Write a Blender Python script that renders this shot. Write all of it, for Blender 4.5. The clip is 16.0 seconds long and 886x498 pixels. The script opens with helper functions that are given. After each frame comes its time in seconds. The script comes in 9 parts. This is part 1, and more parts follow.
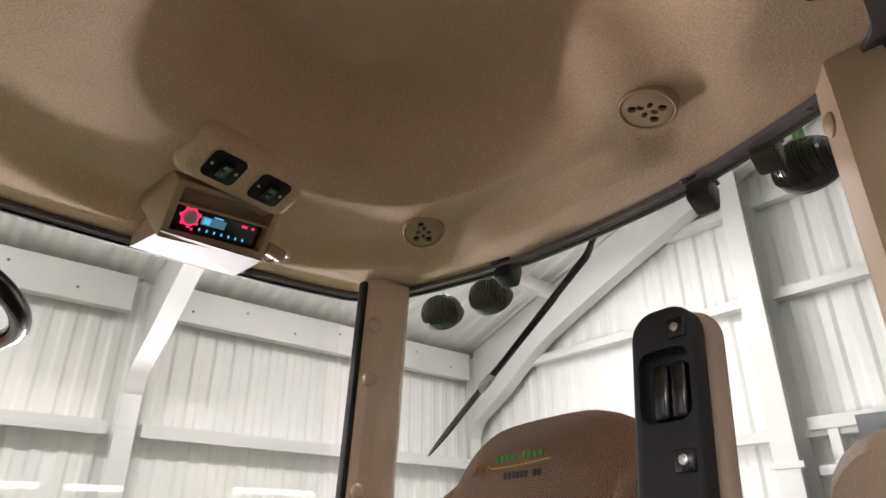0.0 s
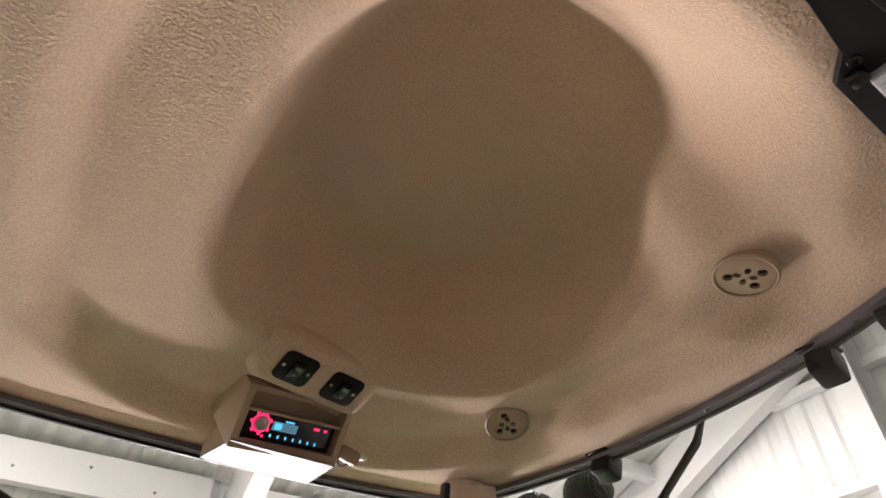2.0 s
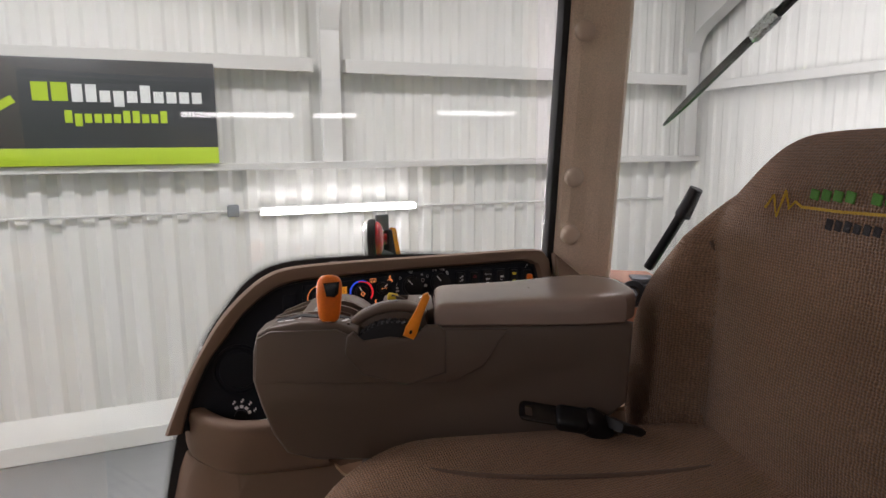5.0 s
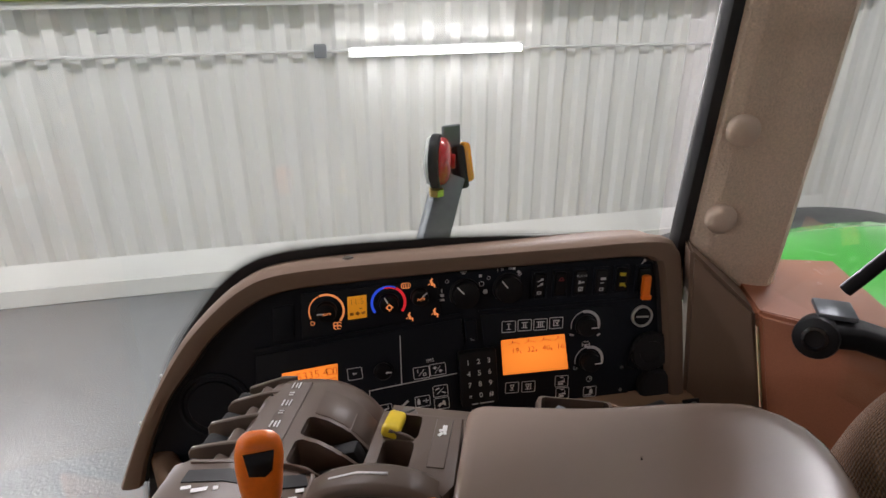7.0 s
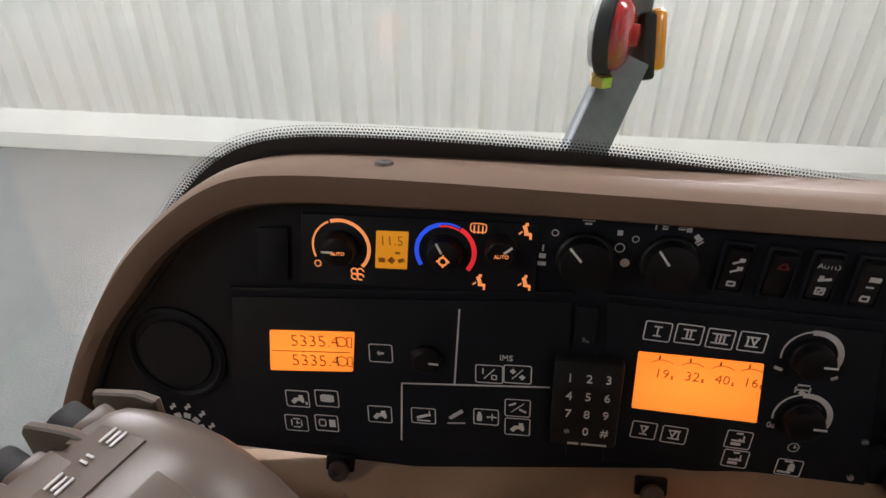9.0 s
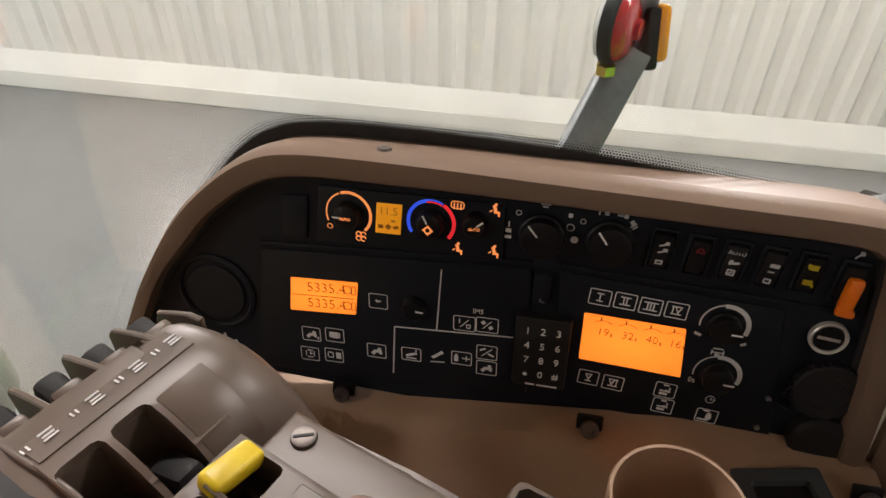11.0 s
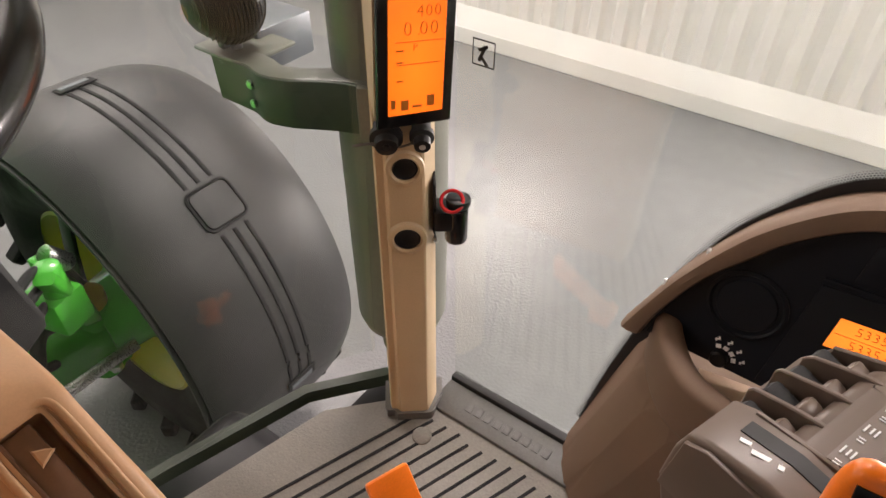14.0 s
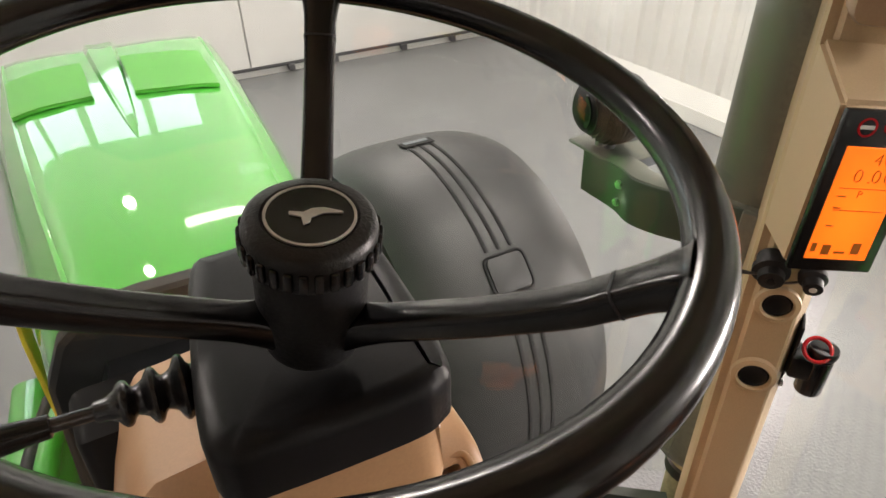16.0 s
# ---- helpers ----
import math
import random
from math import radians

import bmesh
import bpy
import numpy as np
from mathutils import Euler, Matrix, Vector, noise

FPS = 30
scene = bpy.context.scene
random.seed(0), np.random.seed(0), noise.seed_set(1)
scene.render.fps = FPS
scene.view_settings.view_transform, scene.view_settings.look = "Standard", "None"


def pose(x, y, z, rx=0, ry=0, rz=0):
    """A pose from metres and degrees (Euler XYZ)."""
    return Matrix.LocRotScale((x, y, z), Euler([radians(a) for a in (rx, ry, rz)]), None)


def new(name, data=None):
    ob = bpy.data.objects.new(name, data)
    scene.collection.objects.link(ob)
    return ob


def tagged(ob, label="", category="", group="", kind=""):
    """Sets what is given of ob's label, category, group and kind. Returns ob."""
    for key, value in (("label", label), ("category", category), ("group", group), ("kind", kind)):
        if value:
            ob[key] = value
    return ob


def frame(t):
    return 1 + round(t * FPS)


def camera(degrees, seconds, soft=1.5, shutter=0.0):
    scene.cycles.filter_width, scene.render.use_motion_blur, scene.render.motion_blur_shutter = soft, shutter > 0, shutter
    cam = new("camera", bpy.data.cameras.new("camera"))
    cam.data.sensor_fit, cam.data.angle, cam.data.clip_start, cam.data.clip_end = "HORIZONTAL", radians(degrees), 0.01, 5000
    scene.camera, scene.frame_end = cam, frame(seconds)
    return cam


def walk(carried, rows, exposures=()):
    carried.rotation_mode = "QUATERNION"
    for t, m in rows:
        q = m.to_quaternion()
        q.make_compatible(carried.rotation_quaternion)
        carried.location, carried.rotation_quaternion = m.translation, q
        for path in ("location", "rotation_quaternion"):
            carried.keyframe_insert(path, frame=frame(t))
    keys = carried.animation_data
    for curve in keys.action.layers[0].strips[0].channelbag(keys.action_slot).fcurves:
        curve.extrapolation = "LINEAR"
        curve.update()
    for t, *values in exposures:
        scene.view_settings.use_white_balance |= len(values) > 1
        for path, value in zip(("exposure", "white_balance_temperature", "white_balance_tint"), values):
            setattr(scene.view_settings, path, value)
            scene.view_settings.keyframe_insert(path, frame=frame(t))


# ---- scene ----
cam = camera(70.15, 16.0)

# seconds, x, y, z, then the turn in degrees. x: towards the tractor's rear, y: its right-hand side, z up from the shop floor
PATH = [
    (0.0, -0.3416, -0.6336, 1.7790, 115.22, -0.03, -39.81),
    (0.5, -0.3565, -0.6636, 1.8074, 120.26, -0.16, -35.80),
    (1.0, -0.3566, -0.6708, 1.8172, 125.67, -0.19, -34.34),
    (1.5, -0.3512, -0.6684, 1.8260, 130.98, -0.30, -33.15),
    (2.0, -0.3206, -0.5901, 1.8292, 131.27, -0.26, -32.22),
    (2.5, -0.3083, -0.5183, 1.8059, 124.78, -0.18, -31.84),
    (3.0, -0.2653, -0.4436, 1.7760, 112.24, 0.20, -31.39),
    (3.5, -0.2253, -0.3820, 1.7859, 100.92, 0.28, -29.81),
    (4.0, -0.2053, -0.3704, 1.8386, 90.76, 0.31, -27.76),
    (4.5, -0.1909, -0.3551, 1.9063, 84.70, 0.42, -25.00),
    (5.0, -0.1917, -0.3515, 1.9317, 80.79, 0.46, -22.37),
    (5.2, -0.1864, -0.3470, 1.9395, 78.75, 0.37, -21.19),
    (7.3, 0.0132, 0.0418, 2.0589, 63.34, 0.42, -11.26),
    (7.5, 0.0290, 0.0637, 2.0676, 62.14, 0.55, -10.39),
    (8.0, 0.0497, 0.1426, 2.0206, 59.47, 0.31, -4.94),
    (8.5, 0.0657, 0.2032, 1.9602, 57.99, -0.09, 1.82),
    (9.0, 0.0806, 0.2606, 1.9243, 55.83, -0.18, 6.01),
    (9.2, 0.0804, 0.2750, 1.9087, 55.14, -0.30, 6.76),
    (11.3, 0.1289, 0.1754, 1.9954, 51.29, -0.58, 11.92),
    (11.5, 0.1231, 0.1608, 2.0006, 50.59, -0.45, 12.90),
    (12.0, 0.0897, 0.1335, 1.9943, 49.66, -0.61, 16.23),
    (12.5, 0.0708, 0.1126, 1.9840, 48.58, -0.56, 20.06),
    (13.0, 0.0262, 0.0935, 1.9863, 47.57, -0.57, 22.75),
    (13.5, -0.0636, 0.0773, 2.0151, 47.40, -0.66, 28.95),
    (14.0, -0.1319, 0.0649, 2.0443, 48.58, -0.44, 35.57),
    (14.5, -0.1735, 0.0414, 2.0587, 50.29, 0.06, 41.70),
    (15.0, -0.2137, 0.0267, 2.0609, 52.24, 0.34, 49.30),
    (15.5, -0.2248, -0.0016, 2.0735, 54.24, 0.74, 55.72),
    (16.0, -0.2243, -0.0297, 2.0716, 55.68, 0.91, 60.74),
]

EXPOSURES = [(0.0, 0.36, 6500, 18), (1.0, 0.36, 6550, 20), (2.0, 0.68, 6700, 22), (2.5, 0.60, 6200, 12), (3.0, 0.42, 6250, 16), (3.5, 0.20, 6450, 21), (4.5, 0.02, 6350, 20), (5.2, -0.04, 6350, 20), (7.3, 0.02, 6250, 17), (9.2, 0.30, 6250, 15), (11.3, 0.34, 6950, 16), (13.0, 0.55, 7100, 22), (14.5, 0.44, 7050, 20), (16.0, 0.52, 7050, 17)]
walk(cam, [(row[0], pose(*row[1:])) for row in PATH], EXPOSURES)

# ---- world and lamps ----
world = bpy.data.worlds.new("world")
scene.world = world
world.use_nodes = True
sky = world.node_tree.nodes.new("ShaderNodeTexSky")
sky.sky_type, sky.sun_disc = "NISHITA", False
sky.sun_elevation, sky.sun_rotation = radians(35), radians(120)
world.node_tree.links.new(sky.outputs[0], world.node_tree.nodes["Background"].inputs[0])
world.node_tree.nodes["Background"].inputs[1].default_value = 0.08


def area_lamp(name, m, sx, sy, watts, tone=(1.0, 0.972, 0.955)):
    d = bpy.data.lights.new(name, "AREA")
    d.shape, d.size, d.size_y, d.energy, d.color = "RECTANGLE", sx, sy, watts, tone
    ob = new(name, d)
    ob.matrix_world = m
    return ob


# roof battens of the workshop: their light
BATTENS = [(x, y) for x in (-4.6, -1.0, 2.2) for y in (-2.3, 1.9)]
for bx, by in BATTENS:
    area_lamp("batten_light", pose(bx, by, 4.025), 1.5, 0.14, (84 if bx < -4 else 58 if bx < 0 else 44) if by > 0 else 70 if bx < -4 else 5)
for tx, watts in ((0.83, 130), (-2.35, 26)):
    area_lamp("wall_tube_light", pose(tx, 3.985, 1.508, 90, 0, 0) @ pose(0, 0, 0, 0, 180, 0), 1.1, 0.06, watts)


# ---- small builders ----


def mix_tree(name, color, rough=0.6, metal=0.0, grain=0.0, grain_size=300.0, stain=0.0, stain_size=6.0, bump=0.0, bump_size=None, coat=0.0,
             random_tone=0.0, spec=0.5, sheen=0.0, bump_depth=0.002):
    m = bpy.data.materials.new(name)
    m.use_nodes = True
    nt = m.node_tree
    b = nt.nodes["Principled BSDF"]
    b.inputs["Roughness"].default_value, b.inputs["Metallic"].default_value = rough, metal
    b.inputs["Coat Weight"].default_value = coat
    b.inputs["Specular IOR Level"].default_value = spec
    b.inputs["Sheen Weight"].default_value = sheen
    tc = nt.nodes.new("ShaderNodeTexCoord")

    def noise_node(size, detail=4.0):
        n = nt.nodes.new("ShaderNodeTexNoise")
        n.inputs["Scale"].default_value, n.inputs["Detail"].default_value = size, detail
        nt.links.new(tc.outputs["Object"], n.inputs["Vector"])
        return n.outputs["Fac"]

    def scaled(fac, amount, lo=0.25, hi=0.75):
        r = nt.nodes.new("ShaderNodeMapRange")
        r.inputs["From Min"].default_value, r.inputs["From Max"].default_value = lo, hi
        r.inputs["To Min"].default_value, r.inputs["To Max"].default_value = 1 - amount, 1 + amount
        nt.links.new(fac, r.inputs["Value"])
        return r.outputs["Result"]

    factors = []
    if grain:
        factors.append(scaled(noise_node(grain_size, 2.0), grain))
    if stain:
        factors.append(scaled(noise_node(stain_size, 6.0), stain))
    if random_tone:
        oi = nt.nodes.new("ShaderNodeObjectInfo")
        factors.append(scaled(oi.outputs["Random"], random_tone, 0, 1))
    if factors:
        f = factors[0]
        for g in factors[1:]:
            mu = nt.nodes.new("ShaderNodeMath")
            mu.operation = "MULTIPLY"
            nt.links.new(f, mu.inputs[0])
            nt.links.new(g, mu.inputs[1])
            f = mu.outputs[0]
        vm = nt.nodes.new("ShaderNodeVectorMath")
        vm.operation = "SCALE"
        vm.inputs[0].default_value = color[:3]
        nt.links.new(f, vm.inputs["Scale"])
        nt.links.new(vm.outputs[0], b.inputs["Base Color"])
        rr = nt.nodes.new("ShaderNodeMath")
        rr.operation = "MULTIPLY"
        rr.inputs[1].default_value = rough
        nt.links.new(f, rr.inputs[0])
        nt.links.new(rr.outputs[0], b.inputs["Roughness"])
    else:
        b.inputs["Base Color"].default_value = (*color[:3], 1)
    if bump:
        bp = nt.nodes.new("ShaderNodeBump")
        bp.inputs["Strength"].default_value, bp.inputs["Distance"].default_value = bump, bump_depth
        nt.links.new(noise_node(bump_size or grain_size, 3.0), bp.inputs["Height"])
        nt.links.new(bp.outputs[0], b.inputs["Normal"])
    return m


def glow(name, color, power, fall=0.0):
    """A lit surface; fall: how far the backlight fades towards its edges."""
    m = bpy.data.materials.new(name)
    m.use_nodes = True
    b = m.node_tree.nodes["Principled BSDF"]
    b.inputs["Base Color"].default_value = (*color, 1)
    b.inputs["Emission Color"].default_value = (*color, 1)
    b.inputs["Emission Strength"].default_value = power
    b.inputs["Roughness"].default_value = 0.3
    if fall:
        nt = m.node_tree
        tc, sep, mr = (nt.nodes.new(k) for k in ("ShaderNodeTexCoord", "ShaderNodeVectorMath", "ShaderNodeMapRange"))
        sep.operation = "DISTANCE"
        sep.inputs[1].default_value = (0.5, 0.5, 0.42)
        mr.inputs["From Max"].default_value = 0.8
        mr.inputs["To Min"].default_value, mr.inputs["To Max"].default_value = power * (1 + fall), power * (1 - fall)
        nt.links.new(tc.outputs["Generated"], sep.inputs[0])
        nt.links.new(sep.outputs["Value"], mr.inputs["Value"])
        nt.links.new(mr.outputs["Result"], b.inputs["Emission Strength"])
    return m


def glass_mat(name, tint=(1, 1, 1), rough=0.0):
    """Thin glass: mostly clear, with its reflection."""
    m = bpy.data.materials.new(name)
    m.use_nodes = True
    nt = m.node_tree
    nt.nodes.remove(nt.nodes["Principled BSDF"])
    tr, gl, mx, lw, pw, sc = (nt.nodes.new(k) for k in ("ShaderNodeBsdfTransparent", "ShaderNodeBsdfGlossy", "ShaderNodeMixShader", "ShaderNodeLayerWeight", "ShaderNodeMath", "ShaderNodeMath"))
    tr.inputs[0].default_value = (*tint, 1)
    gl.inputs["Roughness"].default_value = rough
    lw.inputs["Blend"].default_value = 0.5
    pw.operation, sc.operation = "POWER", "MULTIPLY_ADD"
    pw.inputs[1].default_value = 5.0
    sc.inputs[1].default_value, sc.inputs[2].default_value = 0.55, 0.045
    nt.links.new(lw.outputs["Facing"], pw.inputs[0])
    nt.links.new(pw.outputs[0], sc.inputs[0])
    nt.links.new(sc.outputs[0], mx.inputs[0])
    nt.links.new(tr.outputs[0], mx.inputs[1])
    nt.links.new(gl.outputs[0], mx.inputs[2])
    nt.links.new(mx.outputs[0], nt.nodes["Material Output"].inputs[0])
    return m


def thing(name, at=(0, 0, 0), label="", category="", group="", kind=""):
    ob = new(name)
    ob.empty_display_size = 0.05
    ob.matrix_world = at if isinstance(at, Matrix) else Matrix.Translation(at)
    return tagged(ob, label, category, group, kind)


def mesh_object(name, bm, material, smooth=False):
    me = bpy.data.meshes.new(name)
    bmesh.ops.recalc_face_normals(bm, faces=bm.faces[:])
    bm.to_mesh(me)
    bm.free()
    if material:
        me.materials.append(material)
    if smooth:
        for p in me.polygons:
            p.use_smooth = True
        me.set_sharp_from_angle(angle=radians(38))
    return new(name, me)


def part(name, bm, material, parent=None, label="", smooth=True):
    """One mesh object under a thing; the mesh is given in the world's coordinates."""
    ob = mesh_object(name, bm, material, smooth)
    if parent is not None:
        bpy.context.view_layer.update()
        ob.parent = parent
        ob.matrix_parent_inverse = parent.matrix_world.inverted()
    if label:
        ob["label"] = label
    return ob


def moved(bm, m):
    bmesh.ops.transform(bm, matrix=m, verts=bm.verts[:])
    return bm


def join(*bms):
    out = bmesh.new()
    for b in bms:
        me = bpy.data.meshes.new("tmp")
        b.to_mesh(me)
        b.free()
        out.from_mesh(me)
        bpy.data.meshes.remove(me)
    return out


def box(sx, sy, sz, bevel=0.0, segs=2, m=None):
    """A box centred on the origin."""
    bm = bmesh.new()
    bmesh.ops.create_cube(bm, size=1.0, matrix=Matrix.Diagonal((sx, sy, sz, 1)))
    if bevel:
        bmesh.ops.bevel(bm, geom=bm.edges[:], offset=bevel, segments=segs, affect="EDGES", profile=0.5, clamp_overlap=True)
    return moved(bm, m) if m is not None else bm


def span(x0, x1, y0, y1, z0, z1, bevel=0.0, segs=2):
    return box(x1 - x0, y1 - y0, z1 - z0, bevel, segs, Matrix.Translation(((x0 + x1) / 2, (y0 + y1) / 2, (z0 + z1) / 2)))


def cyl(r, depth, segs=24, r2=None, bevel=0.0, m=None, bseg=2):
    """A cylinder or cone along z, centred."""
    bm = bmesh.new()
    bmesh.ops.create_cone(bm, cap_ends=True, cap_tris=False, segments=segs, radius1=r, radius2=r if r2 is None else r2, depth=depth)
    if bevel:
        ring = [e for e in bm.edges if len(e.link_faces) == 2 and any(len(fc.verts) > 4 for fc in e.link_faces)]
        bmesh.ops.bevel(bm, geom=ring, offset=bevel, segments=bseg, affect="EDGES", profile=0.5, clamp_overlap=True)
    return moved(bm, m) if m is not None else bm


def lathe(profile, segs=32, m=None):
    """Turns (radius, height) pairs round z; a radius of 0 closes an end."""
    bm = bmesh.new()
    rings = []
    for r, z in profile:
        if r < 1e-6:
            rings.append([bm.verts.new((0, 0, z))])
        else:
            rings.append([bm.verts.new((r * math.cos(2 * math.pi * i / segs), r * math.sin(2 * math.pi * i / segs), z)) for i in range(segs)])
    for a, b in zip(rings, rings[1:]):
        for i in range(segs):
            j = (i + 1) % segs
            if len(a) == 1 and len(b) == 1:
                continue
            if len(a) == 1:
                bm.faces.new((a[0], b[i], b[j]))
            elif len(b) == 1:
                bm.faces.new((a[i], a[j], b[0]))
            else:
                bm.faces.new((a[i], a[j], b[j], b[i]))
    return moved(bm, m) if m is not None else bm


def prism(points, depth, bevel=0.0, segs=2, m=None):
    """A flat outline in x and y, pulled out along z from 0 to depth."""
    bm = bmesh.new()
    lo = [bm.verts.new((x, y, 0)) for x, y in points]
    hi = [bm.verts.new((x, y, depth)) for x, y in points]
    bm.faces.new(lo[::-1])
    bm.faces.new(hi)
    n = len(points)
    for i in range(n):
        bm.faces.new((lo[i], lo[(i + 1) % n], hi[(i + 1) % n], hi[i]))
    bmesh.ops.recalc_face_normals(bm, faces=bm.faces[:])
    if bevel:
        ring = [e for e in bm.edges if len(e.link_faces) == 2 and any(len(fc.verts) == n for fc in e.link_faces)] if n > 4 else bm.edges[:]
        bmesh.ops.bevel(bm, geom=ring, offset=bevel, segments=segs, affect="EDGES", profile=0.5, clamp_overlap=True)
    return moved(bm, m) if m is not None else bm


def smooth_line(points, steps=6, closed=False):
    """A Catmull-Rom line through the points."""
    p = [Vector(q) for q in points]
    n = len(p)
    out = []
    for i in range(n if closed else n - 1):
        if closed:
            a, b, c, d = p[(i - 1) % n], p[i], p[(i + 1) % n], p[(i + 2) % n]
        else:
            a, b, c, d = p[max(i - 1, 0)], p[i], p[i + 1], p[min(i + 2, n - 1)]
        for k in range(steps):
            t = k / steps
            out.append(0.5 * ((2 * b) + (c - a) * t + (2 * a - 5 * b + 4 * c - d) * t * t + (3 * b - a - 3 * c + d) * t ** 3))
    if not closed:
        out.append(p[-1])
    return out


def sweep(points, section, closed=False, up=(0, 0, 1), scales=None, cap=True):
    """Carries a flat section (list of (across, above)) along a line of points."""
    pts = [Vector(p) for p in points]
    n = len(pts)
    bm = bmesh.new()
    rings = []
    ref = Vector(up)
    for i, p in enumerate(pts):
        a = pts[(i - 1) % n] if closed or i else p
        b = pts[(i + 1) % n] if closed or i < n - 1 else p
        t = (b - a).normalized()
        side = t.cross(ref)
        if side.length < 1e-4:
            side = t.cross(Vector((1, 0, 0)))
        side.normalize()
        top = side.cross(t).normalized()
        s = scales[i] if scales else 1.0
        rings.append([bm.verts.new(p + side * (u * s) + top * (v * s)) for u, v in section])
    m = len(section)
    for i in range(n if closed else n - 1):
        a, b = rings[i], rings[(i + 1) % n]
        for k in range(m):
            bm.faces.new((a[k], a[(k + 1) % m], b[(k + 1) % m], b[k]))
    if cap and not closed:
        bm.faces.new(rings[0][::-1])
        bm.faces.new(rings[-1])
    return bm


def ring_section(r, segs=12, ry=None):
    return [(r * math.cos(2 * math.pi * i / segs), (ry or r) * math.sin(2 * math.pi * i / segs)) for i in range(segs)]


def rounded(w, h, r, segs=4):
    """A rectangle w by h round the origin with round corners."""
    out = []
    for cx, cy, a0 in ((w / 2 - r, h / 2 - r, 0), (-w / 2 + r, h / 2 - r, 90), (-w / 2 + r, -h / 2 + r, 180), (w / 2 - r, -h / 2 + r, 270)):
        for k in range(segs + 1):
            a = radians(a0 + 90 * k / segs)
            out.append((cx + r * math.cos(a), cy + r * math.sin(a)))
    return out


def round_corners(points, radii, segs=5):
    """A closed outline with each corner rounded by its own radius."""
    out = []
    n = len(points)
    for i, (p, r) in enumerate(zip(points, radii)):
        p = Vector(p)
        a, b = (Vector(points[i - 1]) - p), (Vector(points[(i + 1) % n]) - p)
        cut_a, cut_b = p + a.normalized() * r, p + b.normalized() * r
        for k in range(segs + 1):
            t = k / segs
            out.append(cut_a * (1 - t) ** 2 + p * (2 * t * (1 - t)) + cut_b * t * t)
    return out


def skin(grid, closed=False, thick=0.0):
    """A surface over rows of points."""
    bm = bmesh.new()
    v = [[bm.verts.new(p) for p in row] for row in grid]
    for r in range(len(v) - 1):
        n = len(v[r])
        for c in range(n if closed else n - 1):
            bm.faces.new((v[r][c], v[r][(c + 1) % n], v[r + 1][(c + 1) % n], v[r + 1][c]))
    if thick:
        bmesh.ops.recalc_face_normals(bm, faces=bm.faces[:])
        bmesh.ops.solidify(bm, geom=bm.faces[:], thickness=thick)
    return bm


def loft(rings, cap=True):
    """Joins closed rings of equal counts."""
    bm = skin(rings, closed=True)
    if cap:
        bm.verts.ensure_lookup_table()
        n = len(rings[0])
        vs = bm.verts[:]
        bm.faces.new(vs[:n][::-1])
        bm.faces.new(vs[-n:])
    return bm


def text_bm(words, size, m, depth=0.0004, thin=0.0):
    cu = bpy.data.curves.new("words", "FONT")
    cu.offset = -thin * size
    cu.body, cu.size, cu.align_x, cu.align_y, cu.extrude, cu.resolution_u = words, size, "CENTER", "CENTER", depth, 2
    ob = bpy.data.objects.new("words", cu)
    me = bpy.data.meshes.new_from_object(ob)
    bm = bmesh.new()
    bm.from_mesh(me)
    bpy.data.objects.remove(ob)
    bpy.data.curves.remove(cu)
    bpy.data.meshes.remove(me)
    return moved(bm, m)


def axes_at(origin, right, up):
    """A pose whose x runs along right and whose z is the outward normal right x up."""
    x = Vector(right).normalized()
    z = x.cross(Vector(up)).normalized()
    y = z.cross(x)
    return Matrix.Translation(origin) @ Matrix((x, y, z)).transposed().to_4x4()


# ---- materials ----
M_SHEET = mix_tree("painted_steel_sheet", (0.72, 0.715, 0.695), rough=0.45, grain=0.02, grain_size=40, stain=0.06, stain_size=1.6, bump=0.15, bump_size=60)
M_STEEL_WHITE = mix_tree("white_painted_steel", (0.61, 0.605, 0.59), rough=0.4, stain=0.05, stain_size=3.0, grain=0.03, grain_size=90)
M_PLINTH = mix_tree("white_painted_concrete", (0.74, 0.74, 0.72), rough=0.55, stain=0.09, stain_size=3.5, grain=0.06, grain_size=120, bump=0.4, bump_size=45)
M_GROUND = mix_tree("grey_floor_paint", (0.175, 0.179, 0.182), rough=0.2, stain=0.12, stain_size=0.9, grain=0.05, grain_size=14, bump=0.9, bump_size=75, spec=0.5, bump_depth=0.0035)
M_DARK_RAIL = mix_tree("dark_steel_rail", (0.05, 0.05, 0.055), rough=0.5, grain=0.1)
M_HEADLINER = mix_tree("tan_headliner_felt", (0.575, 0.415, 0.285), rough=0.95, grain=0.2, grain_size=330, stain=0.07, stain_size=9, bump=1.0, bump_size=260, sheen=0.1)
M_TAN_PLASTIC = mix_tree("tan_moulded_plastic", (0.38, 0.27, 0.175), rough=0.55, grain=0.05, grain_size=500, stain=0.06, stain_size=7, bump=0.12, bump_size=700)
M_POST = mix_tree("beige_painted_post", (0.50, 0.375, 0.235), rough=0.5, grain=0.05, grain_size=600, stain=0.08, stain_size=6, bump=0.12, bump_size=800)
M_VINYL = mix_tree("brown_grained_vinyl", (0.36, 0.27, 0.20), rough=0.6, grain=0.12, grain_size=450, stain=0.08, stain_size=8, bump=0.5, bump_size=520)
M_POST_VINYL = mix_tree("beige_brown_grained_vinyl", (0.68, 0.535, 0.415), rough=0.55, grain=0.13, grain_size=420, stain=0.06, stain_size=8, bump=0.8, bump_size=480)
M_CAP = mix_tree("beige_cap_plastic", (0.60, 0.475, 0.375), rough=0.4, grain=0.04, grain_size=500, stain=0.05, stain_size=20)
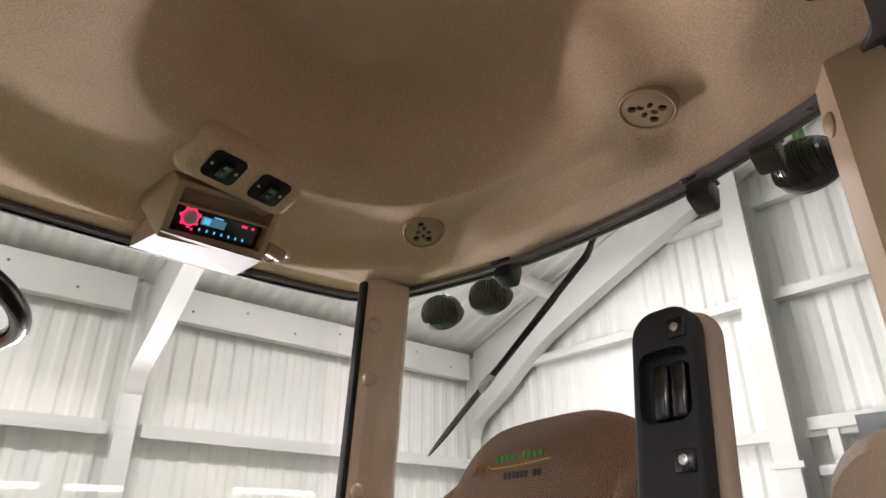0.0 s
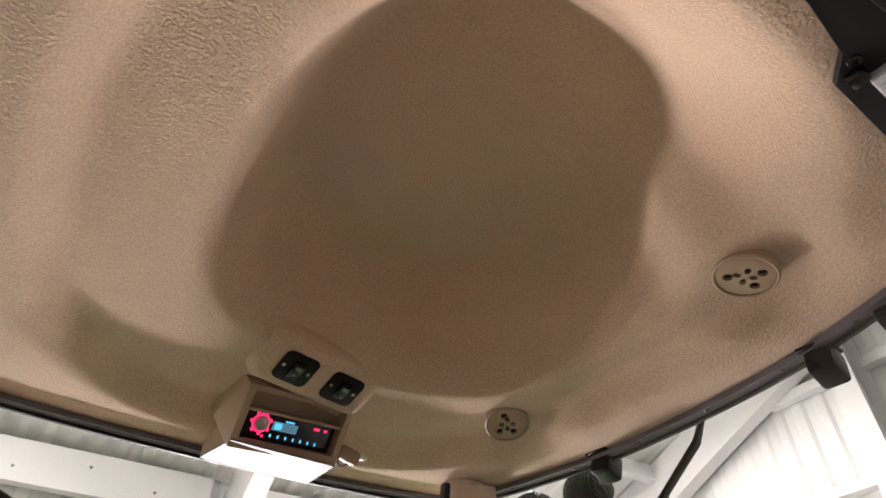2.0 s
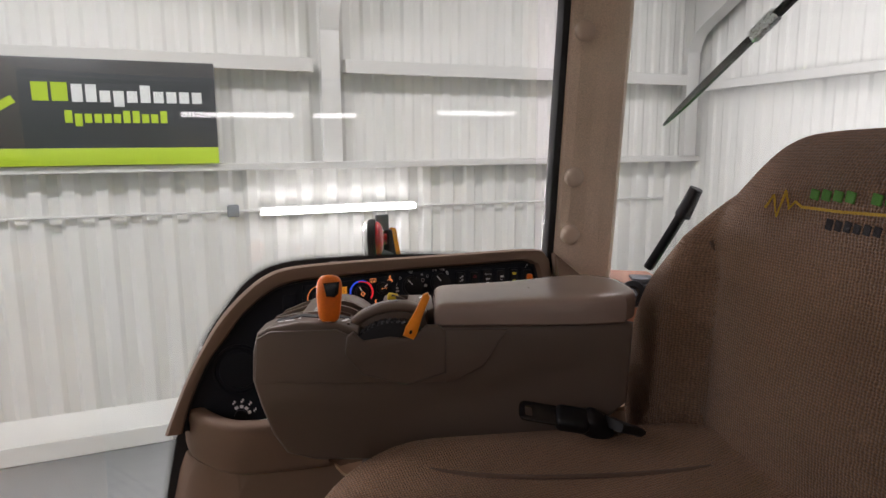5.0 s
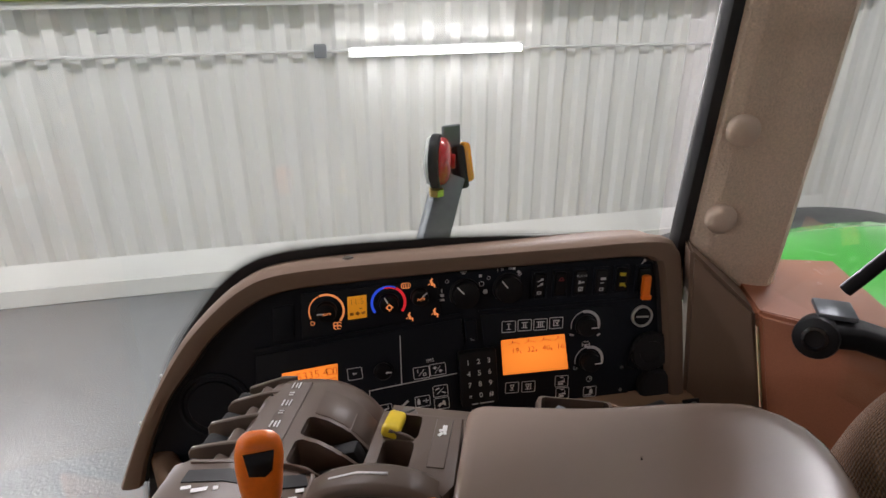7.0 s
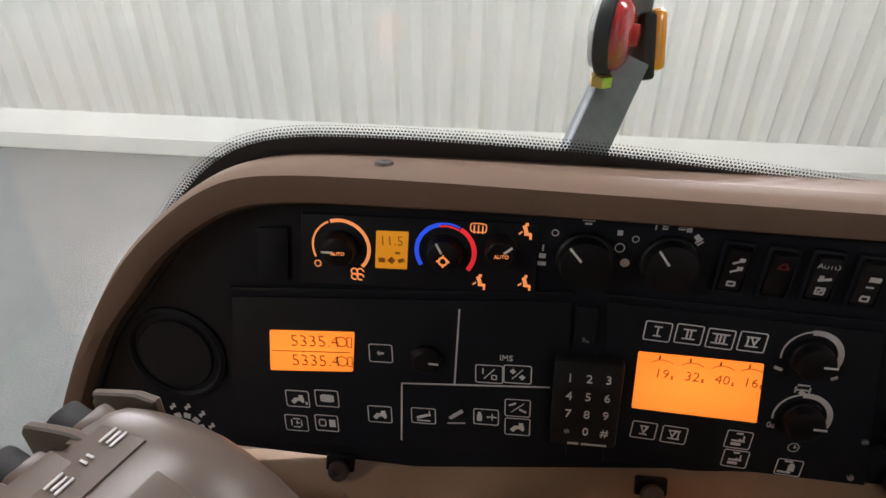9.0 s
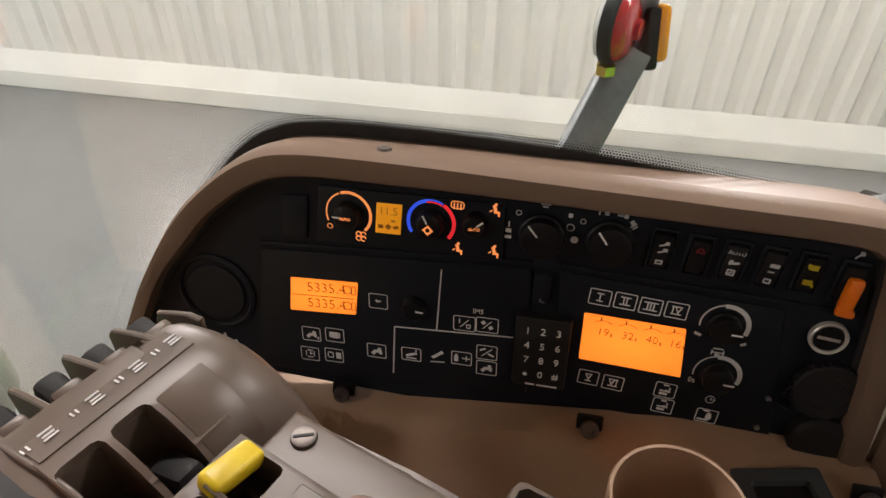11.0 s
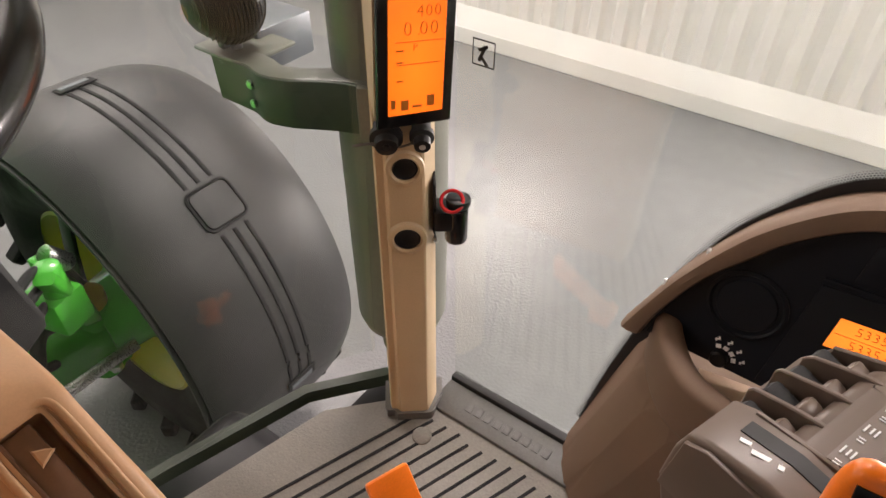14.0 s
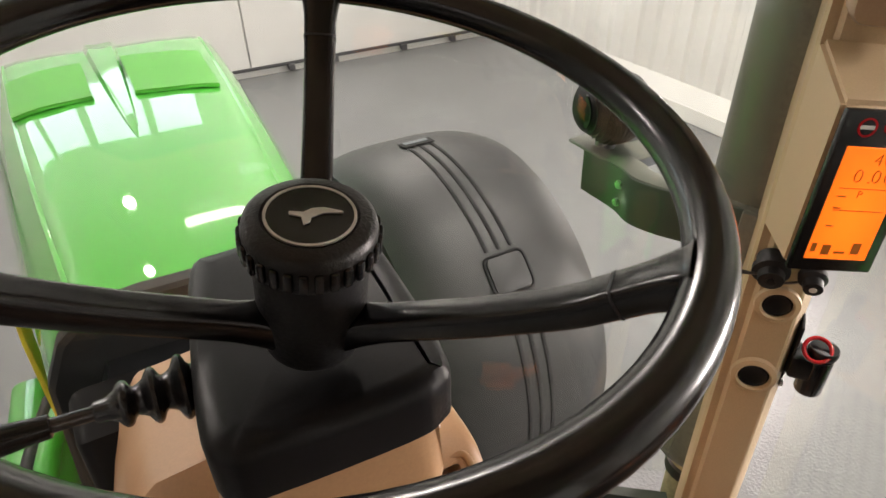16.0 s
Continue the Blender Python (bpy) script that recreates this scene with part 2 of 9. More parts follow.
M_WHEEL = mix_tree("black_wheel_skin", (0.0075, 0.0074, 0.0078), rough=0.2, stain=0.12, stain_size=14)
M_HUB = mix_tree("black_leathery_plastic", (0.009, 0.009, 0.009), rough=0.42, grain=0.12, grain_size=500, stain=0.15, stain_size=20, bump=0.25, bump_size=650, spec=0.4)
# invented dark grey that keeps bounced light off the cab's left side
M_UNSEEN_WALL = mix_tree("light_absorbing_wall_grey", (0.20, 0.20, 0.195), rough=0.7, grain=0.08, grain_size=60, stain=0.12, stain_size=2.5, bump=0.3, bump_size=40)
M_BROWN = mix_tree("brown_console_plastic", (0.165, 0.105, 0.070), rough=0.72, grain=0.06, grain_size=600, stain=0.1, stain_size=9, bump=0.12, bump_size=900)
M_RUST_BROWN = mix_tree("red_brown_trim_plastic", (0.37, 0.142, 0.075), rough=0.5, grain=0.06, grain_size=500, stain=0.1, stain_size=7, bump=0.15, bump_size=700)
M_ARM = mix_tree("grey_brown_armrest_plastic", (0.118, 0.087, 0.069), rough=0.36, stain=0.03, stain_size=5, spec=0.38)
M_LABEL = mix_tree("dark_brown_label_film", (0.115, 0.085, 0.068), rough=0.4, stain=0.04, stain_size=10)
M_PAD = mix_tree("brown_armrest_vinyl", (0.265, 0.197, 0.161), rough=0.24, stain=0.03, stain_size=5, spec=0.65)
M_PANEL = mix_tree("black_panel_plastic", (0.008, 0.0105, 0.0155), rough=0.55, grain=0.2, grain_size=900, stain=0.2, stain_size=20, bump=0.1, bump_size=1200, spec=0.22)
M_BLACK = mix_tree("black_plastic", (0.008, 0.008, 0.009), rough=0.42, grain=0.15, grain_size=500, stain=0.2, stain_size=15, bump=0.03, bump_size=900, spec=0.22)
M_BLACK_SOFT = mix_tree("black_soft_rubber", (0.012, 0.012, 0.013), rough=0.6, grain=0.2, grain_size=500, stain=0.2, stain_size=15, bump=0.08, bump_size=700, spec=0.3)
M_BLACK_GLOSS = mix_tree("black_glossy_plastic", (0.007, 0.007, 0.008), rough=0.22, stain=0.25, stain_size=12, grain=0.05, grain_size=300)
M_STRIP = mix_tree("dark_grey_window_strip", (0.11, 0.1, 0.105), rough=0.4, grain=0.08, grain_size=200, stain=0.1, stain_size=9)
M_SEAL = mix_tree("black_rubber_seal", (0.01, 0.01, 0.011), rough=0.6, stain=0.2, stain_size=30)
M_FABRIC_SIDE = mix_tree("dark_brown_ribbed_cloth", (0.10, 0.058, 0.037), rough=0.95, grain=0.3, grain_size=700, stain=0.12, stain_size=9, bump=0.8, bump_size=800, sheen=0.1)
M_MAT = mix_tree("grey_rubber_floor_mat", (0.185, 0.172, 0.152), rough=0.65, grain=0.12, grain_size=250, stain=0.25, stain_size=7, bump=0.3, bump_size=300)
M_GROOVE = mix_tree("dark_mat_groove", (0.010, 0.010, 0.011), rough=0.9, stain=0.2, stain_size=20)
M_GREEN = mix_tree("green_tractor_paint", (0.05, 0.42, 0.04), rough=0.4, coat=1.0, stain=0.05, stain_size=2, grain=0.02, grain_size=300, spec=0.2)
M_SCREEN = mix_tree("matt_green_screen", (0.085, 0.40, 0.05), rough=0.6, stain=0.06, stain_size=5, grain=0.18, grain_size=500, bump=0.4, bump_size=500)
M_GREEN_DULL = mix_tree("worn_green_paint", (0.03, 0.21, 0.035), rough=0.42, stain=0.3, stain_size=14, grain=0.15, grain_size=150)
M_DARK_GREEN = mix_tree("dark_green_dusty_paint", (0.145, 0.150, 0.124), rough=0.42, stain=0.3, stain_size=6, grain=0.12, grain_size=200, bump=0.1, bump_size=200)
M_YELLOW_PAINT = mix_tree("yellow_wheel_paint", (0.72, 0.52, 0.02), rough=0.35, stain=0.1, stain_size=9)
M_FENDER = mix_tree("dark_grey_fender_plastic", (0.031, 0.031, 0.0325), rough=0.45, grain=0.1, grain_size=400, stain=0.18, stain_size=5, bump=0.2, bump_size=600, spec=0.4)
M_TYRE = mix_tree("black_tyre_rubber", (0.012, 0.012, 0.012), rough=0.8, grain=0.2, grain_size=200, stain=0.3, stain_size=8, bump=0.4, bump_size=160, spec=0.25)
M_GREY_STEEL = mix_tree("grey_galvanised_steel", (0.14, 0.155, 0.175), rough=0.4, metal=0.3, grain=0.12, grain_size=120, stain=0.2, stain_size=10)
M_METAL = mix_tree("bright_steel", (0.6, 0.6, 0.6), rough=0.28, metal=1.0, grain=0.08, grain_size=300)
M_SCREW = mix_tree("dark_screw_steel", (0.16, 0.14, 0.13), rough=0.4, metal=0.9, grain=0.15, grain_size=300)
M_SILVER = mix_tree("silver_print", (0.55, 0.53, 0.50), rough=0.35, metal=0.4, grain=0.05, grain_size=400)
M_ORANGE = mix_tree("orange_plastic", (0.88, 0.19, 0.012), rough=0.32, grain=0.05, grain_size=400, stain=0.08, stain_size=30)
M_AMBER_PLASTIC = mix_tree("amber_orange_plastic", (0.85, 0.27, 0.01), rough=0.35, stain=0.08, stain_size=30, grain=0.04, grain_size=300)
M_YELLOW = mix_tree("yellow_plastic", (0.72, 0.52, 0.02), rough=0.4, stain=0.08, stain_size=40, grain=0.04, grain_size=300)
M_RED_LENS = mix_tree("red_lamp_lens", (0.45, 0.01, 0.015), rough=0.12, coat=0.5, grain=0.1, grain_size=200)
M_AMBER_LENS = mix_tree("amber_lamp_lens", (0.8, 0.3, 0.01), rough=0.12, coat=0.5, grain=0.1, grain_size=200)
M_CLEAR_LENS = mix_tree("clear_ribbed_lens", (0.62, 0.62, 0.62), rough=0.15, coat=0.5, grain=0.1, grain_size=250)
M_BRASS = mix_tree("brass", (0.72, 0.50, 0.16), rough=0.35, metal=0.8, grain=0.1, grain_size=200)
M_WHITE = mix_tree("white_print", (0.82, 0.82, 0.82), rough=0.5, grain=0.03, grain_size=500)
M_DIM_PRINT = mix_tree("grey_print", (0.66, 0.66, 0.66), rough=0.5, grain=0.05, grain_size=500)
M_LCD_INK = mix_tree("dark_display_segment", (0.50, 0.155, 0.02), rough=0.4, stain=0.05, stain_size=30)
M_CREAM = mix_tree("cream_plastic", (0.74, 0.71, 0.66), rough=0.45, stain=0.06, stain_size=20, grain=0.03, grain_size=300)
M_PALE = mix_tree("pale_pink_grey_plastic", (0.19, 0.168, 0.158), rough=0.6, stain=0.05, stain_size=12, grain=0.03, grain_size=400)
M_SIGN_DARK = mix_tree("charcoal_sign_face", (0.045, 0.05, 0.055), rough=0.35, stain=0.12, stain_size=3, grain=0.04, grain_size=60)
M_LIME = mix_tree("lime_sign_print", (0.42, 0.58, 0.03), rough=0.4, stain=0.05, stain_size=5)
M_SIGN_WHITE = mix_tree("white_sign_print", (0.75, 0.76, 0.76), rough=0.4, stain=0.04, stain_size=5)
M_GREEN_THREAD = mix_tree("green_embroidery", (0.065, 0.23, 0.025), rough=0.8, grain=0.25, grain_size=900, bump=0.6, bump_size=900)
M_GOLD_THREAD = mix_tree("yellow_embroidery", (0.55, 0.34, 0.03), rough=0.8, grain=0.25, grain_size=900, bump=0.6, bump_size=900)
M_BLACK_THREAD = mix_tree("black_embroidery", (0.012, 0.01, 0.012), rough=0.8, grain=0.25, grain_size=900, bump=0.6, bump_size=900)
M_CARPET = mix_tree("dark_brown_carpet", (0.07, 0.045, 0.032), rough=0.95, grain=0.4, grain_size=350, bump=0.9, bump_size=350)
M_LCD = glow("orange_backlit_display", (1.0, 0.26, 0.028), 0.85, 0.22)
M_LCD_DIM = glow("amber_backlit_display", (0.62, 0.24, 0.01), 0.55)
M_ORANGE_LIT = glow("orange_lit_print", (1.0, 0.33, 0.1), 0.55)
M_BLUE_LIT = glow("blue_lit_print", (0.03, 0.1, 0.9), 0.5)
M_RED_LIT = glow("red_lit_print", (0.9, 0.03, 0.04), 0.5)
M_CYAN_LIT = glow("cyan_lit_print", (0.06, 0.45, 0.75), 0.9)
M_PINK_LIT = glow("red_lit_dial", (1.0, 0.03, 0.14), 0.9)
M_TUBE = glow("lit_lamp_tube", (1.0, 0.98, 0.95), 15.0)
M_BATTEN = glow("lit_batten_diffuser", (1.0, 0.97, 0.92), 15.0)
M_GLASS = glass_mat("cab_glass", (0.96, 0.98, 0.965))


def woven_cloth(name, color, ways=("Z", "Y")):
    """Coarse woven seat cloth: rows of small stitches."""
    m = mix_tree(name, color, rough=0.92, grain=0.28, grain_size=650, stain=0.12, stain_size=7, sheen=0.1)
    nt = m.node_tree
    tc = nt.nodes.new("ShaderNodeTexCoord")
    heights = []
    for axis, size in zip(ways, (118.0, 99.0)):
        w = nt.nodes.new("ShaderNodeTexWave")
        w.bands_direction = axis
        w.inputs["Scale"].default_value, w.inputs["Distortion"].default_value = size, 3.5
        w.inputs["Detail"].default_value, w.inputs["Detail Scale"].default_value = 1.0, 2.0
        nt.links.new(tc.outputs["Object"], w.inputs["Vector"])
        heights.append(w.outputs["Fac"])
    mu = nt.nodes.new("ShaderNodeMath")
    mu.operation = "ADD"
    nt.links.new(heights[0], mu.inputs[0])
    nt.links.new(heights[1], mu.inputs[1])
    bp = nt.nodes.new("ShaderNodeBump")
    bp.inputs["Strength"].default_value, bp.inputs["Distance"].default_value = 0.9, 0.0016
    nt.links.new(mu.outputs[0], bp.inputs["Height"])
    pb = nt.nodes["Principled BSDF"]
    nt.links.new(bp.outputs[0], pb.inputs["Normal"])
    tone = pb.inputs["Base Color"].links[0].from_socket
    rr = nt.nodes.new("ShaderNodeMapRange")
    rr.inputs["From Max"].default_value, rr.inputs["To Min"].default_value, rr.inputs["To Max"].default_value = 2.0, 0.64, 1.36
    nt.links.new(mu.outputs[0], rr.inputs["Value"])
    sc = nt.nodes.new("ShaderNodeVectorMath")
    sc.operation = "SCALE"
    nt.links.new(tone, sc.inputs[0])
    nt.links.new(rr.outputs["Result"], sc.inputs["Scale"])
    nt.links.new(sc.outputs[0], pb.inputs["Base Color"])
    return m


M_CLOTH = woven_cloth("brown_woven_seat_cloth", (0.235, 0.130, 0.072))
M_CLOTH_FLAT = woven_cloth("brown_woven_cushion_cloth", (0.235, 0.130, 0.072), ("X", "Y"))

M_LCD_DEEP = glow("deep_orange_backlit_display", (1.0, 0.18, 0.012), 0.75, 0.3)
M_BRACKET_GREEN = mix_tree("very_dark_green_paint", (0.032, 0.045, 0.03), rough=0.45, stain=0.3, stain_size=8, grain=0.1, grain_size=200)
M_DASH = mix_tree("warm_tan_dashboard_plastic", (0.45, 0.262, 0.138), rough=0.42, grain=0.05, grain_size=500, stain=0.06, stain_size=9, bump=0.04, bump_size=700)
M_FLOOD = glow("lit_flood_lamp_glass", (1.0, 0.98, 0.95), 60.0)
M_DAY = glow("daylight_behind_glazing", (0.72, 0.93, 1.0), 2.2)
M_TUBE_FAR = glow("bright_far_lamp_tube", (1.0, 0.98, 0.95), 11.0)
M_VENT = mix_tree("dark_tan_vent_plastic", (0.19, 0.105, 0.062), rough=0.5, grain=0.05, grain_size=500, stain=0.06, stain_size=12)
M_PIPE_DUST = mix_tree("dusty_pale_yellow_paint", (0.44, 0.37, 0.21), rough=0.6, stain=0.3, stain_size=25, grain=0.15, grain_size=200)
M_SILL = mix_tree("dark_grey_rubber_edge", (0.085, 0.083, 0.078), rough=0.5, grain=0.12, grain_size=250, stain=0.2, stain_size=9, bump=0.15, bump_size=300)
M_ROD = mix_tree("dark_polished_steel", (0.10, 0.10, 0.105), rough=0.22, metal=0.8, grain=0.08, grain_size=300)
M_TRAY = mix_tree("tan_brown_tray_plastic", (0.37, 0.238, 0.155), rough=0.5, grain=0.06, grain_size=600, stain=0.07, stain_size=10, bump=0.15, bump_size=700)


# ---- the workshop ----
WALL_Y, LEFT_Y, REAR_X, FRONT_X = 4.09, -4.4, 4.05, -6.45
EAVE, RIDGE_Y = 3.55, -0.155
SLOPE = 0.36
RIDGE_Z = EAVE + SLOPE * (WALL_Y - RIDGE_Y)


def corrugated(length, height, pitch, depth, m, slant=None):
    """A trapezoid-profiled sheet: x runs across the ribs, y along them, z is the front. slant(x) gives its height at x."""
    bm = bmesh.new()
    xs = []
    n = int(length / pitch) + 1
    for i in range(n):
        for u, d in ((0.0, 0.0), (0.34, 0.0), (0.5, 1.0), (0.84, 1.0)):
            x = (i + u) * pitch
            if x <= length:
                xs.append((x, -d * depth))
    xs.append((length, 0.0))
    rows = [[], []]
    for x, z in xs:
        rows[0].append(bm.verts.new((x, 0, z)))
        rows[1].append(bm.verts.new((x, slant(x) if slant else height, z)))
    for k in range(len(xs) - 1):
        bm.faces.new((rows[0][k], rows[0][k + 1], rows[1][k + 1], rows[1][k]))
    return moved(bm, m)


def structure(name, bm, material, label, smooth=False):
    return tagged(part(name, bm, material, None, smooth=smooth), label, name.split("_")[0], kind="structure")


structure("ground", span(FRONT_X - 4, REAR_X + 4, LEFT_Y - 4, WALL_Y + 4, -0.2, 0.0), M_GROUND, "grey painted concrete workshop floor with a dull gloss")

# the wall beside the tractor: plinth, deep-ribbed lower sheet, ledge, finer upper sheet
FACE_RIGHT = Matrix.Translation((FRONT_X, WALL_Y, 0)) @ Matrix(((1, 0, 0, 0), (0, 0, -1, 0), (0, 1, 0, 0), (0, 0, 0, 1)))
LONG = REAR_X - FRONT_X
structure("wall_right", span(FRONT_X, REAR_X, WALL_Y + 0.06, WALL_Y + 0.2, 0.0, EAVE + 0.1), M_SHEET, "outer shell of the white workshop wall")
plinth = structure("baseboard", span(FRONT_X, REAR_X, 4.02, WALL_Y + 0.05, 0.0, 0.125, 0.006), M_PLINTH, "low white painted concrete plinth along the wall")
bm = bmesh.new()
va = [bm.verts.new((x, y, z)) for x, y, z in ((FRONT_X, 4.024, 0.127), (REAR_X, 4.024, 0.127), (REAR_X, 4.085, 0.27), (FRONT_X, 4.085, 0.27))]
vb = [bm.verts.new((v.co.x, v.co.y + 0.02, v.co.z - 0.01)) for v in va]
bm.faces.new(va)
bm.faces.new(vb[::-1])
for i in range(4):
    bm.faces.new((va[i], va[(i + 1) % 4], vb[(i + 1) % 4], vb[i]))
part("sloping_ledge", bm, M_PLINTH, plinth)
bm = corrugated(LONG, 1.56, 0.18, 0.035, Matrix.Translation((0, 0, 0.235)) @ FACE_RIGHT)
structure("wall_right_lower_sheet", bm, M_SHEET, "white trapezoid ribbed steel sheet, lower half of the wall")
structure("wall_right_ledge", span(FRONT_X, REAR_X, 3.985, WALL_Y + 0.06, 1.79, 1.835, 0.004), M_STEEL_WHITE, "white flashing strip between the two wall sheets")
bm = corrugated(LONG, 1.72, 0.15, 0.013, Matrix.Translation((0, 0.02, 1.835)) @ FACE_RIGHT)
structure("wall_right_upper_sheet", bm, M_SHEET, "white finer ribbed steel sheet, upper half of the wall")


def rivets(places, m_at, material=M_STEEL_WHITE, r=0.008):
    bms = []
    for p in places:
        bms.append(lathe([(r, 0), (r * 0.8, 0.004), (0, 0.006)], 8, Matrix.Translation(p) @ m_at))
    return join(*bms)


spots = []
for i, x in enumerate((-2.2, -1.3, -0.4, 0.5, 1.4, 2.3)):
    for k in range(7):
        spots.append((x + 0.01 * (k % 2), WALL_Y - 0.002, 0.5 + 0.19 * k + 0.02 * (i % 3)))
part("sheet_rivets", rivets(spots, pose(0, 0, 0, 90)), M_STEEL_WHITE, bpy.data.objects["wall_right_lower_sheet"])

# girts on the upper wall: pale cold-rolled rails
for x0, x1 in ((FRONT_X, -2.62), (-2.42, 0.66), (0.88, 3.85)):
    structure("wall_girt", join(span(x0, x1, 3.97, 4.07, 2.44, 2.52, 0.004), span(x0, x1, 3.965, 3.975, 2.43, 2.455, 0.001)), M_STEEL_WHITE, "white steel rail across the ribbed wall")
    # the eaves beam, a deep plain channel
    structure("eaves_beam", join(span(x0, x1, 3.98, 4.07, 3.27, 3.53, 0.004)), M_STEEL_WHITE, "deep white steel beam under the eaves")
    n = int((x1 - x0) / 0.42)
    part("beam_bolts", rivets([(x0 + 0.2 + 0.42 * k, 3.98, 3.36 + 0.08 * (k % 2)) for k in range(n)], pose(0, 0, 0, 90), r=0.011), M_SCREW, bpy.data.objects["eaves_beam"])


def portal_frame(x, w=0.13):
    """A column with a haunch and two rafters, seen as flat steel."""
    t = thing("portal_frame", (x, 0, 0), "white painted steel portal frame with a haunched rafter", "frame", kind="structure")
    for sign in (1, -1):
        yw = WALL_Y if sign > 0 else LEFT_Y

        def at(y, z):
            return (yw - sign * y, z)

        part("column", join(span(x - w / 2, x + w / 2, min(yw - sign * 0.125, yw - sign * 0.111), max(yw - sign * 0.125, yw - sign * 0.111), 1.836, 2.72, 0.002),
                            span(x - 0.006, x + 0.006, min(yw, yw - sign * 0.111), max(yw, yw - sign * 0.111), 1.836, 3.5)), M_STEEL_WHITE, t)
        # the lower flange follows the haunch, then the slope
        line = smooth_line([(x, yw - sign * 0.118, 2.70), (x, yw - sign * 0.20, 2.86), (x, yw - sign * 0.53, 3.06), (x, yw - sign * 1.0, 3.39), (x, yw - sign * 1.62, 3.69), (x, yw - sign * 2.5, 4.05), (x, RIDGE_Y, RIDGE_Z - 0.34)], 5)
        part("rafter_flange", sweep(line, [(-w / 2, -0.006), (w / 2, -0.006), (w / 2, 0.006), (-w / 2, 0.006)], up=(0, 0.3, 1)), M_STEEL_WHITE, t)
        top = [(p.x, p.y, min(EAVE + SLOPE * abs(yw - p.y) - 0.03, RIDGE_Z - 0.03)) for p in line]
        web = bmesh.new()
        lo = [[web.verts.new((p.x + d, p.y, p.z)) for p in line] for d in (-0.006, 0.006)]
        hi = [[web.verts.new((q[0] + d, q[1], max(q[2], p.z + 0.02))) for p, q in zip(line, top)] for d in (-0.006, 0.006)]
        for k in range(len(line) - 1):
            web.faces.new((lo[0][k], lo[0][k + 1], hi[0][k + 1], hi[0][k]))
            web.faces.new((lo[1][k], hi[1][k], hi[1][k + 1], lo[1][k + 1]))
            web.faces.new((hi[0][k], hi[0][k + 1], hi[1][k + 1], hi[1][k]))
        part("rafter_web", web, M_STEEL_WHITE, t)
    return t


for px in (-2.52, 0.775, 3.9):
    portal_frame(px)

# roof sheets and purlins
for sign, yw in ((1, WALL_Y), (-1, LEFT_Y)):
    run = math.hypot(yw - RIDGE_Y, RIDGE_Z - EAVE)
    d = Vector((0, RIDGE_Y - yw, RIDGE_Z - EAVE)).normalized()
    nrm = Vector((1, 0, 0)).cross(d)
    if nrm.z > 0:
        nrm = -nrm
    m = Matrix.Translation((FRONT_X, yw, EAVE)) @ Matrix(((1, 0, 0), d, nrm)).transposed().to_4x4()
    bm = corrugated(LONG, run + 0.05, 0.15, 0.014, m)
    structure("roof_sheet", bm, M_SHEET, "white ribbed steel roof sheet seen from below")
    for k in range(1, 4):
        q = Vector((0, yw, EAVE)) + d * (run * k / 3.6) + nrm * 0.09
        bm = box(LONG, 0.06, 0.16, 0.003, 1, Matrix.Translation((FRONT_X + LONG / 2, q.y, q.z)) @ Matrix.Rotation(-sign * math.atan(SLOPE), 4, "X"))
        structure("roof_purlin", bm, M_STEEL_WHITE, "white steel purlin under the roof sheet")
bm = bmesh.new()
for sign, yw in ((1, WALL_Y), (-1, LEFT_Y)):
    a = [bm.verts.new(p) for p in ((FRONT_X - 0.1, yw + sign * 0.2, EAVE), (REAR_X + 0.2, yw + sign * 0.2, EAVE), (REAR_X + 0.2, RIDGE_Y, RIDGE_Z + 0.08), (FRONT_X - 0.1, RIDGE_Y, RIDGE_Z + 0.08))]
    bm.faces.new(a)
bmesh.ops.solidify(bm, geom=bm.faces[:], thickness=0.05)
structure("ceiling", bm, M_SHEET, "outer skin of the workshop roof")

# rear gable
FACE_REAR = Matrix.Translation((REAR_X, WALL_Y, 0)) @ Matrix(((0, 0, -1, 0), (-1, 0, 0, 0), (0, 1, 0, 0), (0, 0, 0, 1)))


def gable_top(x):
    y = WALL_Y - x
    return EAVE + SLOPE * (WALL_Y - y if y > RIDGE_Y else y - LEFT_Y)


structure("wall_rear", corrugated(WALL_Y - LEFT_Y, 0, 0.165, 0.014, FACE_REAR, gable_top), M_SHEET, "white ribbed steel gable wall behind the tractor")
structure("wall_rear_shell", span(REAR_X + 0.06, REAR_X + 0.2, LEFT_Y - 0.2, WALL_Y + 0.2, 0, RIDGE_Z + 0.1), M_SHEET, "outer shell of the gable wall")
for z, y0, y1 in ((2.42, 1.19, 3.9), (2.42, -4.3, 1.02), (3.33, 1.19, 3.3), (3.33, -3.9, 1.02), (4.04, 1.19, 1.75), (4.04, -2.0, 1.02)):
    structure("gable_girt", join(span(REAR_X - 0.1, REAR_X - 0.01, y0, y1, z - 0.035, z + 0.035, 0.004)), M_STEEL_WHITE, "white steel rail across the gable wall")
structure("gable_column", join(span(3.80, 3.812, 1.03, 1.18, 0, 4.5, 0.002), span(3.812, 4.04, 1.1, 1.112, 0, 4.5), span(4.03, 4.042, 1.03, 1.18, 0, 4.5, 0.002), span(3.79, 3.8, 1.0, 1.21, 2.2, 2.24, 0.002)),
          M_STEEL_WHITE, "white steel column standing against the gable wall")
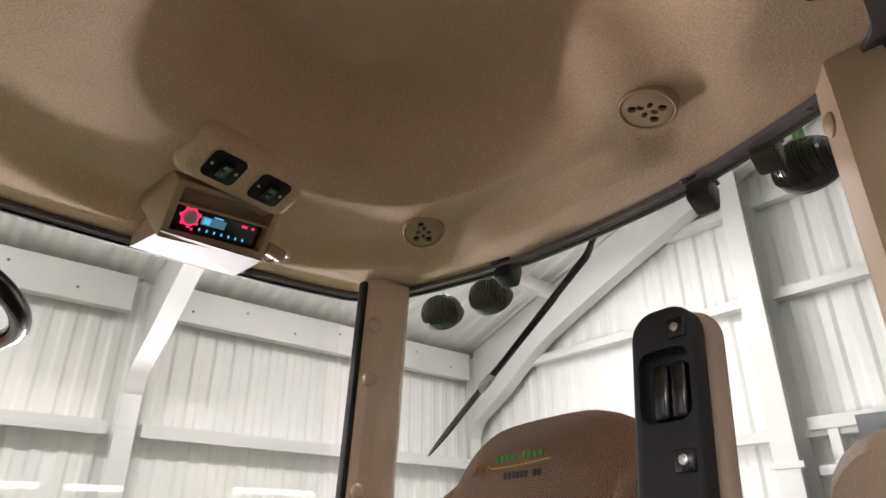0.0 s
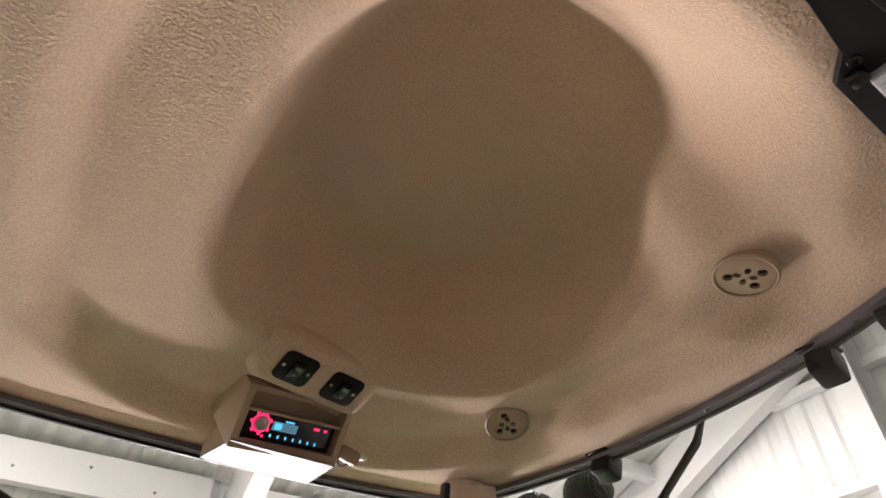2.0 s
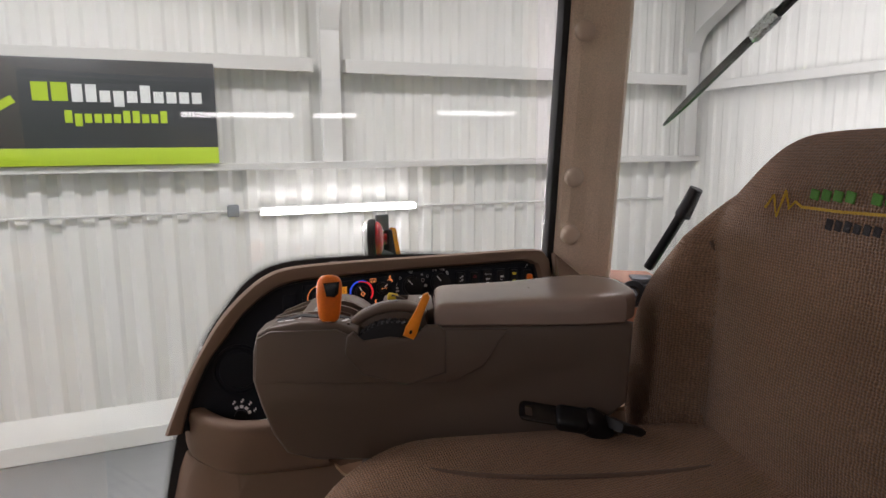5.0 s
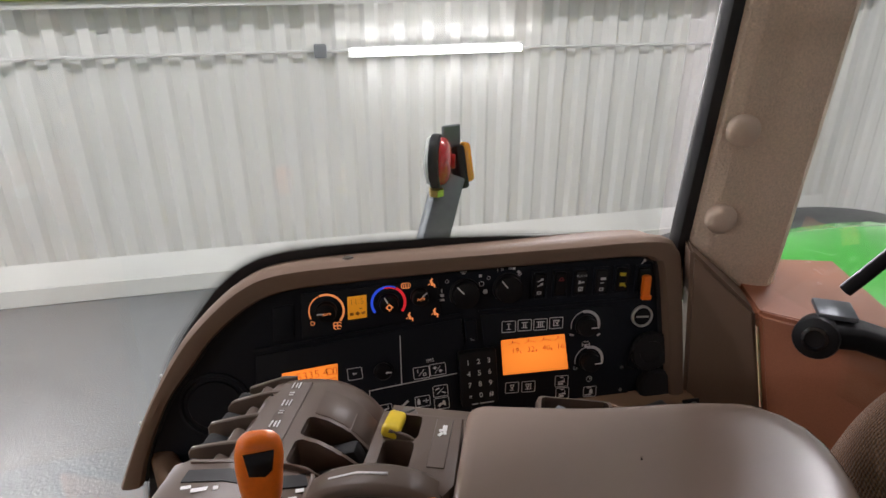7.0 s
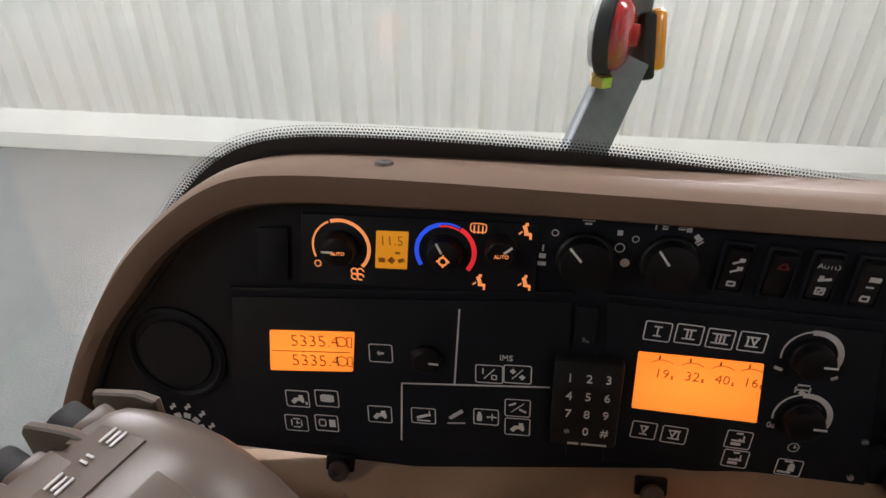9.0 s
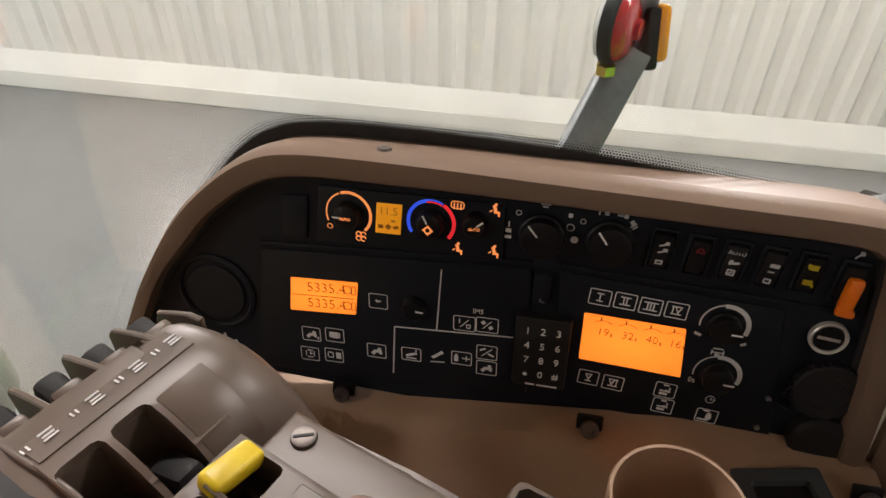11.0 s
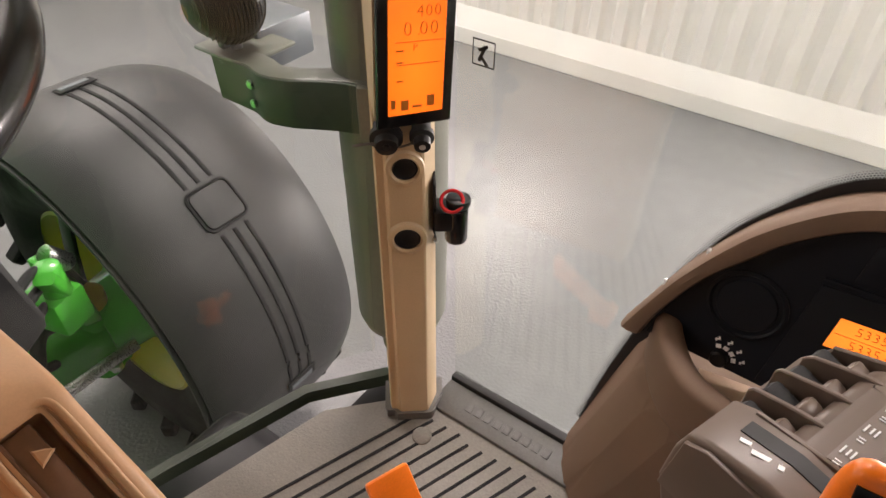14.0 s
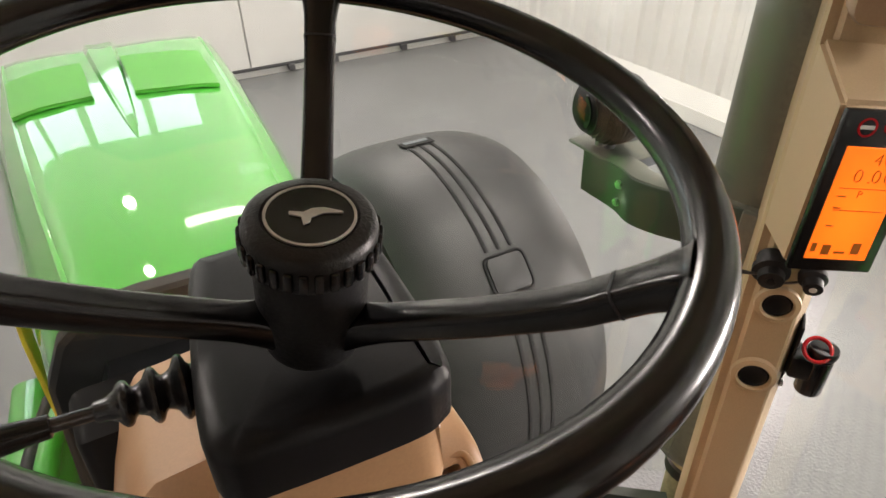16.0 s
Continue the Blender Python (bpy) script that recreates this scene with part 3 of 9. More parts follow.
structure("gable_window_rail", join(span(3.92, 4.0, -3.0, 0.98, 2.42, 2.5, 0.004), span(3.92, 4.0, -3.0, 0.98, 2.16, 2.22, 0.004), span(3.93, 3.99, 0.82, 0.88, 2.2, 2.44, 0.002)), M_STEEL_WHITE, "white framed opening in the gable wall")
tagged(part("dark_banner", span(3.88, 3.895, -1.6, 0.7, 1.75, 2.47, 0.002), M_SIGN_DARK), "charcoal advertising banner hung on the gable wall", "banner")
part("lime_arrow", join(span(3.874, 3.8795, 0.42, 0.62, 2.2, 2.26), box(0.005, 0.12, 0.05, m=Matrix.Translation((3.877, 0.45, 2.3)) @ Matrix.Rotation(0.7, 4, "X"))), M_LIME, bpy.data.objects["dark_banner"])

# the front: white panelled doors with a rail along the floor
structure("wall_front", span(FRONT_X - 0.15, FRONT_X, LEFT_Y - 0.2, WALL_Y + 0.2, 0, RIDGE_Z + 0.1), M_STEEL_WHITE, "white panelled workshop front wall")
for y0 in (-4.3, -1.5, 1.28):
    structure("door_panel", span(FRONT_X + 0.003, FRONT_X + 0.03, y0, y0 + 2.76, 0.1, 3.0, 0.004), M_STEEL_WHITE, "plain white sliding door panel")
dw = tagged(thing("window_door", (FRONT_X, -0.6, 2.6), "bright daylight glazing band across the upper sliding doors", "window"), kind="structure")
for y0 in (-1.42, -0.84, -0.26, 0.32):
    part("pane", span(FRONT_X + 0.03, FRONT_X + 0.036, y0, y0 + 0.5, 2.34, 2.86), M_DAY, dw)
part("window_frame", join(span(FRONT_X + 0.03, FRONT_X + 0.05, -1.5, 0.9, 2.28, 2.34, 0.004), span(FRONT_X + 0.03, FRONT_X + 0.05, -1.5, 0.9, 2.86, 2.92, 0.004), *[span(FRONT_X + 0.03, FRONT_X + 0.05, y0, y0 + 0.08, 2.34, 2.86, 0.004) for y0 in (-1.5, -0.92, -0.34, 0.24, 0.82)]), M_STEEL_WHITE, dw)
structure("door_rail", join(span(FRONT_X + 0.03, FRONT_X + 0.055, -4.2, 3.95, 0.075, 0.1, 0.002), *[span(FRONT_X + 0.03, FRONT_X + 0.1, y - 0.03, y + 0.03, 0.03, 0.085, 0.004) for y in (-2.2, -0.9, 0.4, 1.66, 2.12, 2.9, 3.5)]),
          M_DARK_RAIL, "dark steel guide rail with brackets at the foot of the doors")
# out of view; closes the shop, darkened so it returns little light
structure("wall_left", span(FRONT_X, REAR_X, LEFT_Y - 0.2, LEFT_Y, 0, EAVE + 0.1), M_UNSEEN_WALL, "unseen far workshop wall, its dark grey chosen to cut bounced light")

# strip lamps
conduit = thing("conduit", (0, WALL_Y, 1.51), "thin white conduit with a grey junction box along the ribbed wall", "conduit")
part("pipe", sweep([(-4.0, 4.075, 1.545), (0.27, 4.075, 1.515), (1.42, 4.075, 1.50), (3.7, 4.075, 1.475)], ring_section(0.009, 8)), M_STEEL_WHITE, conduit)
part("junction_box", span(0.07, 0.145, 4.03, 4.085, 1.48, 1.56, 0.008), mix_tree("grey_box_plastic", (0.2, 0.21, 0.23), rough=0.5, stain=0.1, stain_size=20), conduit)
for k in range(9):
    x = -3.4 + 0.36 * k
    part("pipe_clip", span(x - 0.07, x + 0.07, 4.045, 4.07, 1.515, 1.53, 0.004), M_STEEL_WHITE, conduit)


def strip_lamp(x0, x1, y, z, face, power_w):
    t = thing("strip_lamp", (x0, y, z), "lit white strip lamp fixed to the workshop wall", "lamp", "wall strip lamps")
    s = 1 if face > 0 else -1
    part("lamp_body", span(x0, x1, min(y, y + s * 0.03), max(y, y + s * 0.03), z - 0.03, z + 0.03, 0.004), M_STEEL_WHITE, t)
    part("diffuser", span(x0 + 0.01, x1 - 0.01, min(y + s * 0.03, y + s * 0.075), max(y + s * 0.03, y + s * 0.075), z - 0.019, z + 0.019, 0.012, 3), M_TUBE if s < 0 else M_TUBE_FAR, t)
    return t


strip_lamp(0.275, 1.39, 4.065, 1.508, -1, 30)
strip_lamp(-2.9, -1.8, 4.065, 1.508, -1, 30)
strip_lamp(0.0, 1.22, LEFT_Y + 0.01, 3.02, 1, 30)
strip_lamp(1.75, 2.95, LEFT_Y + 0.01, 3.05, 1, 30)
for y, z in ((-0.2, 3.45), (-0.28, 4.2)):
    t = thing("flood_lamp", (FRONT_X, y, z), "round lit white flood lamp high on the front wall", "lamp", "front flood lamps")
    part("lamp_bowl", lathe([(0, 0), (0.05, 0), (0.068, 0.05), (0.068, 0.09), (0.06, 0.09)], 24, Matrix.Translation((FRONT_X, y, z)) @ Matrix.Rotation(radians(90), 4, "Y")), M_STEEL_WHITE, t)
    part("lamp_glass", lathe([(0.06, 0.085), (0.035, 0.090), (0, 0.092)], 24, Matrix.Translation((FRONT_X, y, z)) @ Matrix.Rotation(radians(90), 4, "Y")), M_FLOOD, t, "lit clear glass")
t = thing("strip_lamp", (FRONT_X, 0.9, 3.78), "lit white strip lamp high on the front wall", "lamp", "wall strip lamps")
part("lamp_body", span(FRONT_X, FRONT_X + 0.04, 0.30, 1.30, 3.74, 3.84, 0.006), M_STEEL_WHITE, t)
part("diffuser", span(FRONT_X + 0.04, FRONT_X + 0.09, 0.31, 1.29, 3.75, 3.83, 0.015, 3), M_TUBE_FAR, t)
for bx, by in BATTENS:
    t = thing("ceiling_batten", (bx, by, 4.4), "lit white batten lamp hanging from the workshop roof", "lamp", "roof battens")
    part("batten_body", span(bx - 0.78, bx + 0.78, by - 0.02, by + 0.02, 4.07, 4.12, 0.006), M_STEEL_WHITE, t)
    part("diffuser", span(bx - 0.76, bx + 0.76, by - 0.07, by + 0.07, 4.03, 4.07, 0.015), M_BATTEN, t)
    roof_z = EAVE + SLOPE * (WALL_Y - by if by > RIDGE_Y else by - LEFT_Y)
    for hx in (bx - 0.6, bx + 0.594):
        part("hanger", span(hx, hx + 0.006, by - 0.003, by + 0.003, 4.12, roof_z), M_METAL, t)

# the company sign: charcoal with a lime foot; its wording stands as plain bars
sign = thing("wall_sign", (-0.57, WALL_Y, 1.84), "charcoal company sign with a lime band fixed to the ribbed wall", "sign")
part("sign_board", span(-2.35, 0.035, 3.96, 3.975, 1.94, 2.455, 0.002), M_SIGN_DARK, sign)
part("lime_band", span(-2.35, 0.035, 3.958, 3.975, 1.838, 1.94, 0.002), M_LIME, sign)
part("fixing_rails", join(span(-2.3, 0.0, 3.975, 4.09, 1.9, 1.93), span(-2.3, 0.0, 3.975, 4.09, 2.36, 2.39)), M_STEEL_WHITE, sign)
part("lime_word_bar", join(*[span(-0.955 + 0.098 * k, -0.955 + 0.098 * k + 0.082, 3.956, 3.9595, 2.212, 2.318, 0.0) for k in range(2)]), M_LIME, sign)
part("white_word_bar", join(*[span(-0.755 + 0.0725 * k, -0.755 + 0.0725 * k + 0.056, 3.956, 3.9595, 2.208 - (0.025 if k == 3 else 0), 2.275 + (0.035 if k in (0, 1, 5) else 0), 0.0) for k in range(10)]), M_SIGN_WHITE, sign)
part("lime_second_word_bar", join(*[span(-0.80 + 0.051 * k, -0.80 + 0.051 * k + 0.038, 3.956, 3.9595, 2.088 - (0.02 if k == 1 else 0), 2.14 + (0.02 if k in (0, 6, 7, 10) else 0), 0.0) for k in range(11)]), M_LIME, sign)
part("lime_tick", join(box(0.19, 0.003, 0.045, m=Matrix.Translation((-1.13, 3.957, 2.17)) @ Matrix.Rotation(-0.55, 4, "Y")), box(0.09, 0.003, 0.045, m=Matrix.Translation((-1.24, 3.957, 2.14)) @ Matrix.Rotation(0.7, 4, "Y"))), M_LIME, sign)


# ---- the tractor's cab ----
FLOOR_Z = 1.221
MID_Y = 0.05


def cut(bm, cutters):
    """Takes the cutters' shapes out of bm."""
    base = mesh_object("cut_base", bm, None)
    tools = []
    for c in cutters:
        t = mesh_object("cut_tool", c, None)
        tools.append(t)
        md = base.modifiers.new("cut", "BOOLEAN")
        md.operation, md.solver, md.object = "DIFFERENCE", "EXACT", t
    bpy.context.view_layer.update()
    me = bpy.data.meshes.new_from_object(base.evaluated_get(bpy.context.evaluated_depsgraph_get()))
    out = bmesh.new()
    out.from_mesh(me)
    for ob in (base, *tools):
        old = ob.data
        bpy.data.objects.remove(ob)
        bpy.data.meshes.remove(old)
    bpy.data.meshes.remove(me)
    bmesh.ops.remove_doubles(out, verts=out.verts[:], dist=0.0001)
    return out


def mirror_y(y):
    return 2 * MID_Y - y


# roof edge seen from below, from the front right round the rear to the front left
EDGE = [(-0.78, 0.56), (-0.55, 0.615), (-0.33, 0.65), (-0.08, 0.667), (0.16, 0.667), (0.36, 0.65), (0.445, 0.625), (0.512, 0.54), (0.56, 0.38), (0.588, 0.24), (0.597, 0.05)]
EDGE = EDGE + [(x, mirror_y(y)) for x, y in EDGE[-2::-1]]
EDGE_LINE = [Vector((p.x, p.y, 2.345)) for p in smooth_line([(x, y, 0) for x, y in EDGE], 5)]
ROOF_C = (0.0, MID_Y)


def roof_height(x, y):
    """The headliner's height: a flat rim, a soft shoulder and a deep oval recess."""
    ease = lambda t: 0 if t <= 0 else 1 if t >= 1 else t * t * (3 - 2 * t)
    rho = ((abs(x - 0.01) / 0.48) ** 2.6 + (abs(y - MID_Y) / 0.545) ** 2.6) ** (1 / 2.6)
    low = ease((x - 0.12) / 0.2) * ease((0.12 - y) / 0.3)
    z = 2.348 + 0.045 * (1 - 0.42 * low) * ease((1.02 - rho) / 0.13) + 0.014 * ease((0.88 - rho) / 0.4)
    deep = ((abs(x - 0.055) / 0.33) ** 2.5 + (abs(y + 0.055) / 0.40) ** 2.5) ** (1 / 2.5)
    z += 0.19 * ease((1.04 - deep) / 0.36)
    # flat seats round the two air vents
    for vx, vy, vz in ((0.382, -0.243, 2.379), (0.387, 0.306, 2.391)):
        w = math.exp(-(((x - vx) ** 2 + (y - vy) ** 2) / 0.105 ** 2) ** 2)
        z = z * (1 - w) + vz * w
    return z


loop = EDGE_LINE + [Vector((-0.78, y, 2.345)) for y in [mirror_y(0.56) + (0.56 - mirror_y(0.56)) * k / 12 for k in range(1, 12)]]
n_rad = 60
rows = []
for i in range(n_rad + 1):
    t = (i / n_rad)
    row = []
    for p in loop:
        x, y = ROOF_C[0] + (p.x - ROOF_C[0]) * t, ROOF_C[1] + (p.y - ROOF_C[1]) * t
        row.append((x, y, roof_height(x, y) - (0.004 if i == n_rad else 0)))
    rows.append(row)
bm = bmesh.new()
cen = bm.verts.new((ROOF_C[0], ROOF_C[1], roof_height(*ROOF_C)))
rings = [[bm.verts.new(p) for p in row] for row in rows[1:]]
k_n = len(loop)
for k in range(k_n):
    bm.faces.new((cen, rings[0][k], rings[0][(k + 1) % k_n]))
for a, b in zip(rings, rings[1:]):
    for k in range(k_n):
        bm.faces.new((a[k], a[(k + 1) % k_n], b[(k + 1) % k_n], b[k]))
tagged(part("headliner", bm, M_HEADLINER), "tan felt headliner with a deep oval recess over the seat", "headliner", kind="structure")
PAD = Matrix.Translation((0.020, 0.364, 2.391)) @ Matrix((Vector((0.975, 0.222, 0.0)), Vector((0.0, -0.42, -0.91)).normalized().cross(Vector((0.975, 0.222, 0.0))).normalized(), Vector((0.0, -0.42, -0.91)).normalized())).transposed().to_4x4()
part("switch_pad", moved(box(0.250, 0.120, 0.06, 0.029, 5, Matrix.Translation((0, 0, -0.03))), PAD), M_HEADLINER, bpy.data.objects["headliner"])
# unseen roof shell added above it to stop light, closed round the rim
shell = [(ROOF_C[0] + (p.x - ROOF_C[0]) * 1.05, ROOF_C[1] + (p.y - ROOF_C[1]) * 1.05) for p in loop]
tagged(part("cab_roof", join(prism(shell, 0.03, m=Matrix.Translation((0, 0, 2.70))),
                             skin([[(x, y, z) for x, y in shell] for z in (2.35, 2.72)], closed=True),
                             skin([[(p.x, p.y, 2.347) for p in loop], [(x, y, 2.352) for x, y in shell]], closed=True)), M_GREEN_DULL),
       "unseen green cab roof shell added above the headliner to stop light", "roof", kind="structure")

# dark strip with screws along the top of the windows
strip = tagged(part("window_top_strip", sweep([p + Vector((0, 0, -0.004)) for p in EDGE_LINE], [(-0.004, -0.005), (0.016, -0.005), (0.016, 0.005), (-0.004, 0.005)]), M_STRIP), "dark grey metal strip screwed along the window tops", "strip", kind="structure")
part("rubber_edge", sweep([p + Vector((0, 0, -0.009)) for p in EDGE_LINE], [(-0.010, -0.006), (-0.003, -0.006), (-0.003, 0.004), (-0.010, 0.004)]), M_SEAL, strip)
along = 0.0
for a, b, c in zip(EDGE_LINE, EDGE_LINE[1:], EDGE_LINE[2:]):
    along += (b - a).length
    if along > 0.135:
        along = 0.0
        side = (c - a).cross(Vector((0, 0, 1))).normalized()
        part("strip_screw", lathe([(0.0045, 0), (0.0045, -0.0015), (0.003, -0.003), (0, -0.003)], 10, Matrix.Translation(b + side * 0.007 + Vector((0, 0, -0.0088)))), M_SCREW, strip)

# rear right post: grained vinyl cover with domed caps, standing on the red-brown trim
post = tagged(thing("window_post", (0.43, 0.58, 1.7), "brown grained vinyl window post with domed screw caps", "post"), kind="structure")


def post_section(z, k):
    """Cross-section at a height; k from 0 at the foot to 1 at the top."""
    pts = [(0.383, 0.577), (0.391, 0.562), (0.403, 0.554), (0.43, 0.547), (0.452, 0.536), (0.476, 0.532), (0.490, 0.542), (0.488, 0.59), (0.44, 0.61), (0.402, 0.605)]
    return [(x + 0.016 * k, y - 0.034 * k, z) for x, y in pts]


sections = [post_section(1.68 + 0.66 * k / 8, k / 8) for k in range(9)]
bm = loft([[Vector(p) for p in s] for s in sections])
bmesh.ops.bevel(bm, geom=[e for e in bm.edges if abs(e.verts[0].co.z - e.verts[1].co.z) > 0.02], offset=0.004, segments=2, affect="EDGES", clamp_overlap=True)
part("post_cover", bm, M_POST_VINYL, post)
# round top where it tucks under the headliner
part("post_head", lathe([(0.055, 0), (0.052, 0.012), (0.04, 0.02), (0, 0.022)], 24, Matrix.Translation((0.452, 0.553, 2.335)) @ Matrix.Diagonal((1, 0.85, 1, 1))), M_POST_VINYL, post)
for z in (2.236, 2.112, 1.880, 1.783):
    k = (z - 1.68) / 0.66
    s = post_section(z, k)
    p = Vector(s[2]) * 0.86 + Vector(s[3]) * 0.14
    nrm = (Vector(s[3]) - Vector(s[2])).cross(Vector((0, 0, 1))).normalized()
    if nrm.y > 0:
        nrm = -nrm
    m = Matrix.Translation(p + nrm * 0.001) @ nrm.to_track_quat("Z", "Y").to_matrix().to_4x4()
    part("screw_cap", lathe([(0.0165, -0.002), (0.0165, 0.003), (0.0145, 0.0065), (0.009, 0.009), (0, 0.010)], 28, m), M_CAP, post)
# black seal along the post's window edge
part("window_seal", sweep([Vector(post_section(1.7 + 0.64 * k / 6, k / 6)[0]) + Vector((0.001, 0.002, 0)) for k in range(7)], rounded(0.018, 0.022, 0.004, 2), up=(0, 1, 0)), M_SEAL, post)

# left rear post beside the open door
lpost = tagged(thing("door_post", (0.5, -0.47, 1.7), "tan door post with a round cap beside the open door", "post"), kind="structure")
lp = [(0.44, -0.46), (0.50, -0.425), (0.56, -0.44), (0.57, -0.52), (0.52, -0.56), (0.45, -0.55)]
bm = loft([[Vector((x + 0.02 * (z - 2.1) - 0.03 * max(0, 2.0 - z), y, z)) for x, y in lp] for z in (1.4, 1.8, 2.1, 2.3, 2.385)])
bmesh.ops.bevel(bm, geom=[e for e in bm.edges if abs(e.verts[0].co.z - e.verts[1].co.z) > 0.02], offset=0.006, segments=2, affect="EDGES", clamp_overlap=True)
part("post_cover", bm, M_TAN_PLASTIC, lpost)
part("screw_cap", lathe([(0.017, 0), (0.017, 0.004), (0.012, 0.009), (0, 0.011)], 20, Matrix.Translation((0.478, -0.441, 2.275)) @ Vector((-0.5, 0.87, 0)).to_track_quat("Z", "Y").to_matrix().to_4x4()), M_TAN_PLASTIC, lpost)

# front right post: slim beige box post
fpost = tagged(thing("front_post", (-0.48, 0.51, FLOOR_Z), "slim beige painted front post standing on the cab floor", "post"), kind="structure")
FP_A, FP_N = Vector((0.77, 0.63, 0)), Vector((0.63, -0.77, 0))


def fp(a, n, z):
    """A place on the front post: across its face, out of its face, height."""
    return Vector((-0.4965, 0.5115, z)) + Vector((-0.046, 0.056, 0)) * (z - 1.6) + FP_A * a + FP_N * n


FP_SECTION = [(-0.037, -0.012), (-0.0345, -0.006), (-0.026, -0.006), (-0.022, 0.0), (0.017, 0.0), (0.020, -0.002), (0.033, -0.030), (0.034, -0.052), (-0.037, -0.05)]
bm = loft([[fp(a, n, z) for a, n in FP_SECTION] for z in (1.225, 1.4, 1.6, 1.8, 2.0, 2.2, 2.344)])
bmesh.ops.bevel(bm, geom=[e for e in bm.edges if abs(e.verts[0].co.z - e.verts[1].co.z) > 0.02], offset=0.003, segments=2, affect="EDGES", clamp_overlap=True)
part("post_body", bm, M_POST, fpost)
part("foot_boot", loft([[fp(a * 1.25 + 0.001, n * 1.25 + 0.004, z) for a, n in FP_SECTION] for z in (1.222, 1.236)]), M_SILL, fpost)
fp_face = lambda a, z, lift=0.0: Matrix.Translation(fp(a, lift, z)) @ FP_N.to_track_quat("Z", "Y").to_matrix().to_4x4()
for z, r in ((1.652, 0.0155), (1.557, 0.017)):
    part("socket_ring", lathe([(r + 0.007, -0.001), (r + 0.006, 0.004), (r + 0.001, 0.006), (r - 0.001, 0.004), (r - 0.001, -0.002)], 24, fp_face(-0.002, z)), M_POST, fpost)
    part("socket", lathe([(r, 0.001), (r - 0.003, 0.003), (r - 0.005, 0.0015), (0, 0.001)], 24, fp_face(-0.002, z)), M_BLACK, fpost)

# left front post, seen past the wheel only as an edge
bm = loft([[Vector((v.x, mirror_y(v.y), v.z)) for v in (fp(a, n, z) for a, n in FP_SECTION)] for z in (1.225, 1.7, 2.344)])
tagged(part("front_post_far", bm, M_POST), "slim beige painted front post on the door side", "post", kind="structure")

# glass: right side pane between the posts, rear pane, windscreen
def side_glass_y(z):
    return 0.588 + 0.012 * (z - 1.23) / 0.37 if z < 1.6 else 0.600 + 0.058 * (z - 1.6) / 0.74


glass_right = tagged(thing("window_right", (0, 0.62, 1.25), "large clear side window pane beside the control panel", "window"), kind="structure")
rows = []
for k in range(15):
    z = 1.235 + (2.343 - 1.235) * k / 14
    x0, x1 = -0.475 - 0.055 * (z - 1.3), 0.375 + 0.045 * max(0, z - 1.7)
    rows.append([(x0 + (x1 - x0) * i / 12, side_glass_y(z) + 0.012 * math.sin(math.pi * i / 12), z) for i in range(13)])
ob = part("pane", skin(rows, thick=0.004), M_GLASS, glass_right)
ob.visible_shadow = False
glass_rear = tagged(thing("window_rear", (0.58, 0.05, 1.6), "wide curved rear window pane behind the seat", "window"), kind="structure")
rear_line = [p for p in EDGE_LINE if p.x > 0.47]
rows = [[(p.x - 0.012 - 0.03 * (1 - k / 8), p.y, 1.62 + (2.337 - 1.62) * k / 8) for p in rear_line] for k in range(9)]
ob = part("pane", skin(rows, thick=0.004), M_GLASS, glass_rear)
ob.visible_shadow = False
BOW = [p.xy for p in smooth_line([(0, -0.672, 0), (0.25, -0.664, 0), (0.45, -0.646, 0), (0.60, -0.630, 0), (0.72, -0.6215, 0), (0.86, -0.612, 0), (1.0, -0.570, 0)], 6)]


def bow(u):
    """Distance ahead of the windscreen at a share of its half width."""
    for a, b in zip(BOW, BOW[1:]):
        if a.x <= u <= b.x:
            return a.y + (b.y - a.y) * (u - a.x) / (b.x - a.x)
    return BOW[-1].y


glass_front = tagged(thing("window_front", (-0.7, 0.05, 1.3), "curved windscreen pane ahead of the steering wheel", "window"), kind="structure")
rows = []
for k in range(9):
    z = 1.30 + (2.34 - 1.30) * k / 8
    row = []
    for i in range(41):
        u = -1 + i / 20
        row.append((bow(abs(u)) - 0.016 * (k / 8), MID_Y + u * (0.46 + 0.06 * k / 8), z))
    rows.append(row)
ob = part("pane", skin(rows, thick=0.004), M_GLASS, glass_front)
ob.visible_shadow = False

# cab floor: ribbed rubber mat with a raised sill
floor_pts = [(-0.52, 0.505), (-0.60, 0.42), (-0.66, 0.2), (-0.69, 0.05), (-0.66, -0.12), (-0.60, -0.30), (-0.52, -0.50), (0.6, -0.53), (0.62, 0.60), (-0.25, 0.56), (-0.47, 0.55)]
cab_floor = tagged(part("cab_floor", prism(floor_pts, 0.03, 0.003, m=Matrix.Translation((0, 0, FLOOR_Z - 0.03))), M_MAT), "grey ribbed rubber cab floor mat", "floor", kind="structure")
rib = Vector((0.36, 0.933, 0))
across = Vector((0.933, -0.36, 0))
inside = lambda p: -0.66 + 0.18 * abs(p.y - 0.05) / 0.5 < p.x < 0.1 and -0.4 < p.y < 0.505
for k in range(19):
    o = Vector((-0.60, 0.30, FLOOR_Z)) + across * (0.021 * k)
    ts = [t * 0.01 for t in range(-60, 40) if inside(o + rib * (t * 0.01))]
    if len(ts) > 4:
        a, b = o + rib * min(ts), o + rib * max(ts)
        part("mat_groove", sweep([a, b], [(-0.0022, -0.001), (0.0022, -0.001), (0.0022, 0.0012), (-0.0022, 0.0012)]), M_GROOVE, cab_floor, smooth=False)
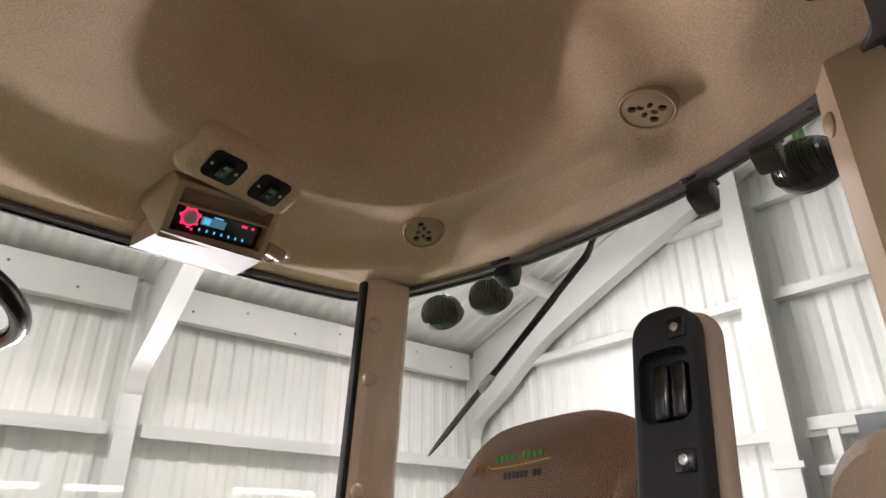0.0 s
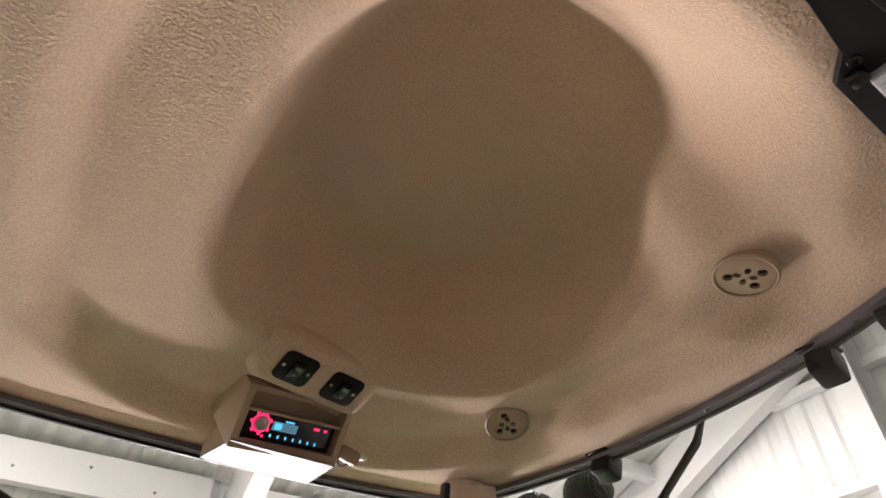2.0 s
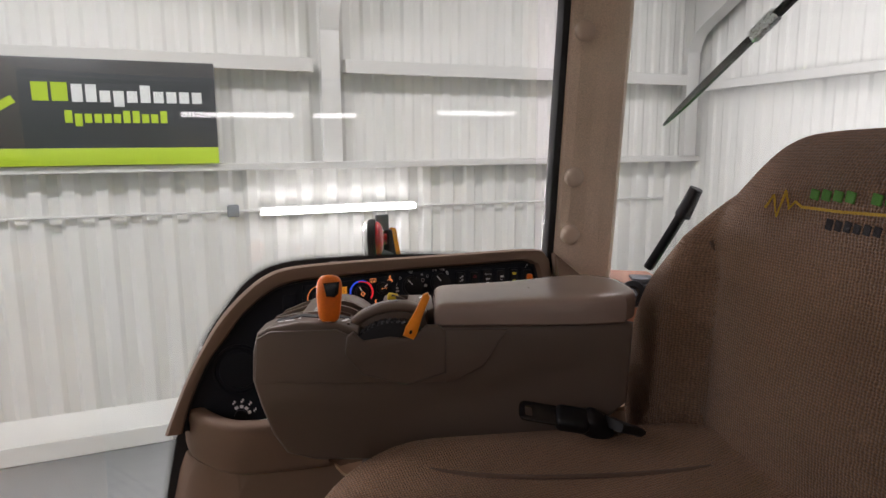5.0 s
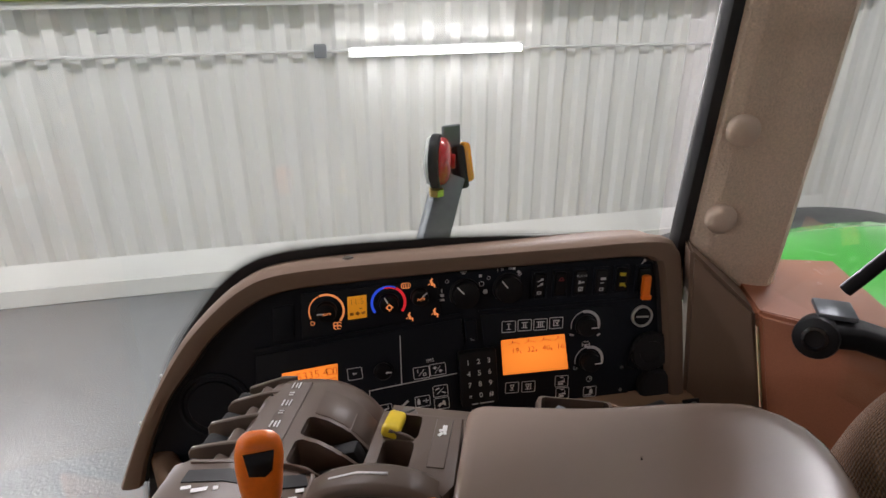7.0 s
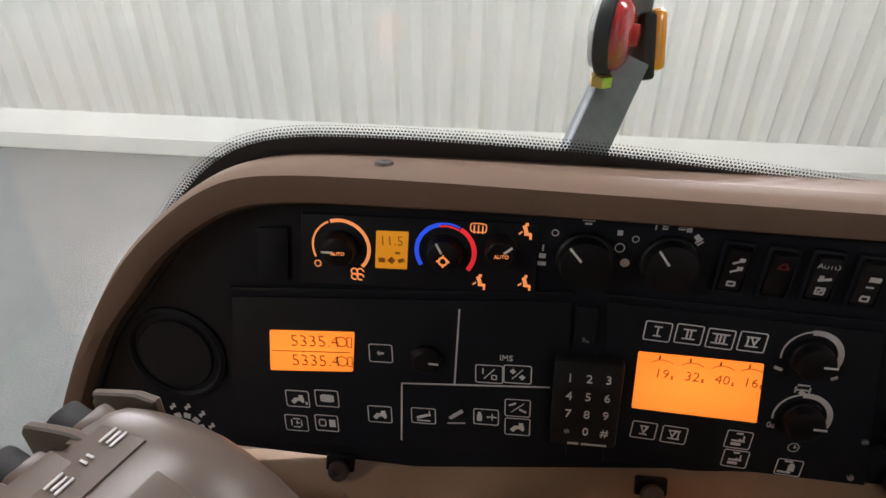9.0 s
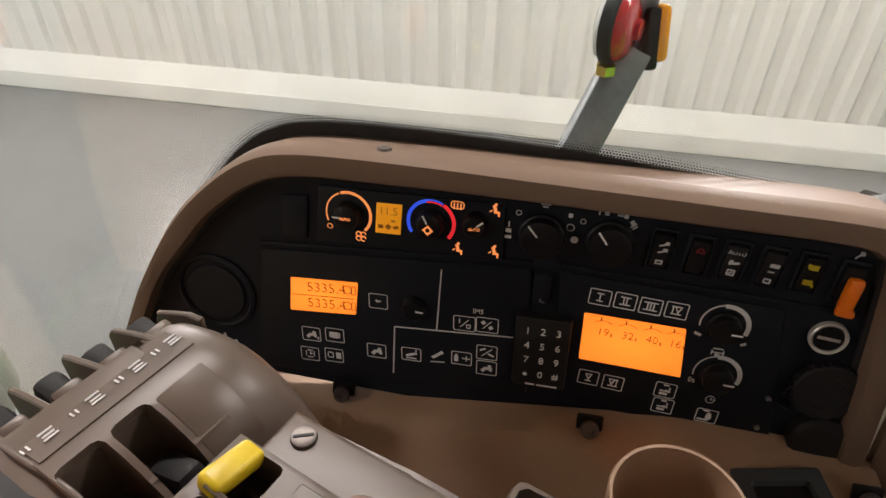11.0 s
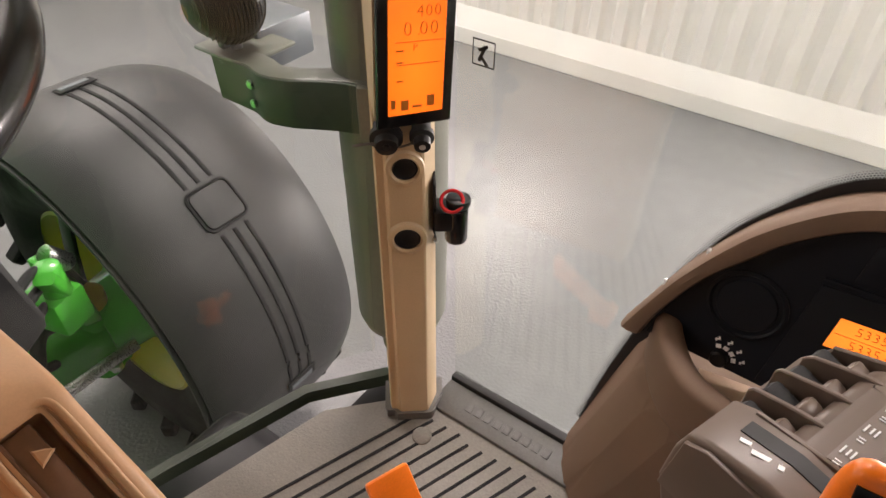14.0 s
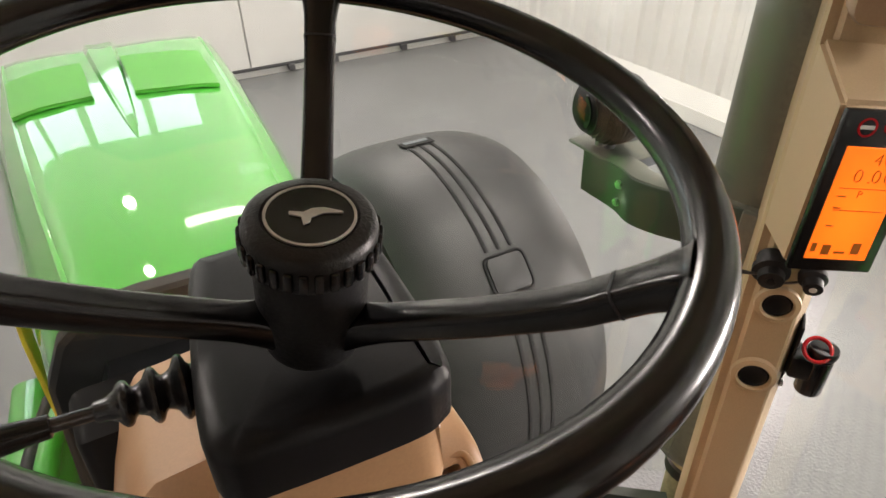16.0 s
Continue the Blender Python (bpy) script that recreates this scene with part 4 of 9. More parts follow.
sill = tagged(part("floor_sill", span(-0.475, 0.55, 0.520, 0.577, FLOOR_Z - 0.02, FLOOR_Z + 0.006, 0.003), M_SILL), "dark grey rubber floor edge with raised unreadable wording", "sill", kind="structure")
for k in range(9):
    part("raised_bar", span(-0.425 + 0.0165 * k, -0.425 + 0.0165 * k + 0.011, 0.540, 0.556, FLOOR_Z + 0.006, FLOOR_Z + 0.0075, 0.0005), M_SILL, sill)
part("glass_seal", span(-0.475, 0.55, 0.577, 0.592, FLOOR_Z - 0.02, FLOOR_Z + 0.013, 0.003), M_SEAL, sill)
part("mat_button", lathe([(0.0145, 0), (0.0145, 0.002), (0.012, 0.004), (0, 0.0045)], 24, Matrix.Translation((-0.452, 0.470, FLOOR_Z))), M_MAT, cab_floor)
tagged(part("floor_front_frame", sweep([(-0.55, 0.52, 1.226), (-0.63, 0.42, 1.226), (-0.70, 0.2, 1.226), (-0.73, 0.05, 1.226), (-0.70, -0.1, 1.226), (-0.63, -0.3, 1.226)], [(0.014, -0.03), (0.03, -0.03), (0.03, -0.004), (0.014, -0.004)]), M_BRACKET_GREEN), "dark green steel frame along the front of the cab floor", "frame", kind="structure")
tagged(part("cab_underside", span(-0.6, 0.6, -0.45, 0.55, 0.95, 1.185, 0.02), M_BLACK), "dark underside and chassis below the cab floor", "chassis", kind="structure")
# rear bulkhead below the rear window and left sill: close the cab
tagged(part("rear_bulkhead", join(span(0.55, 0.6, -0.48, 0.58, 1.19, 1.64, 0.01), span(0.2, 0.6, -0.53, -0.46, 1.19, 1.5, 0.02)), M_CARPET), "dark carpeted bulkhead below the rear window", "bulkhead", kind="structure")

# sticker on the side window beside the post
sticker = thing("window_sticker", (-0.465, 0.6, 1.76), "small dark pictogram sticker on the side window", "sticker")
sy = side_glass_y(1.76) - 0.004
part("sticker_outline", join(span(-0.479, -0.451, sy - 0.0005, sy, 1.772, 1.7735), span(-0.479, -0.451, sy - 0.0005, sy, 1.744, 1.7455), span(-0.479, -0.478, sy - 0.0005, sy, 1.744, 1.7735), span(-0.452, -0.451, sy - 0.0005, sy, 1.744, 1.7735)), M_BLACK, sticker)
part("sticker_mark", join(box(0.004, 0.0005, 0.019, m=Matrix.Translation((-0.467, sy, 1.758)) @ Matrix.Rotation(0.4, 4, "Y")), box(0.013, 0.0005, 0.0035, m=Matrix.Translation((-0.466, sy, 1.764)) @ Matrix.Rotation(-0.5, 4, "Y")), box(0.012, 0.0005, 0.0035, m=Matrix.Translation((-0.464, sy, 1.75)) @ Matrix.Rotation(0.8, 4, "Y"))), M_BLACK, sticker)


# ---- things on the headliner and round the roof ----
def roof_frame(x, y):
    """A pose on the headliner whose z points down out of it and x along the cab."""
    e = 0.01
    nx, ny = (roof_height(x + e, y) - roof_height(x - e, y)) / (2 * e), (roof_height(x, y + e) - roof_height(x, y - e)) / (2 * e)
    z = Vector((nx, ny, -1)).normalized()
    xa = (Vector((1, 0, 0)) - z * z.x).normalized()
    return Matrix.Translation((x, y, roof_height(x, y))) @ Matrix((xa, z.cross(xa), z)).transposed().to_4x4()


# radio in its hanging housing
radio_x = Vector((0.979, 0.17, 0.115)).normalized()
radio_n = Vector((-0.10, -0.80, -0.59))
radio_n = (radio_n - radio_x * radio_n.dot(radio_x)).normalized()
radio_up = radio_n.cross(radio_x)
RM = Matrix.Translation((0.020, 0.474, 2.337)) @ Matrix((radio_x, radio_up, radio_n)).transposed().to_4x4()
radio = thing("radio_unit", (0.02, 0.48, 2.33), "car radio with red and blue lit keys in tan housing", "radio")
shellb = cut(moved(box(0.222, 0.115, 0.13, 0.006, 2), Matrix.Translation((0, 0.010, -0.055))), [box(0.192, 0.085, 0.05, 0.003, 2, Matrix.Translation((0, 0.014, 0.0)))])
# the housing's outer side tapers towards the window
for v in shellb.verts:
    if v.co.z < -0.03:
        v.co.x *= 1.02
        v.co.y += 0.03 * min(1, (-0.03 - v.co.z) / 0.09)
part("housing", moved(shellb, RM), M_TAN_PLASTIC, radio)
skirt = [Vector(p) for p in ((-0.086, 0.457, 2.290), (0.121, 0.495, 2.303), (0.123, 0.634, 2.316), (-0.095, 0.638, 2.322))]
part("underside_plate", loft([[p + Vector((0, 0, 0.0005)) for p in skirt], [p + Vector((0, 0, -0.0035)) for p in skirt]]), M_PALE, radio, "pale flat underside of the housing")
part("housing_skirt", loft([[p + Vector((0, 0.014 if k < 2 else 0, 0.0005)) for k, p in enumerate(skirt)], [p + Vector((0, 0.050 if k < 2 else 0.004, 0.045 if k < 2 else 0.055)) for k, p in enumerate(skirt)]]), M_TAN_PLASTIC, radio)
part("shelf_lip", moved(box(0.190, 0.005, 0.03, 0.001), RM @ Matrix.Translation((0, 0.024, -0.008))), M_TAN_PLASTIC, radio)
face = part("radio_face", moved(box(0.182, 0.052, 0.012, 0.004, 2), RM @ Matrix.Translation((0, -0.004, -0.009))), M_BLACK_GLOSS, radio, "black radio front")
part("volume_knob", moved(lathe([(0.0130, 0), (0.0122, 0.007), (0.009, 0.009), (0, 0.009)], 24), RM @ Matrix.Translation((-0.060, 0.002, -0.003))), M_SILVER, face)
part("dial_glow", moved(join(lathe([(0.0138, 0.0), (0.0138, 0.0012), (0.0172, 0.0012), (0.0172, 0.0)], 32), *[box(0.0045, 0.006, 0.0012, m=Matrix.Rotation(2 * math.pi * (k + 0.4) / 7, 4, "Z") @ Matrix.Translation((0.0190, 0, 0.0004))) for k in range(7)]), RM @ Matrix.Translation((-0.060, 0.002, -0.0027))), M_PINK_LIT, face)
for kx, ky, kw in ((0.052, 0.011, 0.012), (0.071, 0.011, 0.006), (-0.05, -0.02, 0.004)):
    part("red_key", moved(box(kw, 0.0045, 0.001), RM @ Matrix.Translation((kx, ky, -0.0024))), M_PINK_LIT, face)
part("display", moved(box(0.05, 0.016, 0.001, 0.0003, 1), RM @ Matrix.Translation((-0.012, 0.002, -0.0025))), glow("dim_blue_display", (0.10, 0.26, 0.36), 0.35), face)
part("display_text", moved(join(box(0.014, 0.011, 0.001, m=Matrix.Translation((-0.026, 0.002, 0))), box(0.018, 0.003, 0.001, m=Matrix.Translation((-0.005, 0.013, 0)))), RM @ Matrix.Translation((0, 0, -0.0018))), M_CYAN_LIT, face)
for k in range(7):
    part("preset_key", moved(box(0.0028, 0.0055, 0.001), RM @ Matrix.Translation((-0.035 + 0.0155 * k, -0.0165, -0.0024))), M_CYAN_LIT, face)

# microphone holder beside it
clip = thing("roof_clip", (0.15, 0.50, 2.33), "small tan plastic roof clip with a pale tip", "clip")
part("clip_body", moved(box(0.045, 0.03, 0.026, 0.006, 3), pose(0.152, 0.512, 2.335, 20, 10, 12)), M_TAN_PLASTIC, clip)
part("clip_tip", moved(box(0.018, 0.02, 0.014, 0.005, 2), pose(0.182, 0.514, 2.340, 20, 10, 12)), M_CREAM, clip)
part("clip_hook", sweep(smooth_line([(0.135, 0.50, 2.33), (0.128, 0.505, 2.318), (0.14, 0.515, 2.312), (0.155, 0.515, 2.318)], 4), ring_section(0.003, 8)), M_TAN_PLASTIC, clip)


def roof_switch(u):
    t = thing("rocker_switch", tuple(PAD @ Vector((u, 0, 0))), "black rocker switch on a screwed plate in the headliner", "switch", "roof switches")
    m = PAD @ Matrix.Translation((u, 0, 0))
    part("switch_plate", moved(prism(rounded(0.068, 0.062, 0.012, 4), 0.004, 0.0012), m), M_BLACK, t)
    part("rocker", moved(box(0.022, 0.036, 0.012, 0.003, 2), m @ Matrix.Translation((0, 0, 0.006)) @ Matrix.Rotation(0.12, 4, "X")), M_BLACK_GLOSS, t)
    part("rocker_mark", moved(join(box(0.012, 0.008, 0.001, m=Matrix.Translation((0, 0.008, 0))), box(0.008, 0.006, 0.001, m=Matrix.Translation((0, -0.008, 0)))), m @ Matrix.Translation((0, 0, 0.0125)) @ Matrix.Rotation(0.12, 4, "X")), M_GREY_STEEL, t)
    for s in (-1, 1):
        part("plate_screw", lathe([(0.0035, 0), (0.003, 0.0015), (0, 0.002)], 10, m @ Matrix.Translation((0.025 * s, 0, 0.004))), M_METAL, t)


roof_switch(-0.050)
roof_switch(0.050)


def roof_vent(x, y, z, n):
    t = thing("air_vent", (x, y, z), "round tan air vent disc with dark holes in the headliner", "vent", "roof vents")
    m = Matrix.Translation((x, y, z)) @ Vector(n).normalized().to_track_quat("Z", "X").to_matrix().to_4x4()
    m = m @ Matrix.Translation((0, 0, 0.004)) @ Matrix.Diagonal((0.88, 0.88, 1, 1))
    part("vent_ring", lathe([(0.051, -0.012), (0.049, 0.003), (0.046, 0.005), (0.0435, 0.004), (0.0435, -0.012)], 40, m), M_TAN_PLASTIC, t)
    holes = [cyl(0.0078, 0.02, 12, m=Matrix.Translation((0.025 * math.cos(a), 0.025 * math.sin(a), 0))) for a in (0.5, 2.6, 3.9)]
    holes += [box(0.013, 0.009, 0.02, 0.003, 1, Matrix.Rotation(a, 4, "Z") @ Matrix.Translation((0.0125, 0, 0))) for a in (0.2, 1.77, 3.34, 4.9)]
    part("vent_disc", moved(cut(cyl(0.043, 0.006, 40, bevel=0.001), holes), m), M_TAN_PLASTIC, t)
    # flat black disc stands in for the shade inside the holes
    part("vent_cavity", lathe([(0.044, -0.0034), (0, -0.0034)], 24, m), M_SEAL, t)


roof_vent(0.382, -0.243, 2.374, (-0.22, 0.10, -0.95))
roof_vent(0.387, 0.306, 2.382, (-0.15, -0.35, -0.92))

# black plate over the door with the courtesy lamp
lamp_panel = thing("overhead_panel", (0.1, -0.52, 2.34), "black overhead panel with a clear courtesy lamp above the door", "panel")
outline = [(-0.45, -0.598), (-0.10, -0.556), (0.08, -0.530), (0.142, -0.518), (0.168, -0.495), (0.275, -0.486), (0.305, -0.495), (0.325, -0.52), (0.325, -0.60), (-0.45, -0.60)]
part("panel_plate", prism(outline, 0.010, 0.002, m=Matrix.Translation((0, 0, 2.330))), M_BLACK, lamp_panel)
part("raised_ridge", sweep([(-0.45, -0.545, 2.327), (0.33, -0.575, 2.327)], rounded(0.012, 0.012, 0.004, 2)), M_BLACK, lamp_panel)
part("vent_pod", join(box(0.16, 0.09, 0.05, 0.012, 3, Matrix.Translation((0.08, -0.63, 2.318))), box(0.16, 0.09, 0.05, 0.012, 3, Matrix.Translation((-0.14, -0.62, 2.318)))), M_BLACK_GLOSS, lamp_panel)
lens = part("lamp_lens", moved(box(0.104, 0.045, 0.014, 0.004, 2), pose(0.233, -0.535, 2.325, 0, 0, 4)), M_CLEAR_LENS, lamp_panel)
for k in range(13):
    part("lens_rib", moved(box(0.0012, 0.036, 0.002), pose(0.190 + 0.0068 * k, -0.537 + 0.0005 * k, 2.3175, 0, 0, 4)), M_CLEAR_LENS, lens)
part("lamp_slider", box(0.016, 0.018, 0.012, 0.003, 2, Matrix.Translation((0.170, -0.512, 2.325))), M_BLACK_GLOSS, lamp_panel)
for x, y in ((0.155, -0.52), (-0.03, -0.56), (0.31, -0.56)):
    part("panel_screw", lathe([(0.007, 0), (0.006, -0.003), (0.003, -0.003), (0.003, -0.0015), (0, -0.0015)], 14, Matrix.Translation((x, y, 2.330))), M_BLACK_GLOSS, lamp_panel)


def work_lamp(at, aim, r=0.053, stalk=0.05, label="black finned round work lamp under the roof edge"):
    """A round lamp seen from behind: a ribbed bowl, a rim and a bracket up to the roof."""
    t = thing("work_lamp", at, label, "lamp", "work lamps")
    m = Matrix.Translation(at) @ Vector(aim).normalized().to_track_quat("Z", "Y").to_matrix().to_4x4() @ Matrix.Diagonal((1.10, 0.84, 1.0, 1.0))
    part("lamp_bowl", lathe([(0, -0.055), (r * 0.45, -0.052), (r * 0.8, -0.036), (r * 0.97, -0.012), (r, 0.0), (r, 0.016), (r * 0.94, 0.02)], 32, m), M_BLACK_GLOSS, t)
    part("lamp_glass", lathe([(r * 0.95, 0.014), (r * 0.6, 0.019), (0, 0.021)], 24, m), M_CLEAR_LENS, t)
    for k in range(-8, 9):
        h = r * (k / 8.8)
        w = math.sqrt(max(r * r - h * h, 0)) * 0.95
        arc = [(w * math.cos(a), h, -0.054 * (1 - ((w * math.cos(a)) ** 2 + h * h) / (r * r)) ** 0.6 - 0.001) for a in [math.pi * j / 10 for j in range(11)]]
        part("fin", sweep([m @ Vector((p[1], p[0], p[2])) for p in arc], [(-0.0013, -0.004), (0.0013, -0.004), (0.0013, 0.004), (-0.0013, 0.004)], up=m.to_3x3() @ Vector((0, 0, 1))), M_BLACK, t)
    top = Vector(at) + Vector((0, 0, r * 0.84))
    part("bracket", sweep([top + Vector((0, 0, -0.012)), top + Vector((-0.006, 0, stalk * 0.5)), top + Vector((-0.02, 0, stalk))], rounded(0.022, 0.008, 0.002, 2)), M_METAL, t)
    part("mounting_block", box(0.05, 0.045, 0.03, 0.006, 2, Matrix.Translation(top + Vector((-0.02, 0, stalk + 0.008)))), M_BLACK, t)
    return t


work_lamp((0.700, 0.618, 2.352), (0.85, 0.35, -0.30))
work_lamp((0.735, 0.464, 2.362), (0.9, 0.2, -0.30))
work_lamp((0.745, -0.325, 2.378), (0.95, -0.1, -0.25), 0.054)
tagged(part("lamp_rail", sweep([(0.665, 0.66, 2.475), (0.71, 0.46, 2.48), (0.73, 0.05, 2.485), (0.72, -0.36, 2.485)], rounded(0.03, 0.03, 0.006, 2)), M_DARK_GREEN), "dark green roof rail that carries the rear work lamps", "rail")
for p in ((0.592, 0.262, 2.325), (0.590, -0.203, 2.318), (0.575, -0.322, 2.335)):
    t = thing("window_catch", p, "black plastic window hinge block under the roof edge", "hinge", "rear window hinges")
    part("hinge_block", moved(box(0.05, 0.042, 0.05, 0.007, 2), pose(*p, 0, 20, 8)), M_BLACK, t)
    part("hinge_plate", moved(box(0.055, 0.05, 0.006, 0.002, 1), pose(p[0] - 0.004, p[1], p[2] + 0.022, 0, 0, 8)), M_BLACK, t)
    part("hinge_screw", lathe([(0.005, 0), (0.004, -0.003), (0, -0.003)], 10, Matrix.Translation((p[0] - 0.015, p[1], p[2] + 0.018))), M_SCREW, t)

# rear wiper: arm from the roof edge, blade down across the glass
wiper = thing("rear_wiper", (0.61, 0.05, 2.32), "black rear wiper with a long thin blade across the glass", "wiper")
wa, wb = Vector((0.615, 0.066, 2.305)), Vector((0.60, 0.549, 1.966))
part("wiper_arm", sweep([wa + Vector((0.02, -0.012, 0.05)), wa, wa.lerp(wb, 0.3), wa.lerp(wb, 0.62)], rounded(0.014, 0.008, 0.002, 2), scales=[1.2, 1.2, 1.0, 0.7]), M_BLACK, wiper)
blade = smooth_line([wa.lerp(wb, 0.16) + Vector((0.004, 0.012, -0.006)), wa.lerp(wb, 0.45) + Vector((0.0, 0.004, -0.004)), wa.lerp(wb, 0.75), wb], 6)
part("wiper_blade", sweep(blade, [(-0.004, -0.006), (0.004, -0.006), (0.003, 0.006), (-0.003, 0.006)], scales=[1.0] * (len(blade) - 4) + [0.9, 0.75, 0.55, 0.3]), M_BLACK_GLOSS, wiper)
part("blade_joint", moved(box(0.012, 0.02, 0.05, 0.002, 1), Matrix.Translation(wa.lerp(wb, 0.6)) @ (wb - wa).to_track_quat("Z", "Y").to_matrix().to_4x4()), M_METAL, wiper)


# ---- side control panel ----
PX, PU = Vector((1, -0.041, 0)).normalized(), Vector((0, 0.184, 0.983)).normalized()
PM = axes_at((0.0, 0.563, 1.660), PX, PU)
MM = 0.001


def on_panel(u, v, lift=0.0, turn=0.0):
    """A pose on the panel: millimetres along it, up it, and out of it."""
    return PM @ Matrix.Translation((u * MM, v * MM, lift * MM)) @ Matrix.Rotation(radians(turn), 4, "Z")


console = thing("control_panel", (0.08, 0.56, 1.56), "black control panel with lit displays in a brown curved frame", "control panel")
OUT = [(352, -112), (352, 60), (345, 90), (325, 101), (240, 102), (136, 102), (20, 102), (-54, 99), (-90, 89), (-124, 65), (-161, 26), (-198, -34), (-222, -85), (-236, -118)]
INN = [(368, -112), (352, 55), (340, 77), (318, 83), (240, 83), (118, 83), (20, 81), (-46, 78), (-84, 67), (-124, 37), (-150, 6), (-178, -30), (-203, -82), (-214, -118)]
OUT[0], OUT[1], OUT[2], OUT[3] = (388, -112), (376, 55), (368, 88), (345, 101)
out_line = [(p.x, p.y) for p in smooth_line([(u, v, 0) for u, v in OUT], 4)]
inn_line = [(p.x, p.y) for p in smooth_line([(u, v, 0) for u, v in INN], 4)]
rows = []
for w, depth in ((0.0, -12), (0.0, 10), (0.12, 15), (0.5, 17), (0.86, 15), (1.0, 9), (1.03, 2), (1.035, -9), (1.0, -14), (0.9, -17), (0.85, -50)):
    rows.append([PM @ Vector(((a[0] + (b[0] - a[0]) * w) * MM, (a[1] + (b[1] - a[1]) * w) * MM, depth * MM)) for a, b in zip(inn_line, out_line)])
part("panel_frame", skin(rows), M_BROWN, console, "brown plastic surround")
part("panel_face", moved(prism([(u * MM * 1.004, v * MM * 1.004) for u, v in inn_line], 0.010, m=Matrix.Translation((0, 0, -0.010))), PM), M_PANEL, console, smooth=False)
# black bead along the joint between face and frame
part("frame_bead", sweep([PM @ Vector((u * MM, v * MM, 0.001)) for u, v in inn_line], ring_section(0.0035, 8)), M_SEAL, console)
part("frame_screw", lathe([(0.006, 0), (0.005, 0.002), (0.002, 0.002), (0, 0.001)], 12, PM @ Matrix.Translation((0.012, 0.1022, -0.003)) @ Matrix.Rotation(radians(-90), 4, "X")), M_SCREW, console)
for u, v in ((-183, -8), (-210, -58)):
    part("frame_screw", lathe([(0.005, 0), (0.004, 0.002), (0, 0.002)], 12, PM @ Matrix.Translation((u * MM, v * MM, -0.003)) @ Matrix.Rotation(radians(-65), 4, "Y")), M_METAL, console)


def panel_plate(name, corners, thick=2.0, material=M_PANEL, bevel=0.0008, label=""):
    return part(name, moved(prism([(u * MM, v * MM) for u, v in corners], thick * MM, bevel), PM), material, console, label)


def outline_bm(w, h, r, line, m, depth=0.0004):
    """A thin rounded frame drawn on a surface."""
    a, b = rounded(w * MM, h * MM, r * MM, 3), rounded((w - 2 * line) * MM, (h - 2 * line) * MM, max(r - line, 0.3) * MM, 3)
    bm = bmesh.new()
    va, vb = [bm.verts.new((x, y, depth)) for x, y in a], [bm.verts.new((x, y, depth)) for x, y in b]
    n = len(a)
    for i in range(n):
        bm.faces.new((va[i], va[(i + 1) % n], vb[(i + 1) % n], vb[i]))
    return moved(bm, m)


def arc_bm(r, w, a0, a1, m, steps=24):
    bm = bmesh.new()
    rows = []
    for i in range(steps + 1):
        a = radians(a0 + (a1 - a0) * i / steps)
        rows.append([bm.verts.new((q * MM * math.cos(a), q * MM * math.sin(a), 0)) for q in (r - w / 2, r + w / 2)])
    for p, q in zip(rows, rows[1:]):
        bm.faces.new((p[0], p[1], q[1], q[0]))
    return moved(bm, m)


def marks_bm(m, *bars):
    """Small printed bars: centre, size and turn, in millimetres and degrees."""
    return join(*[moved(box(w * MM, h * MM, 0.0004), m @ Matrix.Translation((x * MM, y * MM, 0)) @ Matrix.Rotation(radians(t), 4, "Z")) for x, y, w, h, t in bars])


# three plates: heating controls above, hour meter on one side, hydraulics on the other
panel_plate("climate_plate", [(-41, 23), (105, 31), (103, 75), (-38, 70)], 2.4)
panel_plate("meter_plate", [(-101, -112), (136, -88), (127, 27), (-89, 8)], 2.0)
panel_plate("hydraulic_plate", [(160, -90), (322, -86), (302, 26), (148, 29)], 2.0)
panel_plate("ridge_strip", [(-90, 12), (128, 31), (128, 34), (-90, 15)], 2.6)
panel_plate("ridge_strip", [(146, 32), (330, 30), (330, 33), (146, 35)], 2.6)
panel_plate("blank_cover", [(-70, 22), (-49, 24), (-47, 60), (-67, 58)], 2.2)
speaker = part("speaker_ring", lathe([(0.036, 0), (0.036, 0.002), (0.033, 0.003), (0.031, 0.001)], 40, on_panel(-135, -42)), M_PANEL, console)
part("speaker_disc", lathe([(0.027, 0.0008), (0.026, 0.0022), (0, 0.0018)], 36, on_panel(-135, -42)), M_PANEL, console)


def dial(u, v, r, pointer, words="", tall=8):
    k = part("rotary_knob", lathe([(r * 1.12 * MM, 0.0), (r * 1.1 * MM, 0.003), (r * MM, 0.004), (r * 0.94 * MM, tall * MM), (r * 0.8 * MM, (tall + 1) * MM), (0, (tall + 1) * MM)], 28, on_panel(u, v, 2.4)), M_BLACK, console)
    a = radians(pointer)
    part("knob_pointer", marks_bm(on_panel(u, v, tall + 3.6), (0.62 * r * math.cos(a), 0.62 * r * math.sin(a), 0.7 * r, 1.3, pointer)), M_WHITE, k)
    if words:
        part("knob_word", text_bm(words, 0.0031, on_panel(u + 0.5, v - 0.5, tall + 3.7, 4)), M_ORANGE_LIT, k)
    return k


# heating: fan dial, display, temperature dial, air direction dial
dial(-14, 50, 10, 180, "AUTO")
part("fan_scale", arc_bm(17.6, 2.2, -42, 110, on_panel(-14, 50, 2.7)), M_ORANGE_LIT, console)
part("fan_scale", arc_bm(17.6, 1.2, 114, 205, on_panel(-14, 50, 2.7)), M_ORANGE_LIT, console)
part("fan_off_mark", arc_bm(2.0, 0.7, 0, 360, on_panel(-29, 38, 2.7)), M_ORANGE_LIT, console)
